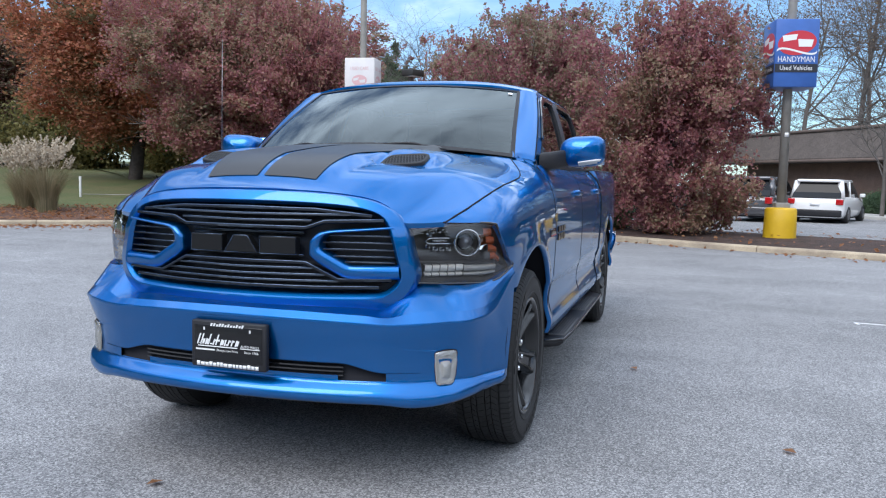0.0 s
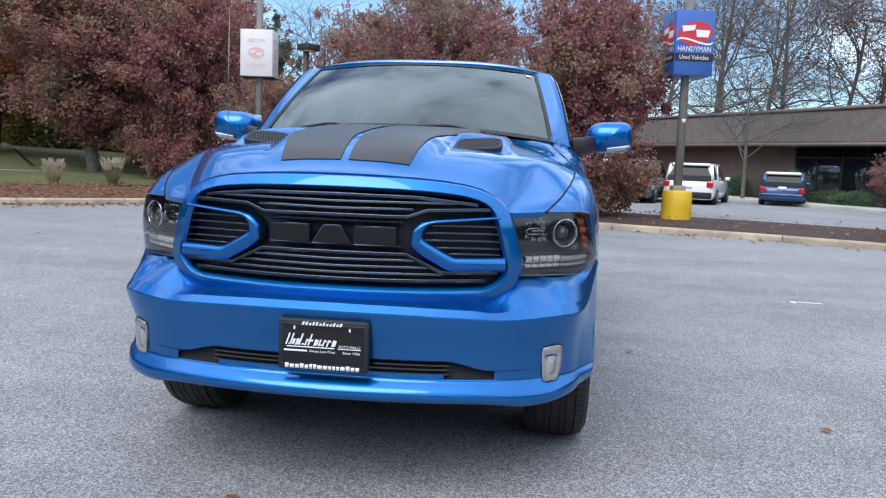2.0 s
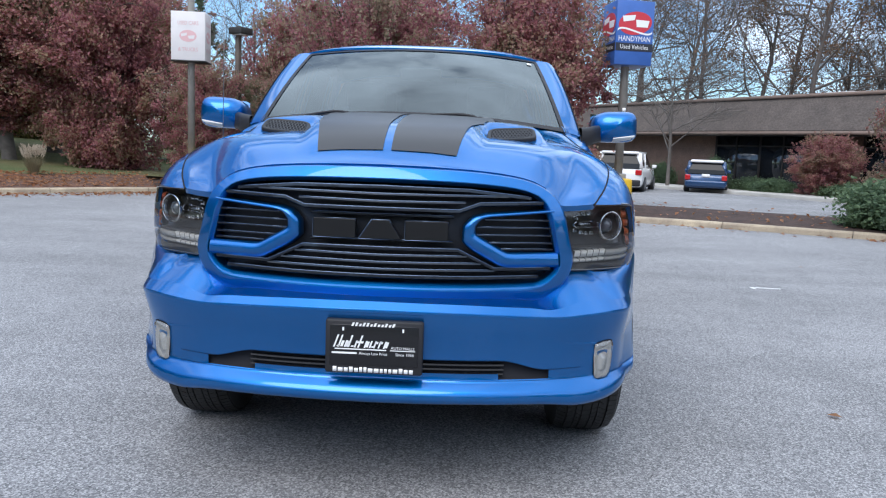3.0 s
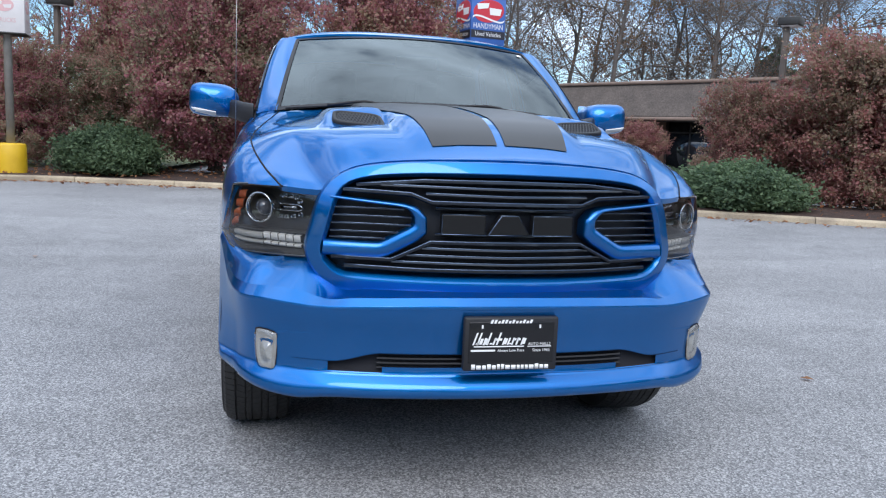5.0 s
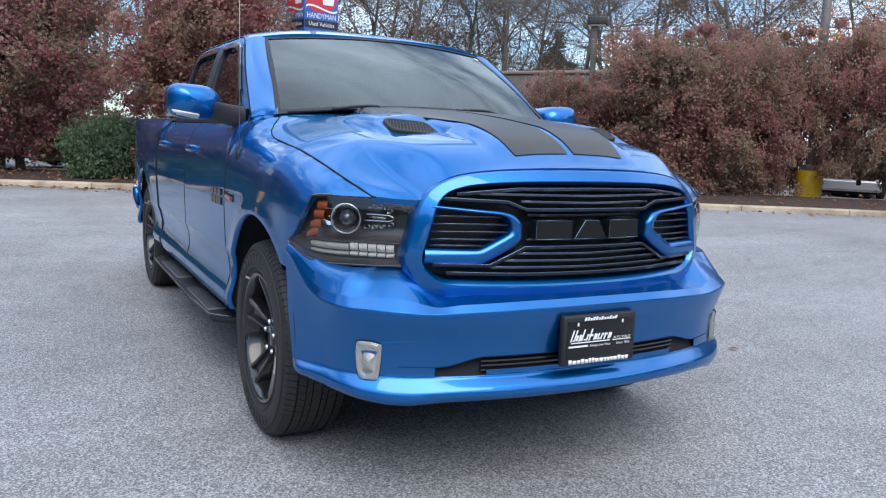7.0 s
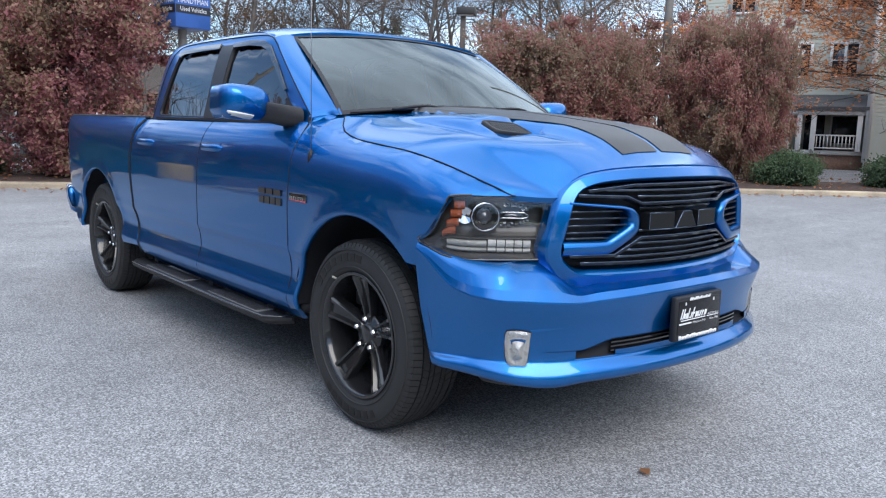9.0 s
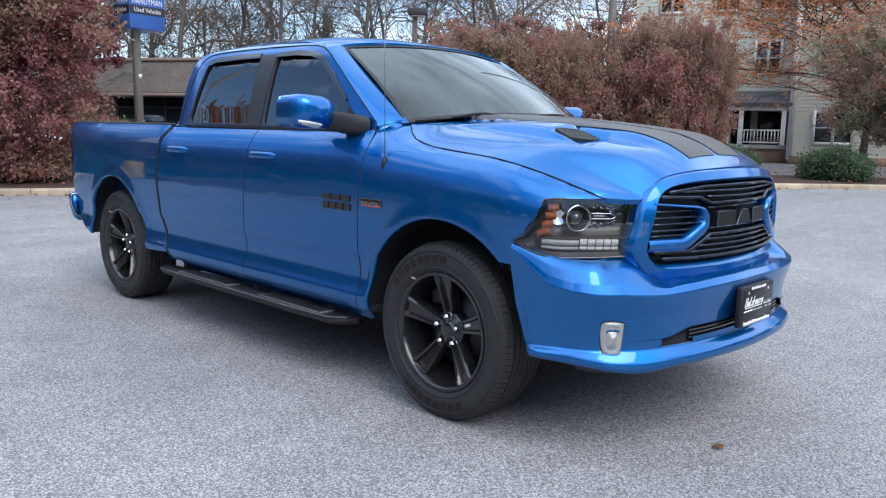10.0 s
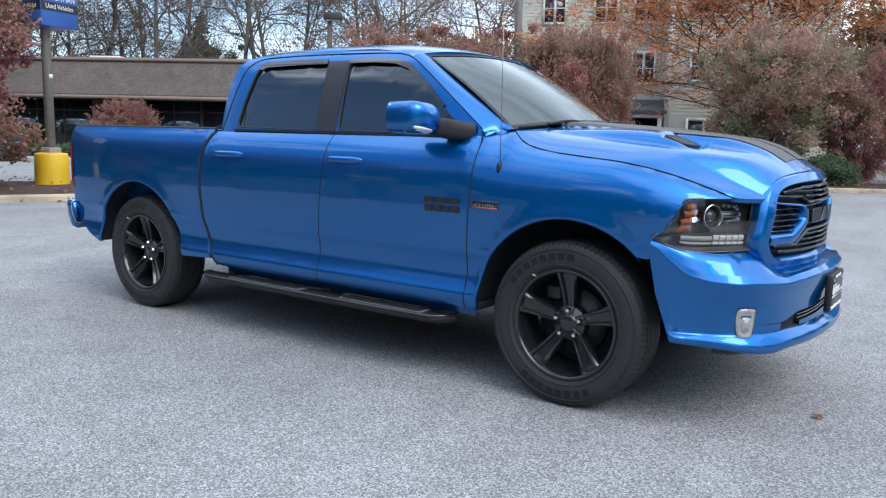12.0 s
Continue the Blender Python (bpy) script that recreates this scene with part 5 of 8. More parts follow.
    rows = [[lamp_at(x, v, b) for x in np.linspace(0.66, 0.955, 14)] for v, b in ((0.307, 0.05), (0.32, 0.024), (0.34, 0.026), (0.355, 0.06))]
    part("light_shelf", face_out(grid_bm(rows), (s * 0.6, -0.2, 0.9)), SMOKE, head)
    # smoky border inside the lens, wide along its foot
    for v0, v1 in ((0.0, 0.09), (0.955, 1.0)):
        rows = [[lamp_at(x, v0 + (v1 - v0) * k, 0.006 + (0.022 if v0 == 0 else 0.014) * (k if v0 == 0 else 1 - k)) for x in XS] for k in (0.0, 0.5, 1.0)]
        part("lens_border", face_out(grid_bm(rows), (s * 0.6, -0.2, 0.9)), SMOKE, head, "smoky grey border")
    # bright facets between the projector and the grille
    for k, (fx_, fv) in enumerate(((0.735, 0.84), (0.757, 0.85), (0.779, 0.85), (0.745, 0.565), (0.768, 0.55), (0.79, 0.55), (0.725, 0.79), (0.72, 0.60))):
        rows = [[lamp_at(fx_ + 0.0085 * u, fv + 0.030 * w, 0.046 - 0.010 * (1 - abs(u)) * (1 - abs(w))) for u in (-1, 0, 1)] for w in (-1, 0, 1)]
        part("facet", face_out(grid_bm(rows), (s * 0.6, -0.2, 0.9)), FACET, head, smooth=False)
    # bright sleeve behind the ring
    rows = [[lamp_at(0.90 + 0.022 * math.cos(a) * k, 0.67 + 0.13 * math.sin(a) * k, 0.056 - 0.008 * k) for a in np.linspace(0, 2 * math.pi, 17)[:-1]] for k in (0.05, 0.6, 1.0)]
    part("bright_sleeve", face_out(grid_bm(rows, close_u=True), (s * 0.6, -0.2, 0.9)), CHROME, head)
    # dark sheet behind the lamp
    part("lamp_gap", face_out(grid_bm([[(s * 0.60, -0.72, 0.80), (s * 0.61, -0.69, 1.02)], [(s * 0.93, -0.40, 0.80), (s * 0.93, -0.42, 1.02)]]), (0, 0.5, 0.9)), DARK, truck)

# ---- wheels
tyre_prof = [(0.272, 0.105), (0.283, 0.127), (0.304, 0.137), (0.340, 0.1415), (0.372, 0.139), (0.394, 0.131), (0.406, 0.121), (0.412, 0.110), (0.4135, 0.05), (0.414, 0.0)]


def build_wheel():
    """A wheel that looks to +x, its hub in the origin."""
    w = thing("wheel_template", "", "")
    prof = tyre_prof + [(r, -a) for r, a in tyre_prof[-2::-1]]
    ty = part("tyre", face_out(lathe_bm(prof, 72), (0, 0, 0)), RUBBER, w, "black ribbed road tyre")
    bm = bmesh.new()
    rnd = random.Random(5)
    for row, (a0, a1, n, skew, fill) in enumerate(((0.088, 0.1235, 88, 0.10, 0.86), (0.048, 0.080, 80, 0.5, 0.90), (-0.017, 0.017, 72, -0.3, 0.93), (0.022, 0.043, 80, -0.5, 0.90), (-0.043, -0.022, 80, 0.5, 0.90), (-0.080, -0.048, 80, -0.5, 0.90), (-0.1235, -0.088, 88, 0.10, 0.86))):
        for k in range(n):
            th = 2 * math.pi * (k + 0.5 * (row % 2)) / n
            wd = math.pi / n * (fill + 0.04 * rnd.random())
            P = []
            for aa in (a0, a1):
                sh = skew * wd * (1 if aa == a1 else -1)
                rad = 0.4225 - (0.0125 if abs(aa) > 0.12 else 0.0)
                for d in (-wd, wd):
                    for r_ in (0.400, rad):
                        t = th + d + sh
                        P.append(bm.verts.new((aa, r_ * math.cos(t), r_ * math.sin(t))))
            for f in ((1, 3, 7, 5), (0, 1, 5, 4), (2, 6, 7, 3), (0, 2, 3, 1), (4, 5, 7, 6)):
                bm.faces.new([P[q_] for q_ in f])
    # shallow ribs where the shoulder turns into the wall
    for k in range(88):
        th = 2 * math.pi * k / 88
        wd = math.pi / 88 * 0.8
        P = []
        for rr, aa in ((0.388, 0.131), (0.4085, 0.1205)):
            for d in (-wd, wd):
                for o in (0, 0.0042):
                    P.append(bm.verts.new((aa + o, rr * math.cos(th + d), rr * math.sin(th + d))))
        for f in ((1, 3, 7, 5), (0, 1, 5, 4), (2, 6, 7, 3), (0, 2, 3, 1), (4, 5, 7, 6)):
            bm.faces.new([P[q_] for q_ in f])
    bmesh.ops.recalc_face_normals(bm, faces=bm.faces[:])
    part("tread", bm, RUBBER, ty, smooth=False)["kind"] = "stuff"
    # raised words on the wall, as plain bars
    bm = bmesh.new()
    for a0, n in ((82, 8), (232, 8)):
        for k in range(n):
            t0 = radians(a0 + k * 8.6)
            t1 = t0 + radians(rnd.uniform(4.6, 6.2))
            P = []
            for rr in (0.332, 0.366):
                for tt in (t0, t1):
                    for o in (0.138, 0.1428):
                        P.append(bm.verts.new((o, rr * math.cos(tt), rr * math.sin(tt))))
            for f in ((1, 3, 7, 5), (0, 1, 5, 4), (2, 6, 7, 3), (0, 2, 3, 1), (4, 5, 7, 6)):
                bm.faces.new([P[q_] for q_ in f])
    bmesh.ops.recalc_face_normals(bm, faces=bm.faces[:])
    part("raised_marking", bm, RUBBERTEXT, ty, "raised bars on the tyre wall", smooth=False)["kind"] = "stuff"
    for rr in (0.306, 0.382):
        part("wall_rib", lathe_bm([(rr - 0.003, 0.1365), (rr - 0.001, 0.1415), (rr + 0.001, 0.1415), (rr + 0.003, 0.1365)], 64), RUBBER, ty)
    # rim
    rp = [(0.276, 0.118), (0.2835, 0.129), (0.280, 0.134), (0.270, 0.133), (0.262, 0.122), (0.256, 0.097), (0.246, 0.05), (0.238, 0.0), (0.236, -0.1)]
    rim = part("rim", lathe_bm(rp, 72), RIM, w, "satin black five-spoke alloy rim")
    part("brake_disc", lathe_bm([(0.0, 0.0), (0.175, 0.0), (0.178, -0.02), (0.06, -0.03)], 40), DISC, rim)
    part("brake_caliper", box_bm(-0.05, 0.035, -0.155, -0.065, 0.10, 0.175, 0.015), DISC, rim)
    part("wheel_back", lathe_bm([(0.0, -0.02), (0.228, -0.06)], 40), DARK, rim)
    hubp = [(0.0, 0.083), (0.036, 0.082), (0.043, 0.078), (0.047, 0.068), (0.084, 0.064), (0.092, 0.050), (0.088, 0.0)]
    part("hub", lathe_bm(hubp, 40), RIM, rim)
    for k in range(5):
        th0 = math.pi / 2 + 2 * math.pi * k / 5
        rad, tan = Vector((0, math.cos(th0), math.sin(th0))), Vector((0, -math.sin(th0), math.cos(th0)))
        rows = []
        for r_, hw, x_ in ((0.040, 0.026, 0.066), (0.085, 0.031, 0.069), (0.12, 0.035, 0.076), (0.17, 0.041, 0.091), (0.215, 0.047, 0.106), (0.245, 0.054, 0.117), (0.262, 0.060, 0.116)):
            sec = [(-1.0, -0.055), (-1.0, -0.006), (-0.84, 0.004), (-0.60, 0.002), (-0.42, -0.016), (0.42, -0.016), (0.60, 0.002), (0.84, 0.004), (1.0, -0.006), (1.0, -0.055)]
            rows.append([rad * r_ + tan * hw * u + Vector((x_ + d, 0, 0)) for u, d in sec])
        bm = face_out(grid_bm(rows), rad * 0.15 + Vector((-0.1, 0, 0)))
        part("spoke", bm, RIM, rim, sharp=0.6)
        p = Vector((0.062, 0.068 * math.cos(th0), 0.068 * math.sin(th0)))
        nut = lathe_bm([(0.0, 0.031), (0.009, 0.030), (0.0128, 0.024), (0.0140, 0.0)], 6)
        bmesh.ops.transform(nut, matrix=Matrix.Translation(p), verts=nut.verts)
        part("lug_nut", nut, CHROME, rim, "chrome lug nut", smooth=False)
    part("valve_stem", tube_bm([(0.12, -0.16, 0.222), (0.148, -0.172, 0.238)], 0.005, 6), mat("pale_rubber", (0.3, 0.29, 0.25), 0.5), rim)
    return w


wheel = build_wheel()
spots = [(-0.850, 0.05, 180, 0), (-0.845, 3.57, 180, -3), (0.850, 0.05, 0, 33), (0.845, 3.57, 0, 12)]
for x, y, rz, spin in spots:
    base = {}
    for o in (wheel, *wheel.children_recursive):
        c = o.copy()
        scene.collection.objects.link(c)
        base[o] = c
        c.parent = base.get(o.parent, None)
    wcopy = base[wheel]
    # the wheel's own tyre and rim hang under one part of the truck
    for o in list(wcopy.children):
        o.parent = truck
        o.matrix_basis = pose(x, y, 0.4215, 0, 0, rz) @ pose(0, 0, 0, spin, 0, 0)
    bpy.data.objects.remove(wcopy)
for o in list(wheel.children_recursive):
    bpy.data.objects.remove(o)
bpy.data.objects.remove(wheel)

# ---- running boards, mirrors, handles, badges, aerial
for s in (-1, 1):
    sec = [(0.90, 0.352), (0.985, 0.362), (1.038, 0.362), (1.048, 0.352), (1.048, 0.335), (1.025, 0.315), (0.90, 0.318)]
    ys = [0.735, 0.775, 0.83, 1.2, 1.8, 2.4, 2.74, 2.80, 2.86]
    inset = [0.13, 0.065, 0.012, 0, 0, 0, 0.0, 0.03, 0.09]
    rows = [[(s * (x if x < 0.95 else x - q_), y, z) for x, z in sec] for y, q_ in zip(ys, inset)]
    bm = grid_bm(rows, close_u=True)
    bm.faces.new([v for v in bm.verts][: len(sec)])
    bm.faces.new([v for v in bm.verts][-len(sec):])
    bmesh.ops.recalc_face_normals(bm, faces=bm.faces[:])
    board = part("running_board", bm, BLACKPLASTIC, truck, "black running board with ribbed step pads", sharp=0.5)
    for y0, y1 in ((0.90, 1.52), (1.86, 2.52)):
        pad = part("step_pad", box_bm(min(s * 0.935, s * 1.033), max(s * 0.935, s * 1.033), y0, y1, 0.360, 0.368, 0.003), mat("worn_step_pad", (0.11, 0.11, 0.113), rough=0.6, bump=0.5, bscale=150), board)
        bm = bmesh.new()
        for k in range(6):
            x = s * (0.945 + 0.0155 * k)
            box_bm(x - 0.004, x + 0.004, y0 + 0.02, y1 - 0.02, 0.367, 0.371, bm=bm)
        part("grip_ribs", bm, BLACKPLASTIC, pad, smooth=False)
    part("board_edge", tube_bm([(s * (1.049 - q_), y, 0.357) for y, q_ in zip(ys, inset)], 0.006, 6), GLOSSBLACK, board)
    for y in (0.95, 1.72, 2.62):
        part("bracket", box_bm(min(s * 0.72, s * 0.93), max(s * 0.72, s * 0.93), y - 0.03, y + 0.03, 0.33, 0.40, 0.008), BLACKPLASTIC, board)
    # mirror: blue shell on a black arm, with a clear lamp along its foot
    c = Vector((s * 1.100, 0.90, 1.434))
    rows = []
    for k in range(19):
        u = -1 + 2 * (k / 18) ** 1.8
        row = []
        for a in range(48):
            th = 2 * math.pi * a / 48
            ex, ez = math.cos(th), math.sin(th)
            px = math.copysign(abs(ex) ** 0.55, ex) * (0.128 - 0.010 * ez)
            pz = math.copysign(abs(ez) ** 0.55, ez) * (0.086 + 0.004 * ex * s)
            sh = (1 - max(0.0, -u) ** 3.2) ** 0.5 if u < 0 else 1.0 - 0.05 * u
            row.append((c.x + px * sh, c.y + 0.11 * u, c.z + pz * sh + 0.010 * ex * s))
        rows.append(row)
    bm = face_out(grid_bm(rows, close_u=True), c)
    mir = part("side_mirror", bm, PAINT, truck, "blue mirror shell on a black arm")
    part("mirror_glass", grid_bm([[(c.x + dx * 0.115, c.y + 0.096, c.z + dz * 0.074) for dx in (-1, 1)] for dz in (-1, 1)]), mat("mirror_silver", (0.8, 0.82, 0.84), rough=0.02, metal=1.0), mir)
    arm_rows = []
    for k, (x, hy, hz, y, z) in enumerate(((0.895, 0.085, 0.052, 0.74, 1.368), (0.95, 0.078, 0.052, 0.77, 1.376), (0.99, 0.064, 0.050, 0.83, 1.388), (1.03, 0.055, 0.048, 0.88, 1.398))):
        arm_rows.append([(s * x, y + hy * math.copysign(abs(math.cos(t)) ** 0.6, math.cos(t)), z + hz * math.copysign(abs(math.sin(t)) ** 0.6, math.sin(t))) for t in np.linspace(0, 2 * math.pi, 17)[:-1]])
    part("mirror_arm", face_out(grid_bm(arm_rows, close_u=True), (s * 0.97, 0.8, 1.39)), BLACKPLASTIC, mir, "black plastic mirror arm")
    rows = []
    for dz in (-0.082, -0.074, -0.064, -0.054, -0.050):
        row = []
        for j in range(13):
            dx = s * (0.112 - 0.125 * j / 12)
            dzz = dz + 0.010 * (j / 12) * (dz > -0.06) * -1
            q = ((abs(dx) / 0.128) ** 3.64 + (abs(dzz) / 0.086) ** 3.64) ** 0.275
            u = -max(0.0, 1 - min(1.0, q) ** 2) ** (1 / 3.2)
            row.append((c.x + dx, c.y + 0.11 * u - (0.014 if -0.082 < dz < -0.05 else 0.004), c.z + dzz + 0.010 * dx / 0.128 * s))
        rows.append(row)
    part("mirror_lamp", face_out(grid_bm(rows), c), FROST, mir, "clear lamp under the mirror")
    sail = [(0.70, 1.345), (0.86, 1.345), (0.86, 1.46), (0.80, 1.43)]
    panel("mirror_sail", sail, [], cab_x, BLACKPLASTIC, s, mir, depth=0.01, lift=0.006)
    # door handles
    for y0, y1, door in ((1.375, 1.648, front_door), (2.40, 2.685, rear_door)):
        ym = (y0 + y1) / 2
        L = (y1 - y0) / 2
        rows = []
        for k in range(13):
            u = -1 + 2 * k / 12
            y = ym + L * u
            e = (1 - abs(u) ** 6) ** 0.5 if abs(u) < 1 else 0.0
            o = 0.034 * (1 - abs(u) ** 5)
            x0 = side_x(y, 1.19)
            rows.append([(s * (x0 + o * fx_ - 0.002), y, 1.188 + hz * (0.35 + 0.65 * e)) for fx_, hz in ((0, 0.022), (0.75, 0.021), (1.0, 0.010), (1.0, -0.010), (0.75, -0.019), (0.0, -0.019))])
        bm = face_out(grid_bm(rows, close_u=True), (s * 0.99, ym, 1.188))
        part("door_handle", bm, PAINT, truck, "body-coloured door handle")
        cup = [[(s * (side_x(ym + a * L * 0.8, 1.185 + b) + 0.0015), ym + a * L * 0.8, 1.185 + b) for a in np.linspace(-1, 1, 7)] for b in (-0.038, 0.0, 0.03)]
        part("handle_recess", face_out(grid_bm(cup), (0, ym, 1.18)), PAINT, truck)
    # badges: rows of plain dark blocks, and a small plate with a red foot
    for z0, z1, n, y0, y1 in ((0.985, 1.014, 3, 0.905, 0.665), (0.937, 0.973, 4, 0.900, 0.665)):
        for k in range(n):
            a = y0 + (y1 - y0) * k / n
            b = y0 + (y1 - y0) * (k + 0.84) / n
            bm = box_bm(min(s * side_x(a, z0), s * (side_x(a, z0) + 0.006)), max(s * side_x(a, z0), s * (side_x(a, z0) + 0.006)), min(a, b), max(a, b), z0, z1)
            part("door_badge", bm, SMOKED, truck, "gloss black badge block", smooth=False)
    x0 = side_x(0.51, 1.0)
    plate_b = part("fender_badge", box_bm(min(s * (x0 - 0.004), s * (x0 + 0.006)), max(s * (x0 - 0.004), s * (x0 + 0.006)), 0.435, 0.592, 0.972, 1.012, 0.003), GLOSSBLACK, truck, "small black engine badge")
    bm = text_bm("5.7 LITER", 0.03, 0.12)
    bmesh.ops.transform(bm, matrix=pose(s * (x0 + 0.0075), 0.513, 0.984, 0, 0, 90 * s), verts=bm.verts)
    part("badge_letters", bm, mat("silver_print", (0.4, 0.4, 0.4), 0.3, 0.8), plate_b, smooth=False)
    part("badge_foot", box_bm(min(s * x0, s * (x0 + 0.0068)), max(s * x0, s * (x0 + 0.0068)), 0.437, 0.590, 0.973, 0.979), REDPRINT, plate_b)
    # tail lamp and rear bumper end
    rows = [[(s * (side_x(y, z) + 0.004 - 0.02 * max(0, (y - 4.50) / 0.04)), y, z) for y in (4.465, 4.50, 4.53)] for z in np.linspace(0.86, 1.20, 8)]
    part("tail_lamp", face_out(grid_bm(rows), (0, 4.0, 1.0)), REDLENS, truck, "red tail lamp")
    # inner wall and rail of the bed
    part("bed_rail", box_bm(min(s * 0.87, s * 0.945), max(s * 0.87, s * 0.945), 2.80, 4.44, 1.335, 1.362, 0.01), BLACKPLASTIC, truck, "black bed rail cap")
    part("bed_inner_wall", box_bm(min(s * 0.80, s * 0.86), max(s * 0.80, s * 0.86), 2.80, 4.46, 0.80, 1.345), PAINT, truck)

# aerial on the right fender
base_p = Vector((-side_x(0.455, 1.19) + 0.01, 0.455, 1.19))
aer = part("aerial", tube_bm([base_p + Vector((-0.006, 0, -0.03)), base_p + Vector((-0.006, -0.002, 0.005)), base_p + Vector((-0.004, -0.004, 0.03))], [0.014, 0.015, 0.006], 10), BLACKPLASTIC, truck, "thin steel aerial")
part("mast", tube_bm([base_p + Vector((-0.004, -0.004, 0.025)), base_p + Vector((-0.003, 0.0, 0.45)), base_p + Vector((-0.002, 0.005, 0.86))], [0.0024, 0.0018, 0.0013], 6), STEEL, aer)

# tail: tailgate, bed floor, chrome-edged bumper
part("tailgate", box_bm(-0.86, 0.86, 4.44, 4.50, 0.66, 1.345, 0.015), PAINT, truck)
part("bed_floor", box_bm(-0.82, 0.82, 2.80, 4.46, 0.78, 0.82), BLACKPLASTIC, truck)
part("bed_head_wall", box_bm(-0.86, 0.86, 2.80, 2.84, 0.80, 1.345), PAINT, truck)
half = curve_pts([(0, 4.69, 0), (0.5, 4.685, 0), (0.80, 4.66, 0), (0.93, 4.615, 0), (0.985, 4.555, 0), (0.998, 4.47, 0)], 0.04)
sect = [(-0.06, 0.752), (-0.012, 0.756), (0.004, 0.745), (0.010, 0.70), (0.004, 0.62), (-0.02, 0.53), (-0.06, 0.510), (-0.075, 0.64)]
rows = []
for d, z in sect:
    r = []
    for i, p in enumerate(half):
        a, b = half[max(0, i - 1)], half[min(len(half) - 1, i + 1)]
        n = Vector((-(b - a).y, (b - a).x, 0)).normalized()
        e = sstep(4.60, 4.47, p.y)
        r.append((p.x + n.x * d, p.y + n.y * d, z + (0.735 - z) * 0.25 * e))
    rows.append([(-x, y, z) for x, y, z in r[:0:-1]] + r)
bm = grid_bm(rows, close_v=True)
bmesh.ops.holes_fill(bm, edges=[e_ for e_ in bm.edges if e_.is_boundary], sides=20)
rb = part("rear_bumper", face_out(bm, (0, 4.3, 0.65)), PAINT, truck, "blue rear bumper with a bright edge")
for s in (-1, 1):
    part("bright_edge", tube_bm([(s * (p.x + 0.002), p.y, 0.757) for p in half if p.x > 0.7], 0.006, 6), CHROME, rb)
    part("bright_edge", tube_bm([(s * abs(r[-1][0]), r[-1][1] - 0.002, r[-1][2]) for r in rows[:7]], 0.005, 6), CHROME, rb)

# under the body: frame rails, axles, floor, engine bay shield
for x in (-0.45, 0.45):
    part("frame_rail", box_bm(x - 0.05, x + 0.05, -0.75, 4.5, 0.42, 0.54), DARK, truck)
part("floor_pan", box_bm(-0.93, 0.93, 0.58, 2.72, 0.41, 0.45), DARK, truck)
part("bay_shield", box_bm(-0.52, 0.52, -0.72, 0.60, 0.40, 1.05), DARK, truck)
part("bed_underside", box_bm(-0.55, 0.55, 2.75, 4.45, 0.55, 0.76), DARK, truck)
for y in (0.05, 3.57):
    part("axle", tube_bm([(-0.75, y, 0.42), (0.75, y, 0.42)], 0.06, 10), DARK, truck)
part("differential", lathe_bm([(0.0, -0.16), (0.12, -0.12), (0.16, 0), (0.12, 0.12), (0.0, 0.16)], 16, "Y"), DARK, truck).location = (0, 3.57, 0.42)
part("exhaust", tube_bm([(0.5, 1.0, 0.40), (0.55, 3.0, 0.42), (0.62, 4.5, 0.45)], 0.04, 10), STEEL, truck)

# cabin: dashboard, seats, wheel
part("dashboard", box_bm(-0.76, 0.76, 0.42, 0.86, 1.05, 1.34, 0.05, 3), INTERIOR, truck)
part("cabin_lining", box_bm(-0.84, 0.84, 0.86, 2.66, 0.46, 0.60), INTERIOR, truck)
for x in (-0.40, 0.40):
    for y in (1.35, 2.15):
        seat = part("seat", box_bm(x - 0.25, x + 0.25, y - 0.25, y + 0.27, 0.80, 0.98, 0.06, 3), INTERIOR, truck)
        bm = box_bm(x - 0.24, x + 0.24, y + 0.20, y + 0.34, 0.92, 1.52, 0.06, 3)
        bmesh.ops.rotate(bm, cent=(x, y + 0.27, 0.95), matrix=Matrix.Rotation(radians(-12), 3, "X"), verts=bm.verts)
        part("backrest", bm, INTERIOR, seat)
        part("headrest", box_bm(x - 0.13, x + 0.13, y + 0.33, y + 0.43, 1.52, 1.70, 0.04, 3), INTERIOR, seat)
sw = lathe_bm([(0.185 + 0.016 * math.cos(a), 0.016 * math.sin(a)) for a in np.linspace(0, 2 * math.pi, 9)], 30, "Y")
bmesh.ops.transform(sw, matrix=pose(0.40, 0.92, 1.22, -28), verts=sw.verts)
part("steering_wheel", sw, BLACKPLASTIC, truck)

# dealer plate on the bumper: its name is left as plain bars
plate = part("plate_holder", box_bm(-0.166, 0.166, -1.022, -0.992, 0.506, 0.692, 0.008, 2), BLACKPLASTIC, truck, "black dealer plate in a holder")
part("plate_face", box_bm(-0.150, 0.150, -1.0245, -1.020, 0.535, 0.676, 0.002), mat("plate_black", (0.008, 0.008, 0.010), 0.25), plate)
bm = bmesh.new()


def slant(x, w, z0, z1, lean, y0=-1.0262, y1=-1.0235):
    """A thin leaning bar on the plate."""
    b = box_bm(-w / 2, w / 2, y0, y1, z0, z1)
    for v in b.verts:
        v.co.x += x + lean * (v.co.z - (z0 + z1) / 2)
    add_bm(bm, b)


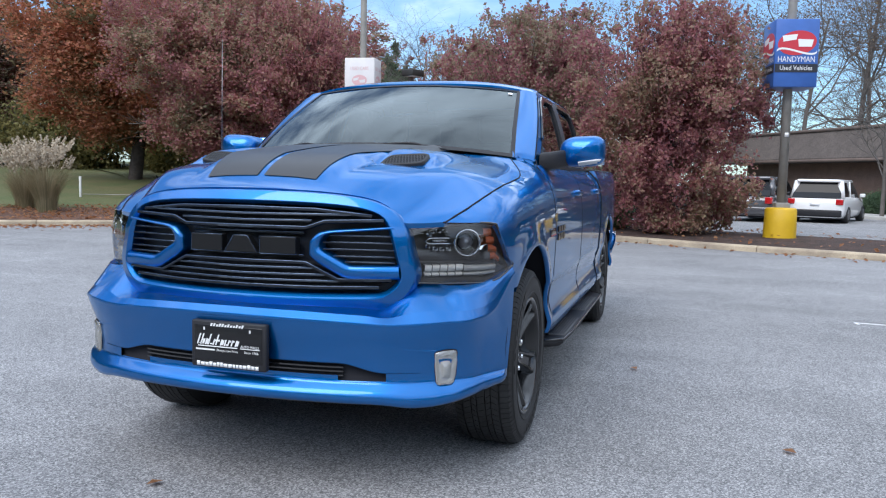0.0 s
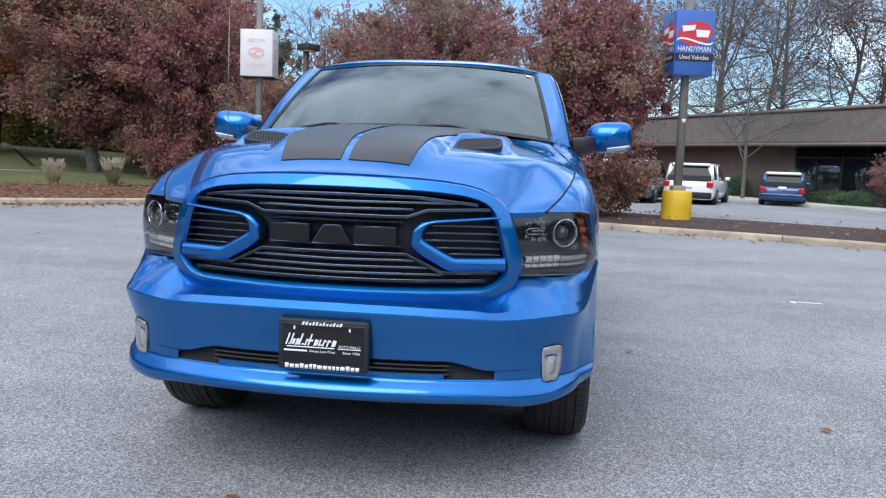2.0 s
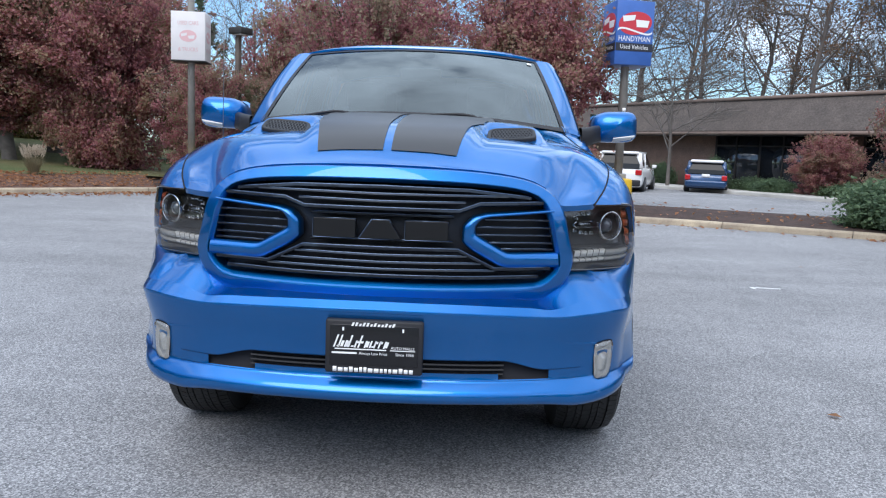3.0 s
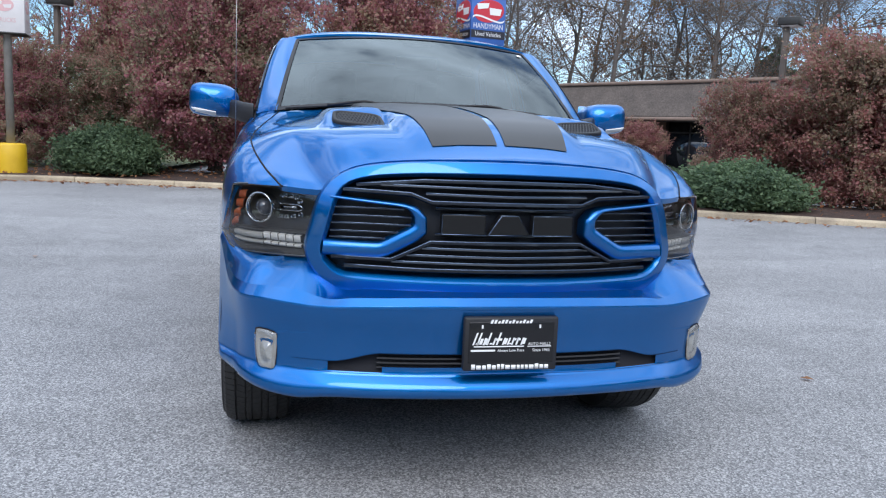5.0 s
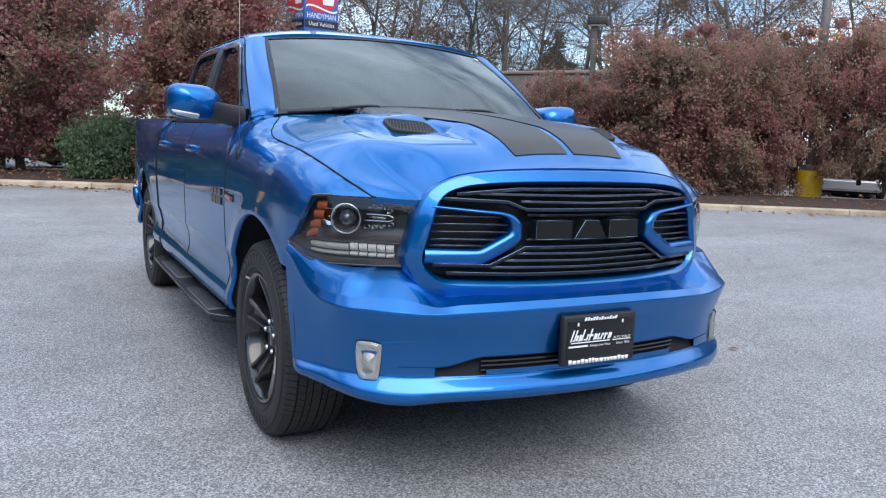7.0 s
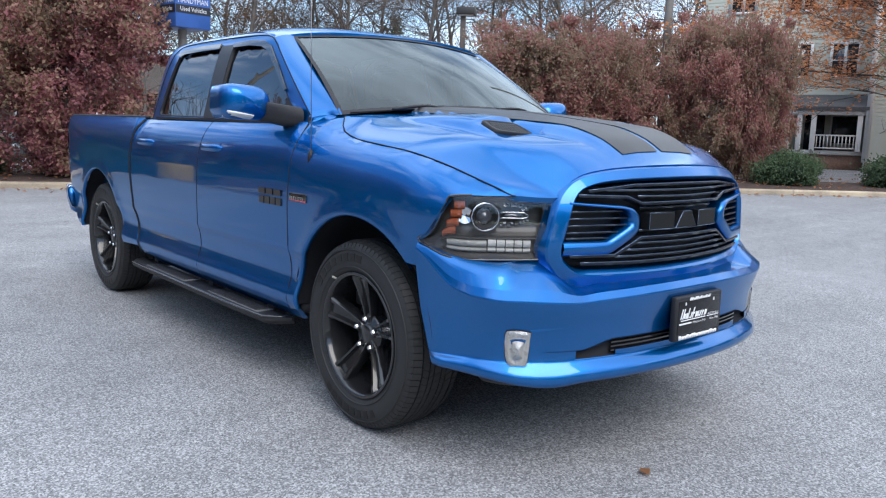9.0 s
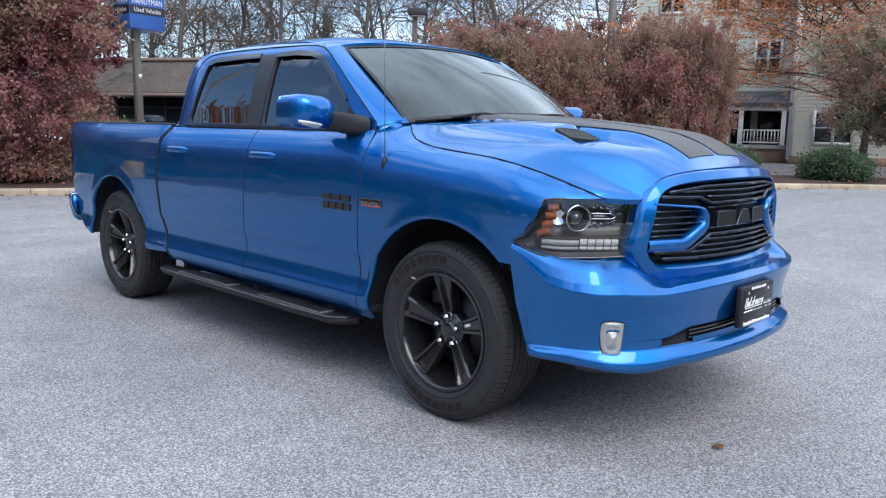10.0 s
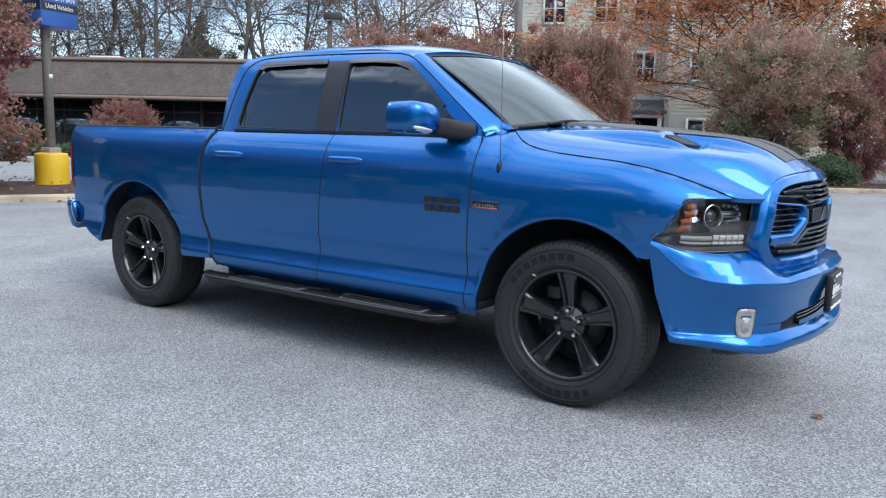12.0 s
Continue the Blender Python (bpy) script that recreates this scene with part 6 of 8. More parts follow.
rb_ = random.Random(4)
x = -0.128
while x < 0.045:
    tall = rb_.random() < 0.35 or x < -0.12
    slant(x, 0.0055, 0.598, 0.640 if tall else 0.622, 0.35)
    slant(x + 0.0065, 0.009, 0.600 if rb_.random() < 0.5 else 0.613, 0.6045 if rb_.random() < 0.5 else 0.620, 0.35)
    x += rb_.uniform(0.014, 0.019)
slant(-0.045, 0.175, 0.5905, 0.594, 0.0)
slant(0.098, 0.085, 0.5905, 0.593, 0.0)
slant(-0.10, 0.085, 0.5755, 0.5815, 0.0)
for x in np.arange(-0.072, 0.068, 0.0125):
    slant(x, 0.0075, 0.672, 0.684 if rb_.random() < 0.4 else 0.680, 0.4)
for x in (-0.105, 0.098):
    slant(x, 0.006, 0.655, 0.667, 0.0)
part("plate_print", bm, WHITEPAINT, plate, "white bars for the dealer name", smooth=False)
x = -0.138
while x < 0.135:
    w_ = rb_.choice((0.010, 0.013, 0.016))
    part("web_bar", box_bm(x, x + w_, -1.0262, -1.0215, 0.513, 0.5265 if rb_.random() < 0.7 else 0.530), WHITEPAINT, plate)
    x += w_ + 0.0045
for body, x, z, w in (("AUTO MALLS", 0.098, 0.600, 0.08), ("Always Low Price", -0.002, 0.5785, 0.095), ("Since 1966", 0.105, 0.5785, 0.062)):
    bm = text_bm(body, 0.014, w)
    bmesh.ops.transform(bm, matrix=Matrix.Translation((x, -1.0268, z)), verts=bm.verts)
    part("plate_letters", bm, WHITEPAINT, plate, smooth=False)

# ---------------------------------------------------------------- ground, kerb, planting bed
def ground_z(x, y):
    """The lot rises a hand's width towards the kerb and levels out behind it."""
    r = math.hypot(x, y - 1.0)
    return 0.10 * sstep(5.0, 11.5, r) * (1 - sstep(16.0, 24.0, r))


xs = sorted(set([round(v, 2) for v in np.linspace(-40, 40, 81)] + [-900, -400, -200, -100, -60, 60, 100, 200, 400, 900]))
ys = sorted(set([round(v, 2) for v in np.linspace(-40, 50, 91)] + [-900, -400, -200, -100, -60, 60, 80, 120, 200, 400, 900]))
ground = tagged(part("ground", grid_bm([[(x, y, ground_z(x, y)) for x in xs] for y in ys]), ASPHALT), "worn grey asphalt parking lot", "ground", kind="structure")

KERB = [(-30, -3), (-22, 2.5), (-15.5, 6.6), (-11.6, 9.4), (-8.6, 11.7), (-7.0, 13.4), (-5.6, 14.0), (-3.6, 13.7), (-1.6, 13.1), (0.2, 12.2), (2.4, 11.2), (4.5, 10.45), (6.7, 9.35), (9.4, 7.95), (12.3, 6.35), (15.2, 4.3), (18.2, 1.4), (21.5, -2.6), (27, -10)]
kerb_line = [(p.x, p.y) for p in curve_pts([(a, b, 0) for a, b in KERB], 0.1)]
kerb_line = [(p.x, p.y) for p in resample([(a, b, 0) for a, b in kerb_line], 700, False)]


def kerb_frame(i):
    a, b = kerb_line[max(0, i - 1)], kerb_line[min(len(kerb_line) - 1, i + 1)]
    d = Vector((b[0] - a[0], b[1] - a[1])).normalized()
    return Vector(kerb_line[i]), Vector((-d.y, d.x))


kerb = tagged(new("kerb"), "weathered concrete kerb edging the planting bed", "kerb", kind="structure")
step_k = 20
for i0 in range(0, len(kerb_line) - 1, step_k):
    i1 = min(i0 + step_k, len(kerb_line) - 1)
    rows = []
    for i in range(i0, i1 + 1, 2):
        p, n = kerb_frame(i)
        t = (i - i0) / max(1, i1 - i0)
        g = ground_z(p.x, p.y)
        sec = [(0.0, -0.05), (0.008, 0.075), (0.022, 0.096), (0.045, 0.104), (0.15, 0.108), (0.16, 0.03)]
        rows.append([(p.x + n.x * o, p.y + n.y * o, g + h) for o, h in sec])
    if len(rows) > 1:
        a, b = Vector(rows[0][0]), Vector(rows[-1][0])
        d = (b - a).normalized() * 0.006
        rows[0] = [tuple(Vector(q) + d) for q in rows[0]]
        rows[-1] = [tuple(Vector(q) - d) for q in rows[-1]]
        bm = grid_bm(rows)
        bm.faces.new([v for v in bm.verts][:6])
        bm.faces.new([v for v in bm.verts][-6:])
        bmesh.ops.recalc_face_normals(bm, faces=bm.faces[:])
        part("kerb_stone", bm, CONCRETE, kerb, sharp=0.5)


def strip(name, o0, o1, h0, h1, i0, i1, material, steps=10, rough_=0.02, step=3):
    """A band of ground along the kerb, between two offsets behind it."""
    rows = []
    for i in range(i0, i1, step):
        p, n = kerb_frame(i)
        row = []
        for k in range(steps + 1):
            o = o0 + (o1 - o0) * k / steps
            q = p + n * o
            z = ground_z(q.x, q.y) + h0 + (h1 - h0) * (k / steps) ** 0.8 + rough_ * (noise.noise((q.x * 1.7, q.y * 1.7, 0)) if 0 < k < steps else 0)
            row.append((q.x, q.y, z))
        rows.append(row)
    bm = grid_bm(rows)
    bm.normal_update()
    if sum(f.normal.z for f in bm.faces) < 0:
        bmesh.ops.reverse_faces(bm, faces=bm.faces[:])
    return part(name, bm, material)


def near_i(x):
    return min(range(len(kerb_line)), key=lambda i: abs(kerb_line[i][0] - x))


I0, IL, I1 = near_i(-29), near_i(-6.6), near_i(26)
bed = strip("planting_bed", 0.155, 2.7, 0.10, 0.165, IL, I1, MULCH)
tagged(bed, "brown mulch planting bed behind the kerb", "planting bed", kind="structure")
litter = strip("leaf_bed", 0.155, 2.6, 0.10, 0.28, I0, IL + 3, mat("leaf_litter", (0.16, 0.075, 0.045), rough=0.95, var=0.8, vscale=7, col2=(0.07, 0.04, 0.03), bump=1.0, bscale=30, fine=0.5, fscale=28))
tagged(litter, "bed of brown fallen leaves along the kerb", "planting bed", kind="structure")
rows = []
for i in range(I0, near_i(-4.4), 4):
    p, n = kerb_frame(i)
    rows.append([(p.x + n.x * o, p.y + n.y * o, 0.38 - 0.2 * sstep(-7.0, -5.0, p.x) + 0.04 * noise.noise((p.x * 0.4, o * 0.4, 0)) + h * sstep(-4.0, -8.0, p.x)) for o, h in ((2.5, 0.0), (4, 0.05), (7, 0.16), (11, 0.4), (16, 0.75), (24, 1.1), (40, 1.5), (80, 2.0))])
bm = grid_bm(rows)
bm.normal_update()
if sum(f.normal.z for f in bm.faces) < 0:
    bmesh.ops.reverse_faces(bm, faces=bm.faces[:])
tagged(part("lawn", bm, GRASS), "rising lawn of green and straw-coloured grass", "lawn", kind="structure")


def leaf_mesh(name, C, size, rng, material, up=0.5, stretch=1.5):
    """Many small folded leaves with their centres at C."""
    n = len(C)
    N = rng.normal(size=(n, 3))
    N[:, 2] += up
    N /= np.linalg.norm(N, axis=1, keepdims=True)
    U = np.cross(N, rng.normal(size=(n, 3)))
    U /= np.linalg.norm(U, axis=1, keepdims=True)
    W = np.cross(N, U)
    s = (size * (0.65 + 0.7 * rng.random(n)))[:, None]
    V = np.empty((n, 4, 3))
    V[:, 0], V[:, 2] = C - U * s * 0.5 * stretch, C + U * s * 0.5 * stretch
    V[:, 1], V[:, 3] = C + W * s * 0.5 + N * s * 0.15, C - W * s * 0.5 + N * s * 0.15
    me = bpy.data.meshes.new(name)
    F = np.arange(n * 4).reshape(n, 4)
    me.from_pydata(V.reshape(-1, 3).tolist(), [], F.tolist())
    me.materials.append(material)
    return me


def limbs_of(rng, base, height, spread, r0, levels=3, first=0.25, kids=(5, 4, 3), lean=0.0, up=0.75, taper=0.55, wig=0.2):
    """Segments of trunk and limbs, as (start, end, r0, r1), and the tips."""
    segs, tips = [], []

    def grow(p, d, length, r, lvl):
        n = 4 if lvl == 0 else 3
        pts = [np.array(p, float)]
        dd = np.array(d, float)
        for k in range(n):
            dd = dd + rng.normal(size=3) * (0.06 if lvl == 0 else wig) + np.array((0, 0, 0.04 if lvl else 0))
            dd /= np.linalg.norm(dd)
            pts.append(pts[-1] + dd * length / n)
        rr = [r * (1 - (1 - taper) * k / n) for k in range(n + 1)]
        for k in range(n):
            segs.append((pts[k], pts[k + 1], rr[k], rr[k + 1]))
        if lvl >= levels:
            tips.extend(pts[1:])
            return
        m = kids[min(lvl, len(kids) - 1)]
        for j in range(m):
            t = first + (1 - first) * (j + rng.random() * 0.7) / m if lvl == 0 else 0.3 + 0.7 * (j + rng.random()) / m
            t = min(0.99, t)
            k = min(n - 1, int(t * n))
            q = pts[k] + (pts[k + 1] - pts[k]) * (t * n - k)
            a = rng.random() * 2 * math.pi
            side = np.array((math.cos(a), math.sin(a), 0.0))
            nd = dd * up + side * (1 - 0.35 * up) * (1.0 if lvl == 0 else 0.9)
            nd[2] = max(nd[2], 0.12)
            nd /= np.linalg.norm(nd)
            grow(q, nd, length * (spread if lvl == 0 else 0.62) * (0.75 + 0.4 * rng.random()) * (1.15 - 0.45 * t if lvl == 0 else 1), rr[k] * (0.45 if lvl == 0 else 0.55), lvl + 1)
        tips.append(pts[-1])

    grow(base, (lean, 0, 1), height, r0, 0)
    return segs, tips


def limb_mesh(name, segs, material, sides=5):
    """Tapered limbs as one mesh."""
    V, F = [], []
    for a, b, r0, r1 in segs:
        d = (b - a) / max(1e-9, np.linalg.norm(b - a))
        u = np.cross(d, (0.31, 0.2, 0.93))
        u /= max(1e-9, np.linalg.norm(u))
        w = np.cross(d, u)
        k = 3 if r0 < 0.015 else (4 if r0 < 0.04 else (sides if r0 < 0.1 else 9))
        s = len(V)
        for p, r in ((a, r0), (b, r1)):
            for j in range(k):
                t = 2 * math.pi * j / k
                V.append(tuple(p + (u * math.cos(t) + w * math.sin(t)) * r))
        for j in range(k):
            F.append((s + j, s + (j + 1) % k, s + k + (j + 1) % k, s + k + j))
    me = bpy.data.meshes.new(name)
    me.from_pydata(V, [], F)
    me.materials.append(material)
    for p in me.polygons:
        p.use_smooth = True
    return me


def leafy_tree(seed, height, radius, z0, trunk, leaves, leaf, size, label, category="tree", name="tree", clumps=260, per=90, bark=BARK, spread=0.5, hollow=0.35, ragged=0.22, clump_r=0.24, low=0.75, shoots=0):
    """A tree with trunk, limbs and a ragged crown of leaves; its foot in the origin."""
    rng = np.random.default_rng(seed)
    t = thing(name, label, category)
    segs, tips = limbs_of(rng, (0, 0, -0.1), height * 0.78, spread, trunk, 3, 0.2)
    zc, rz = (z0 + height) / 2, (height - z0) / 2
    cs = []
    while len(cs) < clumps:
        p = rng.normal(size=3)
        p /= np.linalg.norm(p)
        r = (hollow + (1 - hollow) * rng.random() ** 0.5)
        nz = 1 + ragged * noise.noise((p[0] * 1.9 + seed, p[1] * 1.9, p[2] * 1.9)) * 1.6 + ragged * 1.1 * noise.noise((p[0] * 5 + seed, p[1] * 5, p[2] * 5))
        w = 1.0 if p[2] > 0 else low + (1 - low) * (1 + p[2])
        if low >= 0.9 and p[2] < 0:
            w = low * (1 - 0.3 * p[2] ** 2) / max(0.3, math.hypot(p[0], p[1]))
        cs.append((p[0] * radius * r * nz * w, p[1] * radius * r * nz * w, zc + p[2] * rz * (r * nz if p[2] > 0 else (1 if low >= 0.9 else r))))
    for q in tips[:: max(1, len(tips) // 40)]:
        if q[2] > z0:
            cs.append(tuple(q))
    C = []
    for c in cs:
        k = int(per * (0.5 + rng.random()))
        rr = clump_r * radius * (0.6 + 0.8 * rng.random())
        d = rng.normal(size=(k, 3)) * rr * np.array((0.55, 0.55, 0.42))
        C.append(np.array(c) + d)
    C = np.concatenate(C)
    rad = np.quantile(np.hypot(C[:, 0], C[:, 1]), 0.985)
    C[:, :2] *= radius / rad
    top = np.quantile(C[:, 2], 0.997)
    C[:, 2] = z0 * 0.5 + (C[:, 2] - z0 * 0.5) * (height - z0 * 0.5) / (top - z0 * 0.5)
    # shoots that stand out of the crown
    extra, twigs = [], []
    for k in range(shoots):
        a, e = rng.random() * 2 * math.pi, math.asin(0.05 + 0.93 * rng.random())
        o = np.array((math.cos(a) * math.cos(e), math.sin(a) * math.cos(e), math.sin(e)))
        q = np.array((0, 0, zc)) + o * np.array((radius, radius, rz)) * (0.72 + 0.2 * rng.random())
        d = o * 0.6 + np.array((0, 0, 0.8)) + rng.normal(size=3) * 0.15
        L = height * (0.06 + 0.16 * rng.random() ** 1.6)
        end = q + d / np.linalg.norm(d) * L
        twigs.append((q - d * 0.2, end, 0.006, 0.003))
        m = int(8 + L * 40)
        u = rng.random(m)[:, None] ** 0.8
        extra.append(q + (end - q) * u + rng.normal(size=(m, 3)) * (0.10 * (1.15 - u)) * min(1.0, radius / 1.6))
    if extra:
        C = np.concatenate([C, *extra])
        ob = tagged(new("brushwood", limb_mesh("brushwood", twigs, bark)), kind="stuff")
        ob.parent = t
    ob = new("trunk", limb_mesh("trunk", segs, bark))
    ob.parent = t
    C = C[C[:, 2] > 0.04]
    ob = new("crown", leaf_mesh("crown", C, leaf, rng, leaves))
    ob.parent = t
    return t


def bare_tree(seed, height, trunk, label, name="bare_tree", bark=PALEBARK, kids=(9, 6, 5, 3), spread=0.5, levels=3, leaves=None, nleaf=0, leaf=0.09, wig=0.2, fan=0.28):
    rng = np.random.default_rng(seed)
    t = thing(name, label, "tree")
    segs, tips = limbs_of(rng, (0, 0, -0.1), height * 0.8, spread, trunk, levels, 0.3, kids, up=0.6, taper=0.35, wig=wig)
    ob = new("trunk", limb_mesh("trunk", segs, bark, 5))
    ob.parent = t
    if leaves:
        tips = np.array(tips)
        C = tips[rng.integers(0, len(tips), nleaf)] + rng.normal(size=(nleaf, 3)) * fan
        ob = new("crown", leaf_mesh("crown", C, leaf, rng, leaves))
        ob.parent = t
    return t


def gz(x, y):
    return ground_z(x, y) + 0.13


# burgundy trees of the planting bed
BURG = "small tree with burgundy autumn leaves in the mulch bed"
t1 = leafy_tree(11, 4.6, 1.95, 0.1, 0.09, LEAF_RED, 0.052, 0, BURG, clumps=640, per=115, ragged=0.5, clump_r=0.12, low=0.95, hollow=0.25, shoots=150)
place(tagged(t1, group="burgundy trees along the kerb"), pose(1.38, 13.35, gz(2, 13), 0, 0, 20))
t2 = leafy_tree(12, 5.2, 2.1, 0.4, 0.1, LEAF_WINE, 0.056, 0, BURG, clumps=600, per=110, ragged=0.5, clump_r=0.125, low=0.9, hollow=0.25, shoots=150)
place(tagged(t2, group="burgundy trees along the kerb"), pose(-2.0, 16.0, gz(-1, 15), 0, 0, 75))
hedge = leafy_tree(13, 3.75, 2.0, 0.0, 0.08, LEAF_HEDGE, 0.050, 0, BURG, clumps=640, per=115, ragged=0.42, clump_r=0.12, low=0.95, hollow=0.25, shoots=150)
place(tagged(hedge, group="burgundy trees along the kerb"), pose(11.1, 10.6, gz(9, 11), 0, 0, 10) @ Matrix.Diagonal((0.97, 0.97, 0.95, 1)))
for x, y, k, kz, rz, lift in ((9.35, 12.1, 0.62, 0.72, 80, 0), (12.7, 9.9, 0.74, 0.94, 130, 0), (14.5, 10.9, 0.94, 1.08, 20, 0.05), (15.1, 8.5, 0.70, 1.00, 250, 0.42), (15.75, 7.5, 0.56, 1.08, 55, 0)):
    copy_thing(hedge, pose(x, y, gz(x, y) + lift, 0, 0, rz) @ Matrix.Diagonal((k, k, kz, 1)))
for x, y, k, rz in ((-6.6, 17.2, 0.62, 200), (-2.5, 20.5, 1.1, 310)):
    copy_thing(t2, pose(x, y, 0.2, 0, 0, rz) @ Matrix.Diagonal((k, k, k, 1)))
# large trees over the lawn
orange = leafy_tree(21, 11.0, 5.2, 1.9, 0.26, LEAF_ORANGE, 0.105, 0, "large tree with orange and green autumn leaves on the lawn", clumps=560, per=165, ragged=0.45, spread=0.55, clump_r=0.15, shoots=120)
place(orange, pose(-18.2, 21.4, 1.0, 0, 0, 0) @ Matrix.Diagonal((1, 1, 0.75, 1)))
dark = leafy_tree(22, 8.2, 3.3, 1.1, 0.2, LEAF_PLUM, 0.075, 0, "large tree with dark red leaves beside the lawn", clumps=600, per=150, ragged=0.48, spread=0.5, bark=PALEBARK, clump_r=0.14, shoots=120)
place(dark, pose(-12.6, 18.4, 0.55, 0, 0, 30) @ Matrix.Diagonal((1, 1, 0.84, 1)))
copy_thing(t1, pose(-9.6, 18.3, 0.35, 0, 0, 250) @ Matrix.Diagonal((1.1, 1.1, 1.3, 1)))
copy_thing(dark, pose(-13.5, 22.5, 0.75, 0, 0, 160) @ Matrix.Diagonal((1.2, 1.2, 1.0, 1)))
copy_thing(dark, pose(-34.0, 27.0, 1.3, 0, 0, 260) @ Matrix.Diagonal((1.3, 1.3, 1.1, 1)))
# trees by the apartment house
mixed = leafy_tree(31, 4.7, 2.3, 0.75, 0.1, leafmat("mixed_leaves", [(0.16, 0.20, 0.11), (0.22, 0.25, 0.14), (0.24, 0.23, 0.15), (0.44, 0.26, 0.21), (0.42, 0.22, 0.20), (0.25, 0.26, 0.15)]), 0.055, 0, "small tree turning from green to rust", clumps=420, per=100, ragged=0.55, clump_r=0.13, shoots=110)
place(mixed, pose(20.0, 3.9, 0.2, 0, 0, 0) @ Matrix.Diagonal((1, 1, 0.92, 1)))
copy_thing(t2, pose(-4.6, 18.8, 0.2, 0, 0, 130) @ Matrix.Diagonal((0.72, 0.72, 0.98, 1)))
copy_thing(mixed, pose(-4.5, 17.6, 0.2, 0, 0, 140) @ Matrix.Diagonal((0.7, 0.7, 0.66, 1)))
copy_thing(t2, pose(21.5, 1.95, 0.0, 0, 0, 70) @ Matrix.Diagonal((0.62, 0.62, 0.8, 1)))
copy_thing(t2, pose(25.5, -1.5, 0.1, 0, 0, 190) @ Matrix.Diagonal((1.1, 1.1, 1.15, 1)))
cyp = bare_tree(33, 9.5, 0.10, "tall tree with sparse orange needles", "cypress", BARK, (22, 13, 9), 0.78, 3, LEAF_TAN, 60000, 0.06, 0.25, 0.10)
place(cyp, pose(24.2, 6.1, 0.1, 0, 0, 0) @ Matrix.Diagonal((1.35, 1.35, 0.82, 1)))
# bare trees behind the low building
b1 = bare_tree(41, 15.0, 0.19, "tall bare tree with fine twigs and last leaves behind the building", kids=(13, 8, 6, 4), levels=4, spread=0.5, bark=TWIG, leaves=LEAF_RUST, nleaf=1700, leaf=0.09, wig=0.30, fan=0.2)
b2 = bare_tree(42, 13.0, 0.2, "tall tree holding its last rusty leaves", "thin_leaved_tree", kids=(11, 7, 5), spread=0.55, leaves=LEAF_RUST, nleaf=5200, wig=0.28)
place(tagged(b1, group="bare trees behind the building"), pose(15, 47, 0, 0, 0, 0))
place(tagged(b2, group="bare trees behind the building"), pose(24, 45, 0, 0, 0, 0))
rnd = random.Random(9)
for k, (x, y) in enumerate(((6, 52), (12, 52), (19, 50), (28, 48), (33, 41), (29, 37), (37, 34), (41, 27), (3, 60), (45, 19), (34, 29), (23, 55), (-3, 58), (38, 45), (48, 10), (8, 48), (16, 56), (21, 46), (26, 52), (31, 46), (35, 38), (40, 33), (43, 23), (14, 62), (29, 60), (46, 30), (2, 50), (33, 54), (25, 41))):
    m = pose(x, y, 0, 0, 0, rnd.uniform(0, 360)) @ Matrix.Diagonal((*[rnd.uniform(0.85, 1.2)] * 3, 1))
    copy_thing(b1 if k % 4 != 2 else b2, m)
copy_thing(b1, pose(27.5, 1.2, 0.1, 0, 0, 40) @ Matrix.Diagonal((0.6, 0.6, 0.52, 1)))
sap = bare_tree(43, 4.4, 0.06, "small bare tree with dense pale twigs", "bare_tree", PALEBARK, (15, 9, 7), 0.62, 3)
place(sap, pose(9.0, 31.0, 0.1) @ Matrix.Diagonal((1.55, 1.55, 1.42, 1)))
copy_thing(sap, pose(-6.6, 21.5, 0.3, 0, 0, 80) @ Matrix.Diagonal((0.9, 0.9, 0.95, 1)))
conifer = leafy_tree(51, 9.0, 1.5, 1.0, 0.15, LEAF_GREEN, 0.14, 0, "dark green conifer in the distance", name="conifer", clumps=200, per=70, hollow=0.1)
place(conifer, pose(-11.6, 31.0, 0.6) @ Matrix.Diagonal((0.75, 0.75, 0.74, 1)))
copy_thing(conifer, pose(37, 52, 0, 0, 0, 50) @ Matrix.Diagonal((2.6, 2.6, 1.5, 1)))
for x, y, k, rz in ((-12, 36, 0.42, 0), (-19, 38, 1.1, 50), (-27, 34, 1.1, 100), (-34, 28, 1.1, 150), (-38, 20, 1.1, 200), (-7, 38, 0.45, 250), (0, 44, 0.6, 300)):
    copy_thing(dark, pose(x, y, 0.9, 0, 0, rz) @ Matrix.Diagonal((1.6 * k, 1.6 * k, 1.15 * k, 1)))
# woods that close the place behind the camera
wood = leafy_tree(61, 10.5, 5.0, 0.5, 0.2, LEAF_OLIVE, 0.34, 0, "dull green tree at the far edge of the lot", clumps=170, per=50)
place(tagged(wood, group="far trees round the lot"), pose(-52, -6, 0))
for k in range(19):
    a = radians(150 + k * 12.5)
    r = 40 + 6 * rnd.random()
    copy_thing(wood, pose(r * math.cos(a), r * math.sin(a), 0, 0, 0, rnd.uniform(0, 360)) @ Matrix.Diagonal((*[rnd.uniform(0.8, 1.25)] * 3, 1)))

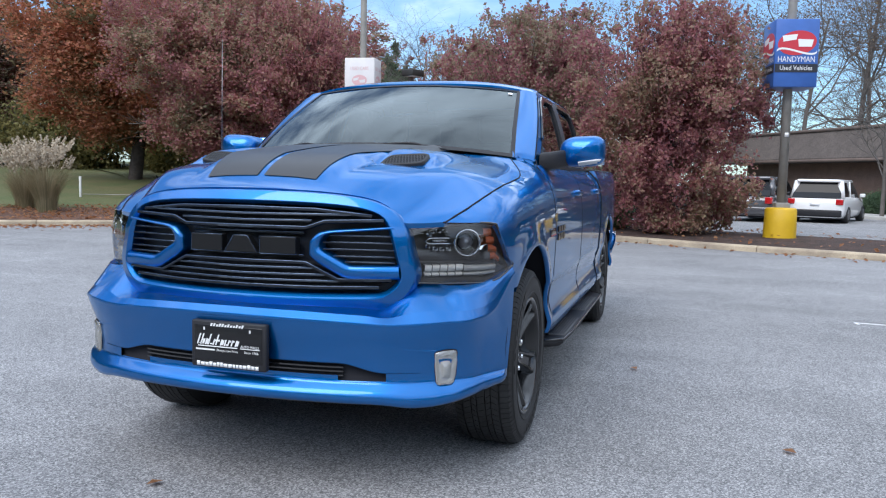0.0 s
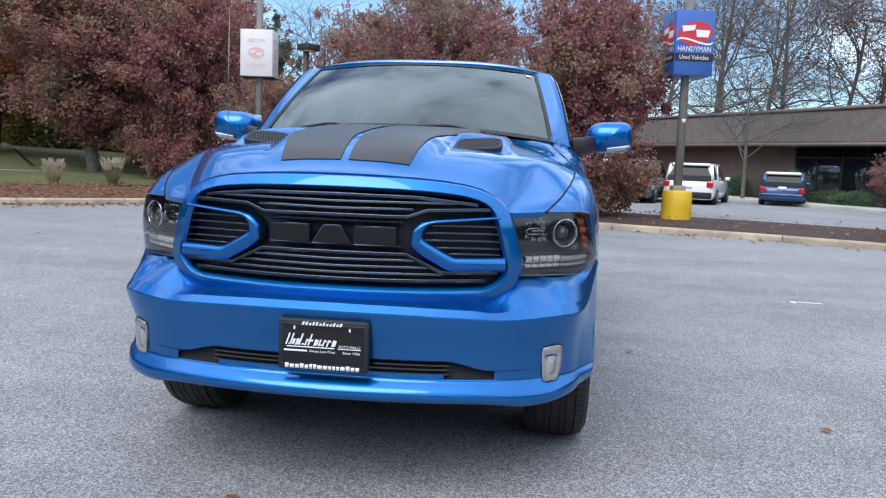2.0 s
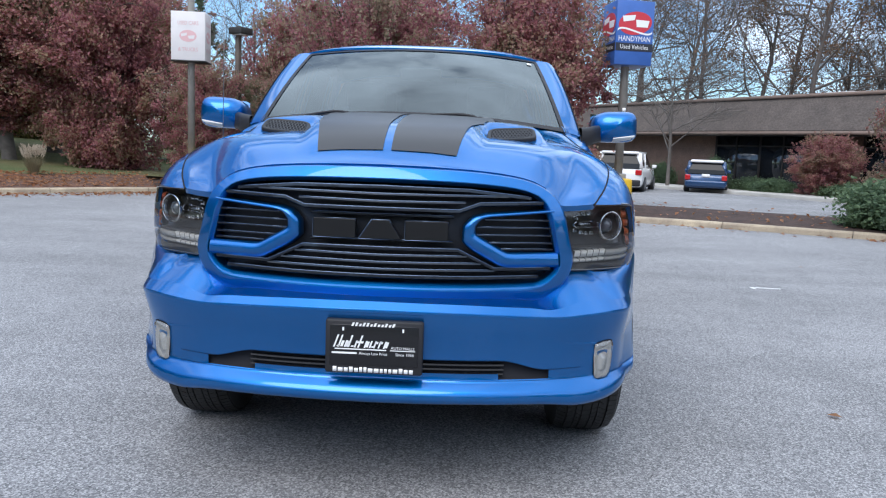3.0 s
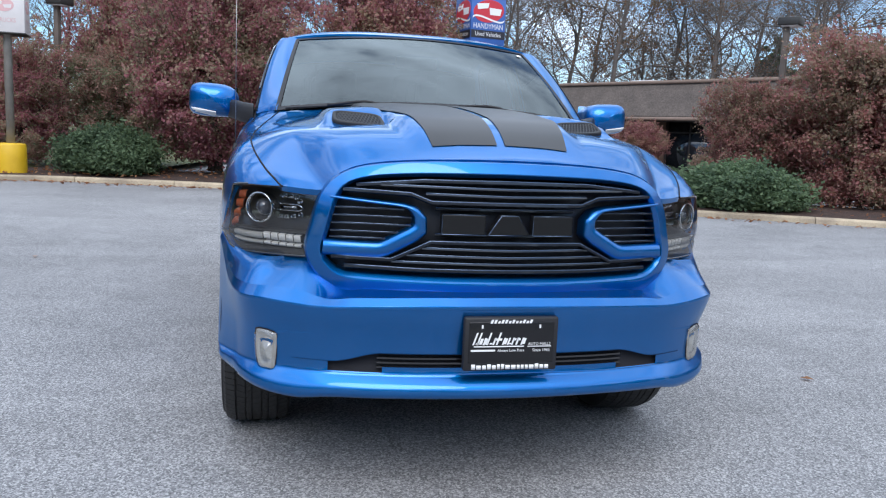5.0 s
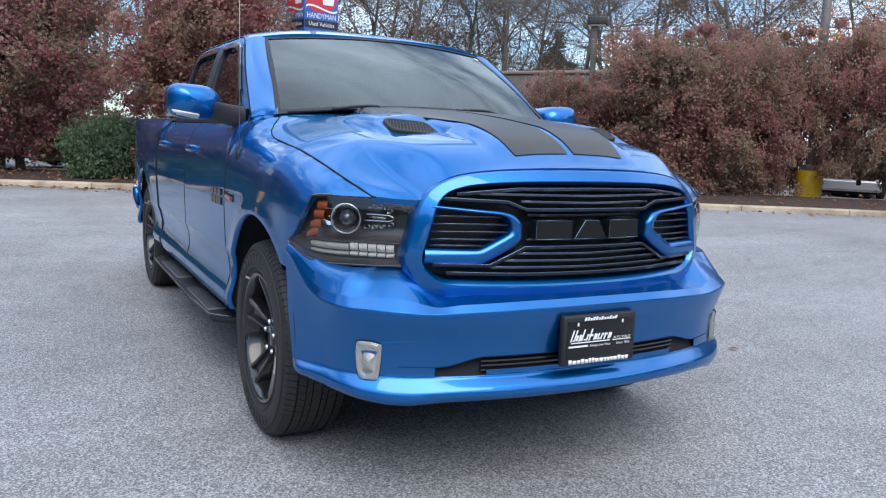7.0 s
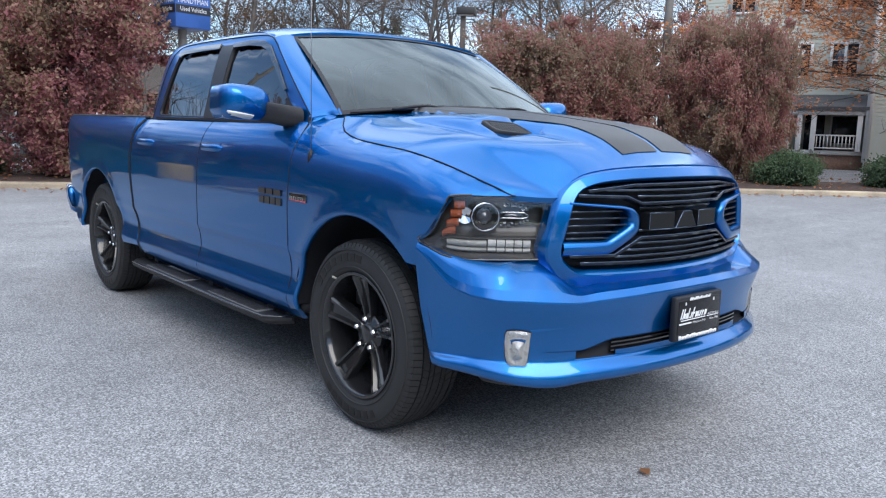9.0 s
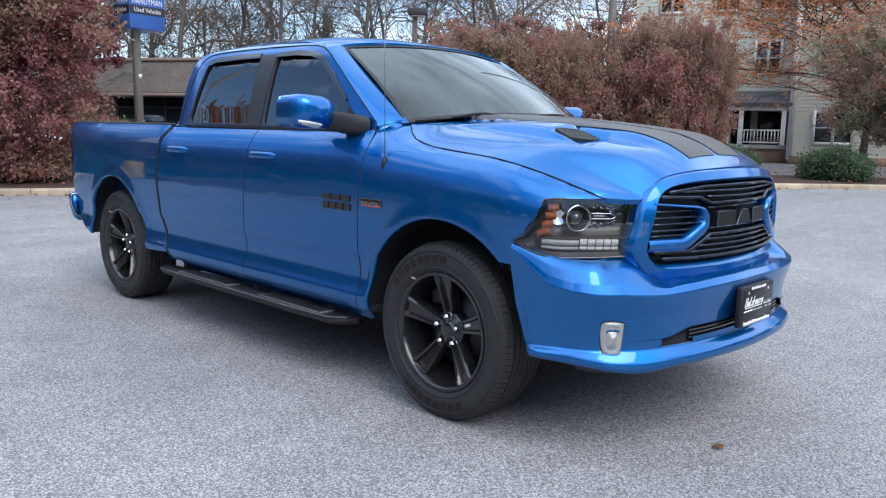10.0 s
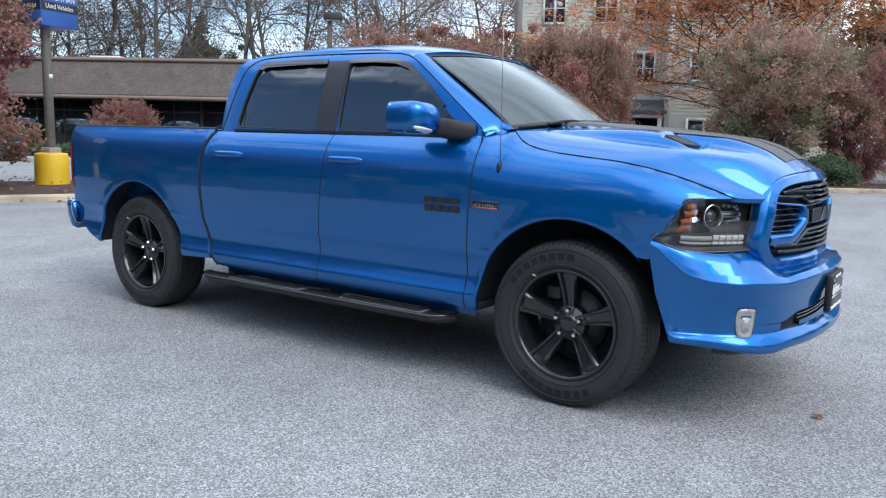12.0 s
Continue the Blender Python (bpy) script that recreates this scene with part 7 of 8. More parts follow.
shrub = leafy_tree(81, 3.4, 2.6, 0.0, 0.06, leafmat("yellow_green_leaves", [(0.09, 0.105, 0.045), (0.20, 0.19, 0.075), (0.28, 0.24, 0.09), (0.07, 0.085, 0.045), (0.14, 0.14, 0.06)]), 0.11, 0, "dense dark shrub at the back of the lawn", "shrub", "shrub", clumps=330, per=60, ragged=0.35, hollow=0.4, low=1.0)
place(tagged(shrub, group="shrubs behind the lawn"), pose(-21.5, 29.0, 1.0))
for x, y, k, kz, rz in ((-26.0, 26.5, 1.1, 1.2, 70), (-31.0, 24.0, 1.2, 1.1, 140), (-17.6, 31.0, 0.9, 1.0, 200), (-36.0, 19.5, 1.2, 1.2, 250), (-9.5, 24.5, 0.55, 0.6, 300)):
    copy_thing(shrub, pose(x, y, 0.9, 0, 0, rz) @ Matrix.Diagonal((k, k, kz, 1)))

# evergreen bushes
bush = leafy_tree(71, 1.2, 1.2, 0.02, 0.03, LEAF_GREEN, 0.06, 0, "rounded dark green evergreen bush in mulch", "bush", "bush", clumps=300, per=70, ragged=0.2, hollow=0.55, low=1.0)
tagged(bush, group="evergreen bushes along the kerb")
place(bush, pose(-4.3, 15.3, gz(-4, 15)) @ Matrix.Diagonal((1, 1, 0.87, 1)))
for x, y, k, kz, rz in ((-0.4, 14.2, 0.75, 1.15, 90), (7.95, 10.0, 1.0, 0.86, 30), (15.2, 6.3, 0.62, 0.75, 200), (17.2, 4.5, 0.72, 0.78, 320), (19.6, 2.4, 0.75, 0.75, 100)):
    copy_thing(bush, pose(x, y, gz(x, y) - 0.02, 0, 0, rz) @ Matrix.Diagonal((k, k, kz, 1)))


# ---------------------------------------------------------------- signs, poles, lamps
def pole_bm(r, h):
    return tube_bm([(0, 0, 0), (0, 0, h)], [r, r * 0.86], 14)


def bollard():
    b = lathe_bm([(0.0, 0.605), (0.18, 0.605), (0.275, 0.592), (0.292, 0.565), (0.300, 0.30), (0.305, -0.1)], 36, "Z")
    return tagged(part("bollard", face_out(b, (0, 0, 0.2)), YELLOW), "yellow painted concrete pole base", "bollard", "yellow pole bases")


SX, SY = 3.43, 12.95
bo = place(bollard(), pose(SX, SY, gz(SX, SY)))
for x, y in ((-6.15, 14.75), (14.75, 9.55)):
    c = bo.copy()
    scene.collection.objects.link(c)
    c.matrix_basis = pose(x, y, gz(x, y))
sp = thing("sign_pole", "tall grey steel pole with a blue box sign", "sign")
part("pole", pole_bm(0.088, 9.0), POLE, sp)
part("pole_tag", box_bm(-0.035, 0.035, -0.098, -0.08, 1.98, 2.06), WHITEPAINT, sp, "small white tag")
part("pole_shoe", box_bm(-0.13, 0.13, -0.13, 0.13, 0.55, 0.72, 0.02), POLE, sp)
S = 0.39
boxp = part("sign_box", box_bm(-S, S, -S, S, 2.89, 4.14, 0.012), SIGNBLUE, sp, "blue box sign with a red oval")
for k in range(4):
    R = Matrix.Rotation(radians(90 * k), 4, "Z")

    def face_part(name, bm, m_, label=""):
        bmesh.ops.transform(bm, matrix=R, verts=bm.verts)
        return part(name, bm, m_, boxp, label, smooth=False)
    oval = [(0.345 * math.cos(t), 3.70 + 0.225 * math.sin(t) + 0.03 * math.cos(t)) for t in np.linspace(0, 2 * math.pi, 33)[:-1]]
    face_part("sign_oval", slab_bm(oval, -S - 0.006, -S + 0.002), REDPRINT, "red oval with white bars")
    for o in ([(-0.27, 3.83), (0.0, 3.86), (-0.02, 3.76), (-0.25, 3.72)], [(0.01, 3.77), (0.29, 3.76), (0.26, 3.63), (0.03, 3.63)]):
        face_part("sign_bar", slab_bm(o, -S - 0.010, -S - 0.004), WHITEPAINT)
    swoosh = [(0.36 * math.cos(t), 3.55 + 0.05 * math.sin(2 * t)) for t in np.linspace(math.pi, 2 * math.pi, 14)]
    rows = [[(x, -S - 0.008, z - 0.02) for x, z in swoosh], [(x, -S - 0.008, z + 0.015) for x, z in swoosh]]
    face_part("sign_swoosh", grid_bm(rows), WHITEPAINT)
    bm = text_bm("HANDYMAN", 0.15, 0.66)
    bmesh.ops.transform(bm, matrix=Matrix.Translation((0, -S - 0.005, 3.395)), verts=bm.verts)
    face_part("sign_letters", bm, WHITEPAINT)
    face_part("sign_band", box_bm(-S + 0.01, S - 0.01, -S - 0.006, -S + 0.002, 3.16, 3.315), BLACKPRINT)
    bm = text_bm("Used Vehicles", 0.12, 0.58)
    bmesh.ops.transform(bm, matrix=Matrix.Translation((0, -S - 0.0085, 3.237)), verts=bm.verts)
    face_part("sign_letters", bm, WHITEPAINT)
place(sp, pose(SX, SY, gz(SX, SY) - 0.02, 0, 0, 11))

wp = thing("sign_pole", "steel pole with a faded white box sign", "sign")
part("pole", pole_bm(0.085, 9.0), POLE, wp)
wb_ = part("sign_box", box_bm(-0.38, 0.38, -0.30, 0.30, 2.84, 3.92, 0.012), SIGNWHITE, wp, "faded white box sign")
part("sign_edge", box_bm(-0.385, 0.385, -0.305, 0.305, 2.815, 2.845), BRONZE, wb_)
for k, d in ((0, 0.30), (1, 0.38)):
    R = Matrix.Rotation(radians(90 * k), 4, "Z")
    for body, z, w in (("USED CARS", 3.66, 0.46), ("& TRUCKS", 3.08, 0.43)):
        bm = text_bm(body, 0.12, w)
        bmesh.ops.transform(bm, matrix=R @ Matrix.Translation((0, -d - 0.004, z)), verts=bm.verts)
        part("sign_letters", bm, FADEDRED, wb_, smooth=False)
    oval = [(0.19 * math.cos(t), 3.38 + 0.13 * math.sin(t)) for t in np.linspace(0, 2 * math.pi, 25)[:-1]]
    bm = slab_bm(oval, -d - 0.005, -d + 0.001)
    bmesh.ops.transform(bm, matrix=R, verts=bm.verts)
    part("sign_oval", bm, FADEDRED, wb_, smooth=False)
    for o in ([(-0.16, 3.42), (-0.02, 3.45), (-0.03, 3.39), (-0.145, 3.36)], [(-0.01, 3.38), (0.15, 3.40), (0.135, 3.32), (0.02, 3.32)]):
        bm = slab_bm(o, -d - 0.008, -d - 0.003)
        bmesh.ops.transform(bm, matrix=R, verts=bm.verts)
        part("sign_bar", bm, SIGNWHITE, wb_, smooth=False)
place(wp, pose(-6.15, 14.75, gz(-6, 14.7), 0, 0, 6))
up_ = thing("utility_pole", "tall weathered pole rising from a yellow base", "pole")
part("pole", pole_bm(0.11, 11.0), POLE, up_)
part("pole_shoe", box_bm(-0.15, 0.15, -0.15, 0.15, 0.55, 0.74, 0.02), POLE, up_)
place(up_, pose(14.75, 9.55, gz(15, 9.5)))


def lot_lamp(x, y, top, turn):
    t = thing("lot_lamp", "dark shoebox lamp on a square brown pole", "lamp", "parking lot lamps")
    part("pole", box_bm(-0.06, 0.06, -0.06, 0.06, -0.1, top - 0.06, 0.01), LAMPBROWN, t)
    head = part("lamp_head", box_bm(-0.22, 0.22, -0.30, 0.14, top - 0.07, top + 0.10, 0.015), BRONZE, t, "dark bronze shoebox head")
    part("lamp_glass", box_bm(-0.18, 0.18, -0.26, 0.08, top - 0.085, top - 0.068), WHITELENS, head)
    part("lamp_arm", box_bm(-0.04, 0.04, -0.04, 0.04, top + 0.09, top + 0.16), BRONZE, t)
    return place(t, pose(x, y, 0.1, 0, 0, turn))


lot_lamp(10.05, 12.1, 3.98, 40)
lot_lamp(-5.8, 17.3, 4.02, 62)
for x, y, w, h, z, m_ in ((-4.2, 26.3, 0.62, 0.34, 0.62, WHITEPAINT), (-3.4, 27.5, 0.75, 0.34, 1.0, BRONZE)):
    t = thing("yard_sign", "small board on two legs on the grass", "sign")
    part("board", box_bm(-w / 2, w / 2, -0.02, 0.02, z, z + h, 0.005), m_, t)
    for xx in (-w * 0.42, w * 0.42):
        part("leg", box_bm(xx - 0.02, xx + 0.02, -0.015, 0.015, -0.05, z), WHITETRIM if m_ is WHITEPAINT else BRONZE, t)
    bm = bmesh.new()
    for k in range(3):
        box_bm(-w * 0.36, w * (0.3 - 0.1 * k), -0.025, -0.021, z + h * (0.72 - 0.24 * k), z + h * (0.82 - 0.24 * k), bm=bm)
    part("writing_bars", bm, BLACKPRINT if m_ is WHITEPAINT else WHITEPAINT, t, smooth=False)
    place(t, pose(x, y, 0.1, 0, 0, 10))


# ---------------------------------------------------------------- cars beyond the bed
def car(label, paint, L, W, H, tail, name="parked_car", roof_paint=None):
    """A parked car seen mostly from behind; its tail looks to -y, its middle in the origin."""
    c = thing(name, label, "car", "parked cars")
    st = [(-L / 2, 0.72, 0.80), (-L / 2 + 0.06, 0.96, 0.92), (-L / 2 + 0.35, 1.0, 1.0), (0, 1.0, 1.0), (L / 2 - 0.7, 0.98, 0.96), (L / 2 - 0.15, 0.9, 0.82), (L / 2, 0.7, 0.7)]
    belt = H * 0.60
    prof = [(0.90, 0.22), (0.98, 0.34), (1.0, 0.55), (0.985, 0.75), (0.94, 0.95), (0.86, 1.0)]
    rows = []
    for y, kx, kz in st:
        half = [(W / 2 * px * kx, 0.0 + (0.22 + (belt - 0.22) * (pz - 0.22) / 0.78) * (1 if pz < 0.5 else kz)) for px, pz in prof]
        rows.append([(-x, y, z) for x, z in half] + [(x, y, z) for x, z in half[::-1]])
    bm = grid_bm(rows)
    bm.faces.new([v for v in bm.verts][: len(rows[0])])
    bm.faces.new([v for v in bm.verts][-len(rows[0]):])
    bmesh.ops.recalc_face_normals(bm, faces=bm.faces[:])
    part("body", bm, paint, c)
    y0, y1 = -L / 2 + 0.10, L / 2 - 1.15
    cab = [[(-W * 0.43, y0, belt - 0.03), (W * 0.43, y0, belt - 0.03), (W * 0.43, y1, belt - 0.03), (-W * 0.43, y1, belt - 0.03)],
           [(-W * 0.42, y0 + tail * 0.5, belt + 0.25 * (H - belt)), (W * 0.42, y0 + tail * 0.5, belt + 0.25 * (H - belt)), (W * 0.42, y1 - 0.25, belt + 0.25 * (H - belt)), (-W * 0.42, y1 - 0.25, belt + 0.25 * (H - belt))],
           [(-W * 0.37, y0 + tail, H - 0.10), (W * 0.37, y0 + tail, H - 0.10), (W * 0.37, y1 - 0.75, H - 0.10), (-W * 0.37, y1 - 0.75, H - 0.10)]]
    part("glasshouse", face_out(grid_bm(cab, close_u=True), (0, 0, H * 0.7)), CARGLASS, c, "dark car windows", smooth=False)
    rf = box_bm(-W * 0.385, W * 0.385, y0 + tail - 0.12, y1 - 0.72, H - 0.12, H, 0.05, 3)
    part("roof", rf, roof_paint or paint, c)
    for sx in (-1, 1):
        for yy, ww in ((y0 + tail * 0.5 + 0.05, 0.22), ((y0 + y1) / 2, 0.09)):
            part("pillar", tube_bm([(sx * W * 0.432, yy, belt - 0.04), (sx * W * 0.378, yy + (tail * 0.5 if yy < 0 else 0), H - 0.08)], ww / 2, 6), paint, c)
        part("tail_lamp", box_bm(min(sx * W * 0.36, sx * W * 0.485), max(sx * W * 0.36, sx * W * 0.485), -L / 2 + 0.0, -L / 2 + 0.16, belt - 0.30, belt - 0.08, 0.02), REDLENS, c, "red tail lamp")
        part("side_mirror", box_bm(min(sx * W * 0.47, sx * W * 0.57), max(sx * W * 0.47, sx * W * 0.57), y1 - 0.25, y1 - 0.10, belt - 0.02, belt + 0.13, 0.03), paint, c)
        for yy in (-L * 0.30, L * 0.30):
            wt = part("wheel", face_out(lathe_bm([(0.0, 0.09), (0.2, 0.10), (0.21, 0.11), (0.30, 0.11), (0.325, 0.08), (0.33, 0.0), (0.325, -0.1)], 24), (0, 0, 0)), RUBBER, c)
            wt.matrix_basis = pose(sx * (W / 2 - 0.09), yy, 0.33, 0, 0, 0 if sx > 0 else 180)
            r_ = part("rim", lathe_bm([(0.0, 0.112), (0.2, 0.112), (0.2, 0.09)], 16), STEEL, wt)
    part("rear_bumper", box_bm(-W * 0.47, W * 0.47, -L / 2 - 0.05, -L / 2 + 0.15, 0.25, 0.52, 0.05, 3), paint if paint is not CARWHITE else BLACKPLASTIC, c)
    part("number_plate", box_bm(-0.15, 0.15, -L / 2 - 0.012, -L / 2 + 0.02, 0.66, 0.80), WHITEPAINT, c, "pale plate with plain bars")
    part("underside", box_bm(-W * 0.44, W * 0.44, -L / 2 + 0.2, L / 2 - 0.2, 0.16, 0.3), DARK, c)
    return c


place(car("white compact sport utility car parked before the building", CARWHITE, 4.5, 1.80, 1.70, 0.35), pose(6.62, 28.0, 0.0, 0, 0, -20) @ Matrix.Diagonal((1.0, 1.0, 0.88, 1)))
place(car("navy blue small hatchback with a white roof, parked", CARBLUE, 3.7, 1.62, 1.40, 0.32, roof_paint=CARWHITE), pose(10.2, 29.4, 0.0, 0, 0, -18) @ Matrix.Diagonal((1.0, 1.0, 0.92, 1)))
place(car("dark grey car parked beside the white one", CARGREY, 4.6, 1.80, 1.55, 0.45), pose(4.35, 27.3, 0.0, 0, 0, -20))
place(car("silver car parked behind the burgundy trees", CARSILVER, 4.6, 1.85, 1.65, 0.35), pose(20.1, 12.3, 0.0, 0, 0, -55))
place(car("dark car parked behind the burgundy trees", CARDARK, 4.6, 1.8, 1.45, 0.5), pose(0.4, 21.5, 0.05, 0, 0, -70))


# ---------------------------------------------------------------- low brown building
office = thing("office_building", "low brown brick office with a shingled mansard roof", "building")
part("wall", box_bm(-9.0, 21, 0.0, 0.3, -0.1, 2.75), BRICK, office, "brown brick wall")
part("back_wall", box_bm(-9.0, 21, 12.0, 12.3, -0.1, 2.75), BRICK, office)
for x in (-9.0, 20.7):
    part("end_wall", box_bm(x, x + 0.3, 0.3, 12.0, -0.1, 2.75), BRICK, office)
sec = [(-1.3, 2.45), (-1.3, 2.62), (-0.35, 3.98), (-0.35, 4.10), (-0.15, 4.12), (-0.15, 3.9)]
rf = part("roof", grid_bm([[(x, y, z) for y, z in sec] for x in np.linspace(-10.2, 22.2, 28)]), SHINGLE, office, "brown shingled mansard roof", smooth=False)
part("roof_deck", box_bm(-9.5, 21.5, -0.3, 12.5, 3.85, 3.95), SHINGLE, rf)
part("roof_edge", box_bm(-10.2, 22.2, -0.42, -0.32, 4.00, 4.14), FASCIA, rf, "tan roof edge")
part("eave", box_bm(-10.2, 22.2, -1.32, -1.26, 2.44, 2.57), FASCIA, rf)
part("soffit", box_bm(-10.2, 22.2, -1.28, 0.0, 2.42, 2.46), DARKTRIM, rf)
part("roof_unit", box_bm(8.2, 9.6, 3.0, 4.2, 3.9, 4.5, 0.03), SIGNWHITE, office, "pale box on the roof")
part("roof_ridge", box_bm(-6, 20, 6.0, 9.0, 3.9, 4.55, 0.2), SHINGLE, rf)
for x0, x1 in ((5.0, 7.4), (7.5, 9.9), (12.4, 14.6), (14.7, 17.2), (17.6, 20.4)):
    w_ = part("window", box_bm(x0, x1, -0.05, 0.02, 0.1, 2.42), BGGLASS, office, "dark storefront glass")
    part("window_frame", box_bm(x0 - 0.05, x0 + 0.05, -0.09, 0.0, 0.0, 2.42), DARKTRIM, w_)
    part("window_frame", box_bm((x0 + x1) / 2 - 0.03, (x0 + x1) / 2 + 0.03, -0.09, 0.0, 0.0, 2.42), DARKTRIM, w_)
    part("window_frame", box_bm(x0, x1, -0.09, 0.0, 1.95, 2.02), DARKTRIM, w_)
dr = part("door", box_bm(10.1, 11.9, -0.06, 0.02, 0.0, 2.2), BGGLASS, office, "dark glass entrance door")
part("door_frame", box_bm(10.95, 11.05, -0.1, 0.0, 0.0, 2.2), DARKTRIM, dr)
place(office, pose(9.5, 38.5, 0.0, 0, 0, math.degrees(math.atan2(-15.5, 9.0))))
walk_ = part("walkway", box_bm(-9, 22, -4.6, -2.6, -0.1, 0.13, 0.02), WALKWAY)
tagged(walk_, "pale concrete walk before the office", "pavement", kind="structure")
walk_.matrix_basis = office.matrix_basis.copy()
om = office.matrix_basis
for x, y, k, kz, src in ((3.4, -1.9, 0.6, 1.0, bush), (9.0, -2.2, 0.8, 0.6, bush), (10.4, -2.6, 0.8, 0.6, bush), (1.2, -2.1, 0.4, 0.5, bush), (6.9, -2.1, 0.55, 1.3, bush), (13.5, -2.4, 0.9, 0.6, bush)):
    copy_thing(src, om @ pose(x, y, 0.0, 0, 0, x * 40) @ Matrix.Diagonal((k, k, kz, 1)))
copy_thing(t1, om @ pose(12.5, -2.4, 0.0, 0, 0, 60) @ Matrix.Diagonal((0.72, 0.72, 0.5, 1)))

# ---------------------------------------------------------------- apartment house
house = thing("apartment_house", "three-storey sage sided apartment house with a white-columned porch", "building")


def siding(x0, x1, y, z0, z1, parent, depth=0.25):
    """A wall of lapped boards looking to -y."""
    rows = []
    z = z0
    while z < z1 - 0.01:
        zt = min(z + 0.16, z1)
        rows.append([(x0, y - 0.018, z), (x1, y - 0.018, z)])
        rows.append([(x0, y, zt), (x1, y, zt)])
        z = zt
    rows.append([(x0, y + depth, z1), (x1, y + depth, z1)])
    rows.append([(x0, y + depth, z0), (x1, y + depth, z0)])
    return part("wall", face_out(grid_bm(rows), ((x0 + x1) / 2, y + depth / 2, (z0 + z1) / 2)), SIDING, parent, smooth=False)


def sash(x, y, z, w, h, parent):
    wd = part("window", box_bm(x - w / 2, x + w / 2, y - 0.03, y + 0.03, z, z + h), BGGLASS, parent, "white-trimmed sash window")
    for a in (x - w / 2 - 0.06, x + w / 2 - 0.06, x - 0.05):
        part("window_frame", box_bm(a, a + 0.12, y - 0.08, y, z - 0.08, z + h + 0.1), WHITETRIM, wd)
    for zz in (z - 0.1, z + h - 0.02, z + h / 2 - 0.03):
        part("window_frame", box_bm(x - w / 2 - 0.06, x + w / 2 + 0.06, y - 0.075, y, zz, zz + (0.12 if zz != z + h / 2 - 0.03 else 0.05)), WHITETRIM, wd)


siding(0.0, 7.0, 0.0, 0.45, 9.2, house)
siding(-7.3, 0.0, 2.2, 0.45, 9.2, house)
part("wall", box_bm(-0.12, 0.12, -0.05, 2.2, 0.45, 9.2), WHITETRIM, house)
part("side_wall", box_bm(6.8, 7.0, 0.2, 9.0, 0.0, 9.2), SIDING, house)
part("side_wall", box_bm(-7.3, -7.1, 2.4, 9.0, 0.0, 9.2), SIDING, house)
part("brick_base", box_bm(0.0, 7.0, -0.04, 2.3, -0.1, 0.45), BRICK, house, "brick base course")
for z in (1.05, 4.1, 7.0):
    sash(1.65, -0.02, z, 1.5, 1.25, house)
    sash(5.2, -0.02, z, 1.5, 1.25, house)
    if z > 2:
        for x in (-1.2, -3.1, -5.6):
            sash(x, 2.18, z, 1.1, 1.4, house)
gab = [[(0.0 + 7.0 * k, -0.25, 9.2 + (2.6 * (1 - abs(2 * k - 1)))), (0.0 + 7.0 * k, 9.0, 9.2 + (2.6 * (1 - abs(2 * k - 1))))] for k in (-0.06, 0.5, 1.06)]
part("roof", thicken(face_out(grid_bm(gab), (3.5, 4, 5)), (0, 0, -0.18)), ROOFGREY, house, "grey shingle gable roof", smooth=False)
bm = bmesh.new()
bm.faces.new([bm.verts.new(p) for p in ((0, 0.0, 9.2), (7, 0.0, 9.2), (3.5, 0.0, 11.7))])
part("gable", bm, SIDING, house)
for a, b in (((-0.4, 9.05), (3.5, 11.75)), ((7.4, 9.05), (3.5, 11.75))):
    part("bargeboard", tube_bm([(a[0], -0.2, a[1]), (b[0], -0.2, b[1])], 0.14, 4), WHITETRIM, house)
part("roof", box_bm(-7.8, 0.2, 1.6, 9.0, 9.2, 9.5), ROOFGREY, house)
porch = part("porch", box_bm(-7.3, -0.1, 0.2, 2.2, 0.72, 0.88), WHITETRIM, house, "white porch with columns and railing")
part("porch_base", box_bm(-7.3, -0.1, 0.3, 2.2, -0.1, 0.72), BRICK, porch, "brick porch base")
part("porch_roof", face_out(grid_bm([[(-7.6, -0.1, 2.58), (0.0, -0.1, 2.58)], [(-7.6, -0.1, 2.72), (0.0, -0.1, 2.72)], [(-7.6, 2.2, 3.30), (0.0, 2.2, 3.30)]]), (-3.5, 1.5, 2.0)), ROOFGREY, porch, smooth=False)
part("porch_beam", box_bm(-7.4, -0.1, 0.0, 0.2, 2.38, 2.59), WHITETRIM, porch)
part("porch_back", box_bm(-7.3, -0.1, 2.1, 2.19, 0.88, 2.7), SIDING, porch)
part("porch_door", box_bm(-2.55, -1.75, 2.06, 2.12, 0.88, 2.5), BGGLASS, porch, "dark glazed porch door")
for x0, x1 in ((-6.6, -5.4), (-4.5, -3.2), (-1.45, -0.35)):
    part("porch_window", box_bm(x0, x1, 2.06, 2.12, 1.2, 2.35), BGGLASS, porch)
    part("window_frame", box_bm(x0 - 0.08, x0, 2.04, 2.1, 1.12, 2.43), WHITETRIM, porch)
    part("window_frame", box_bm(x1, x1 + 0.08, 2.04, 2.1, 1.12, 2.43), WHITETRIM, porch)
for x in (-0.3, -2.05, -2.6, -3.05, -4.9, -7.15):
    part("column", box_bm(x - 0.1, x + 0.1, 0.02, 0.22, 0.88, 2.39, 0.01), WHITETRIM, porch)
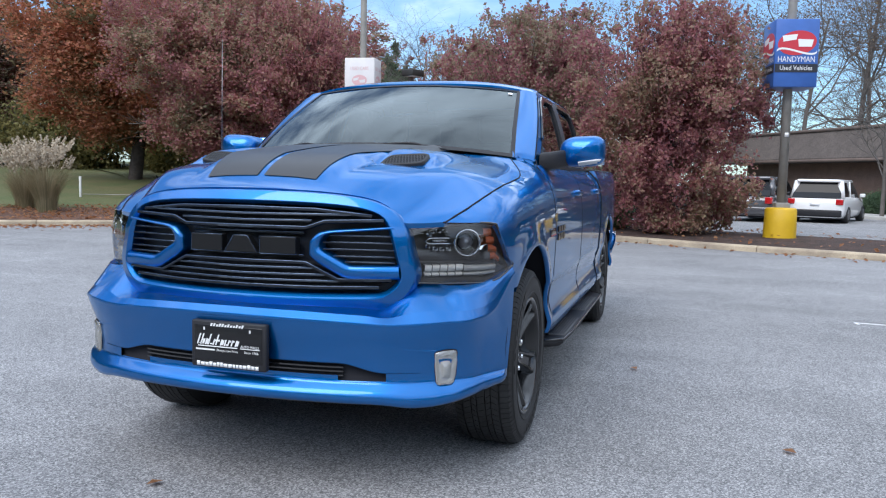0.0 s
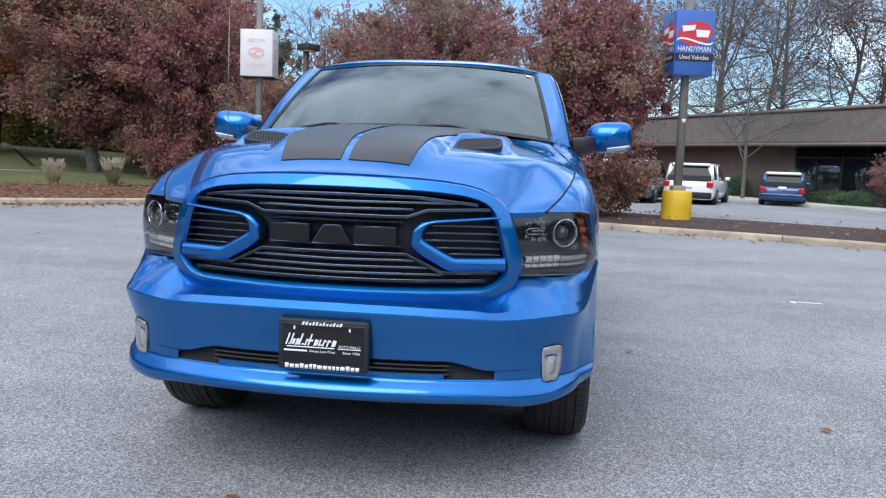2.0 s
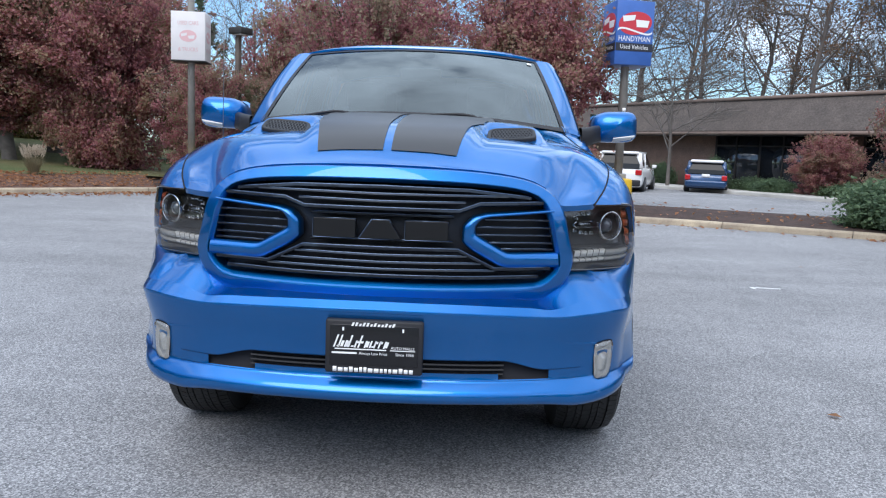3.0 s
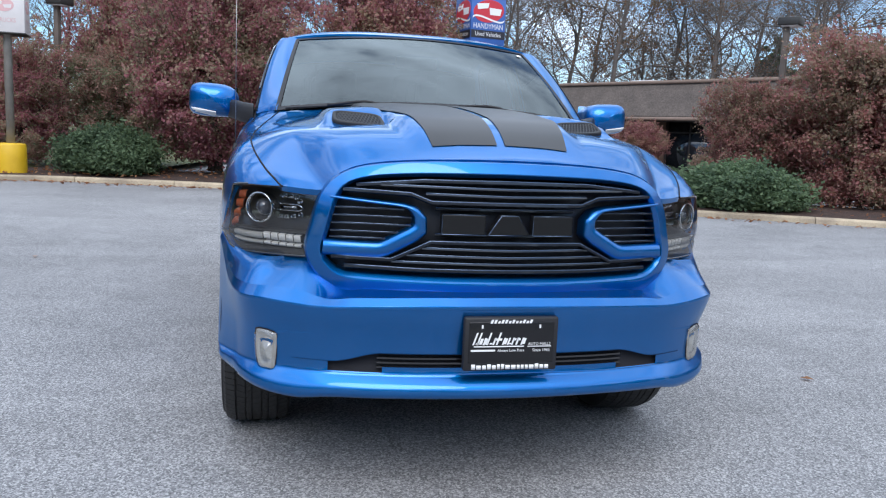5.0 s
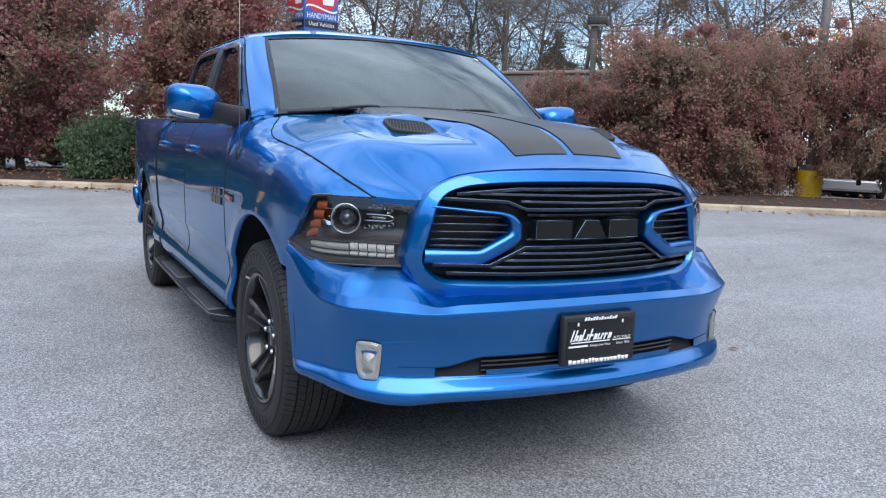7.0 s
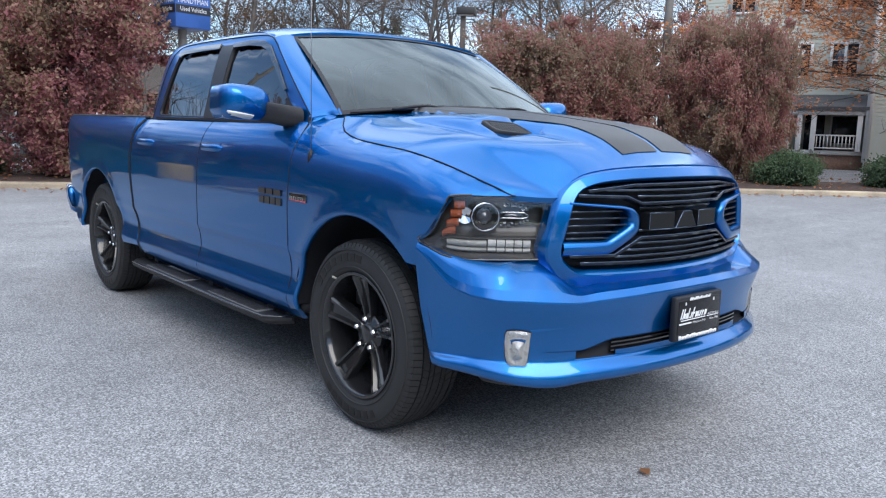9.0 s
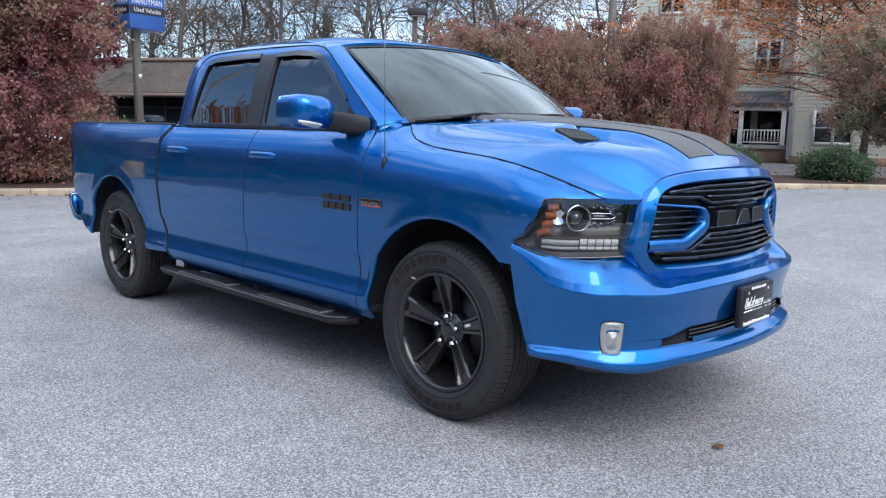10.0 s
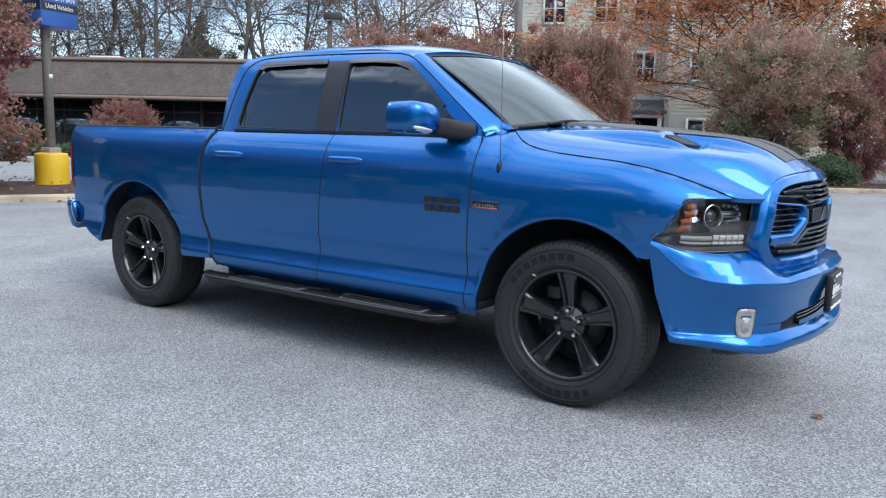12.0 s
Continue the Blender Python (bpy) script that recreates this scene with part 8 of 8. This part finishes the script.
for x0, x1 in ((-7.05, -5.0), (-4.8, -3.15), (-1.95, -0.4)):
    rl = part("railing", box_bm(x0, x1, 0.08, 0.14, 1.50, 1.56), WHITETRIM, porch, "white baluster railing")
    part("bottom_rail", box_bm(x0, x1, 0.08, 0.14, 0.97, 1.02), WHITETRIM, rl)
    for k in range(int((x1 - x0) / 0.14)):
        part("baluster", box_bm(x0 + 0.07 + 0.14 * k - 0.02, x0 + 0.07 + 0.14 * k + 0.02, 0.09, 0.13, 1.01, 1.51), WHITETRIM, rl)
place(house, pose(31.6, 11.32, -0.1, 0, 0, math.degrees(math.atan2(-0.93, 0.36))))

# a white house far behind the lawn trees
far = thing("small_house", "small white house far behind the trees", "house")
part("wall", box_bm(-4, 4, 0, 6, -0.5, 3.0), WHITETRIM, far)
part("roof", thicken(face_out(grid_bm([[(x, -0.4, 3.0 + 2.2 * (1 - abs(x) / 4.4)), (x, 6.4, 3.0 + 2.2 * (1 - abs(x) / 4.4))] for x in (-4.4, 0, 4.4)]), (0, 3, 0)), (0, 0, -0.15)), SHINGLE, far, smooth=False)
for x in (-2, 2):
    part("window", box_bm(x - 0.5, x + 0.5, -0.04, 0.02, 1.0, 2.2), BGGLASS, far)
place(far, pose(-29.5, 43.0, 1.2, 0, 0, 35) @ Matrix.Diagonal((0.7, 0.7, 0.8, 1)))

# ---------------------------------------------------------------- small things on the ground
rng = np.random.default_rng(3)
C = []
for i in range(I0, I1):
    p, n = kerb_frame(i)
    left = p.x < -6.5
    k = 30 if left else (9 if p.x < 0 else 3)
    for _ in range(k):
        o = rng.random() * 2.4 + 0.2 if rng.random() < 0.7 else -abs(rng.normal()) * (0.5 if left else 0.28)
        q = p + n * o
        C.append((q.x + rng.normal() * 0.05, q.y + rng.normal() * 0.05, ground_z(q.x, q.y) + (0.012 if o < 0 else (0.125 + 0.05 * o if not left else 0.115 + 0.09 * o))))
lv = new("fallen_leaves", leaf_mesh("fallen_leaves", np.array(C), 0.06, rng, LEAF_DRY, up=3.0))
tagged(lv, "brown and red fallen leaves along the kerb", "leaves", kind="stuff")
one = leaf_mesh("fallen_leaf", np.array([(0.0, 0.0, 0.0)]), 0.06, rng, LEAF_DRY, up=4.0)
for x, y, rz in ((-0.33, -1.04, 20), (1.39, 1.74, 80), (-5.2, 1.2, 150), (4.4, 6.0, 10), (-3.0, 4.6, 60), (5.6, 3.2, 200), (2.2, 0.3, 100), (-6.2, 6.4, 30)):
    lf = tagged(new("fallen_leaf", one), "single dry leaf lying on the asphalt", "leaf", "single leaves on the asphalt")
    lf.matrix_basis = pose(x, y, ground_z(x, y) + 0.012, 0, 0, rz)
mark = part("paint_mark", box_bm(0.0, 0.30, -0.012, 0.012, 0.0, 0.004), WHITEPAINT)
tagged(mark, "short worn white paint line on the asphalt", "paint mark")
mark.matrix_basis = pose(3.22, 4.42, 0.001, 0, 0, -6)
mark2 = tagged(part("paint_mark", box_bm(0.0, 0.07, -0.012, 0.012, 0.0, 0.004), WHITEPAINT), "short worn white paint line on the asphalt", "paint mark")
mark2.matrix_basis = pose(3.23, 4.40, 0.001, 0, 0, -75)


def grass_clump(seed, h, label):
    """Tall ornamental grass with pale plumes."""
    r = np.random.default_rng(seed)
    t = thing("ornamental_grass", label, "grass", "ornamental grasses")
    V, F = [], []
    for k in range(900):
        a, b = r.random() * 2 * math.pi, r.random() ** 0.6 * 0.22
        p = np.array((b * math.cos(a), b * math.sin(a), 0.0))
        L = h * (0.55 + 0.45 * r.random())
        out = np.array((math.cos(a), math.sin(a), 0)) * (0.15 + 0.35 * r.random())
        side = np.array((-math.sin(a), math.cos(a), 0)) * 0.008
        s = len(V)
        for j in range(4):
            u = j / 3
            q = p + np.array((0, 0, L * u * (1 - 0.15 * u))) + out * L * u * u
            w = side * (1 - 0.8 * u)
            V += [tuple(q - w), tuple(q + w)]
        for j in range(3):
            F.append((s + 2 * j, s + 2 * j + 1, s + 2 * j + 3, s + 2 * j + 2))
    me = bpy.data.meshes.new("blades")
    me.from_pydata(V, [], F)
    me.materials.append(STRAW)
    o = new("blades", me)
    o.parent = t
    C = []
    for k in range(95):
        a, b, top = r.random() * 2 * math.pi, 0.55 * r.random() ** 0.5, h * (0.72 + 0.38 * r.random())
        lean_ = np.array((math.cos(a), math.sin(a), 0)) * 0.12
        for j in range(40):
            u = j / 40
            w_ = 0.024 * math.sin(math.pi * min(1.0, u + 0.12))
            C.append(tuple(np.array((b * math.cos(a), b * math.sin(a), top + 0.26 * u)) + lean_ * u + r.normal(size=3) * w_))
    o = new("plumes", leaf_mesh("plumes", np.array(C), 0.03, r, mat("pale_plume", (0.5, 0.42, 0.32), 0.9), stretch=2.0))
    o.parent = t
    return t


g1 = place(grass_clump(1, 1.35, "tall straw-coloured ornamental grass with pale plumes"), pose(-12.3, 10.9, 0.3))
for x, y, k in ((-13.2, 11.2, 0.9), (-9.6, 14.2, 0.44), (-10.6, 13.4, 0.40), (-14.5, 9.6, 0.8)):
    copy_thing(g1, pose(x, y, 0.3, 0, 0, x * 50) @ Matrix.Diagonal((k, k, k, 1)))
post = thing("marker_post", "short white marker post on the lawn", "post")
part("post", box_bm(-0.03, 0.03, -0.03, 0.03, -0.1, 0.6, 0.01), WHITETRIM, post)
part("rail", box_bm(-0.02, 3.2, -0.012, 0.012, 0.08, 0.105), POLE, post, "thin weathered rail")
place(post, pose(-15.0, 15.0, 0.5, 0, 0, 20))
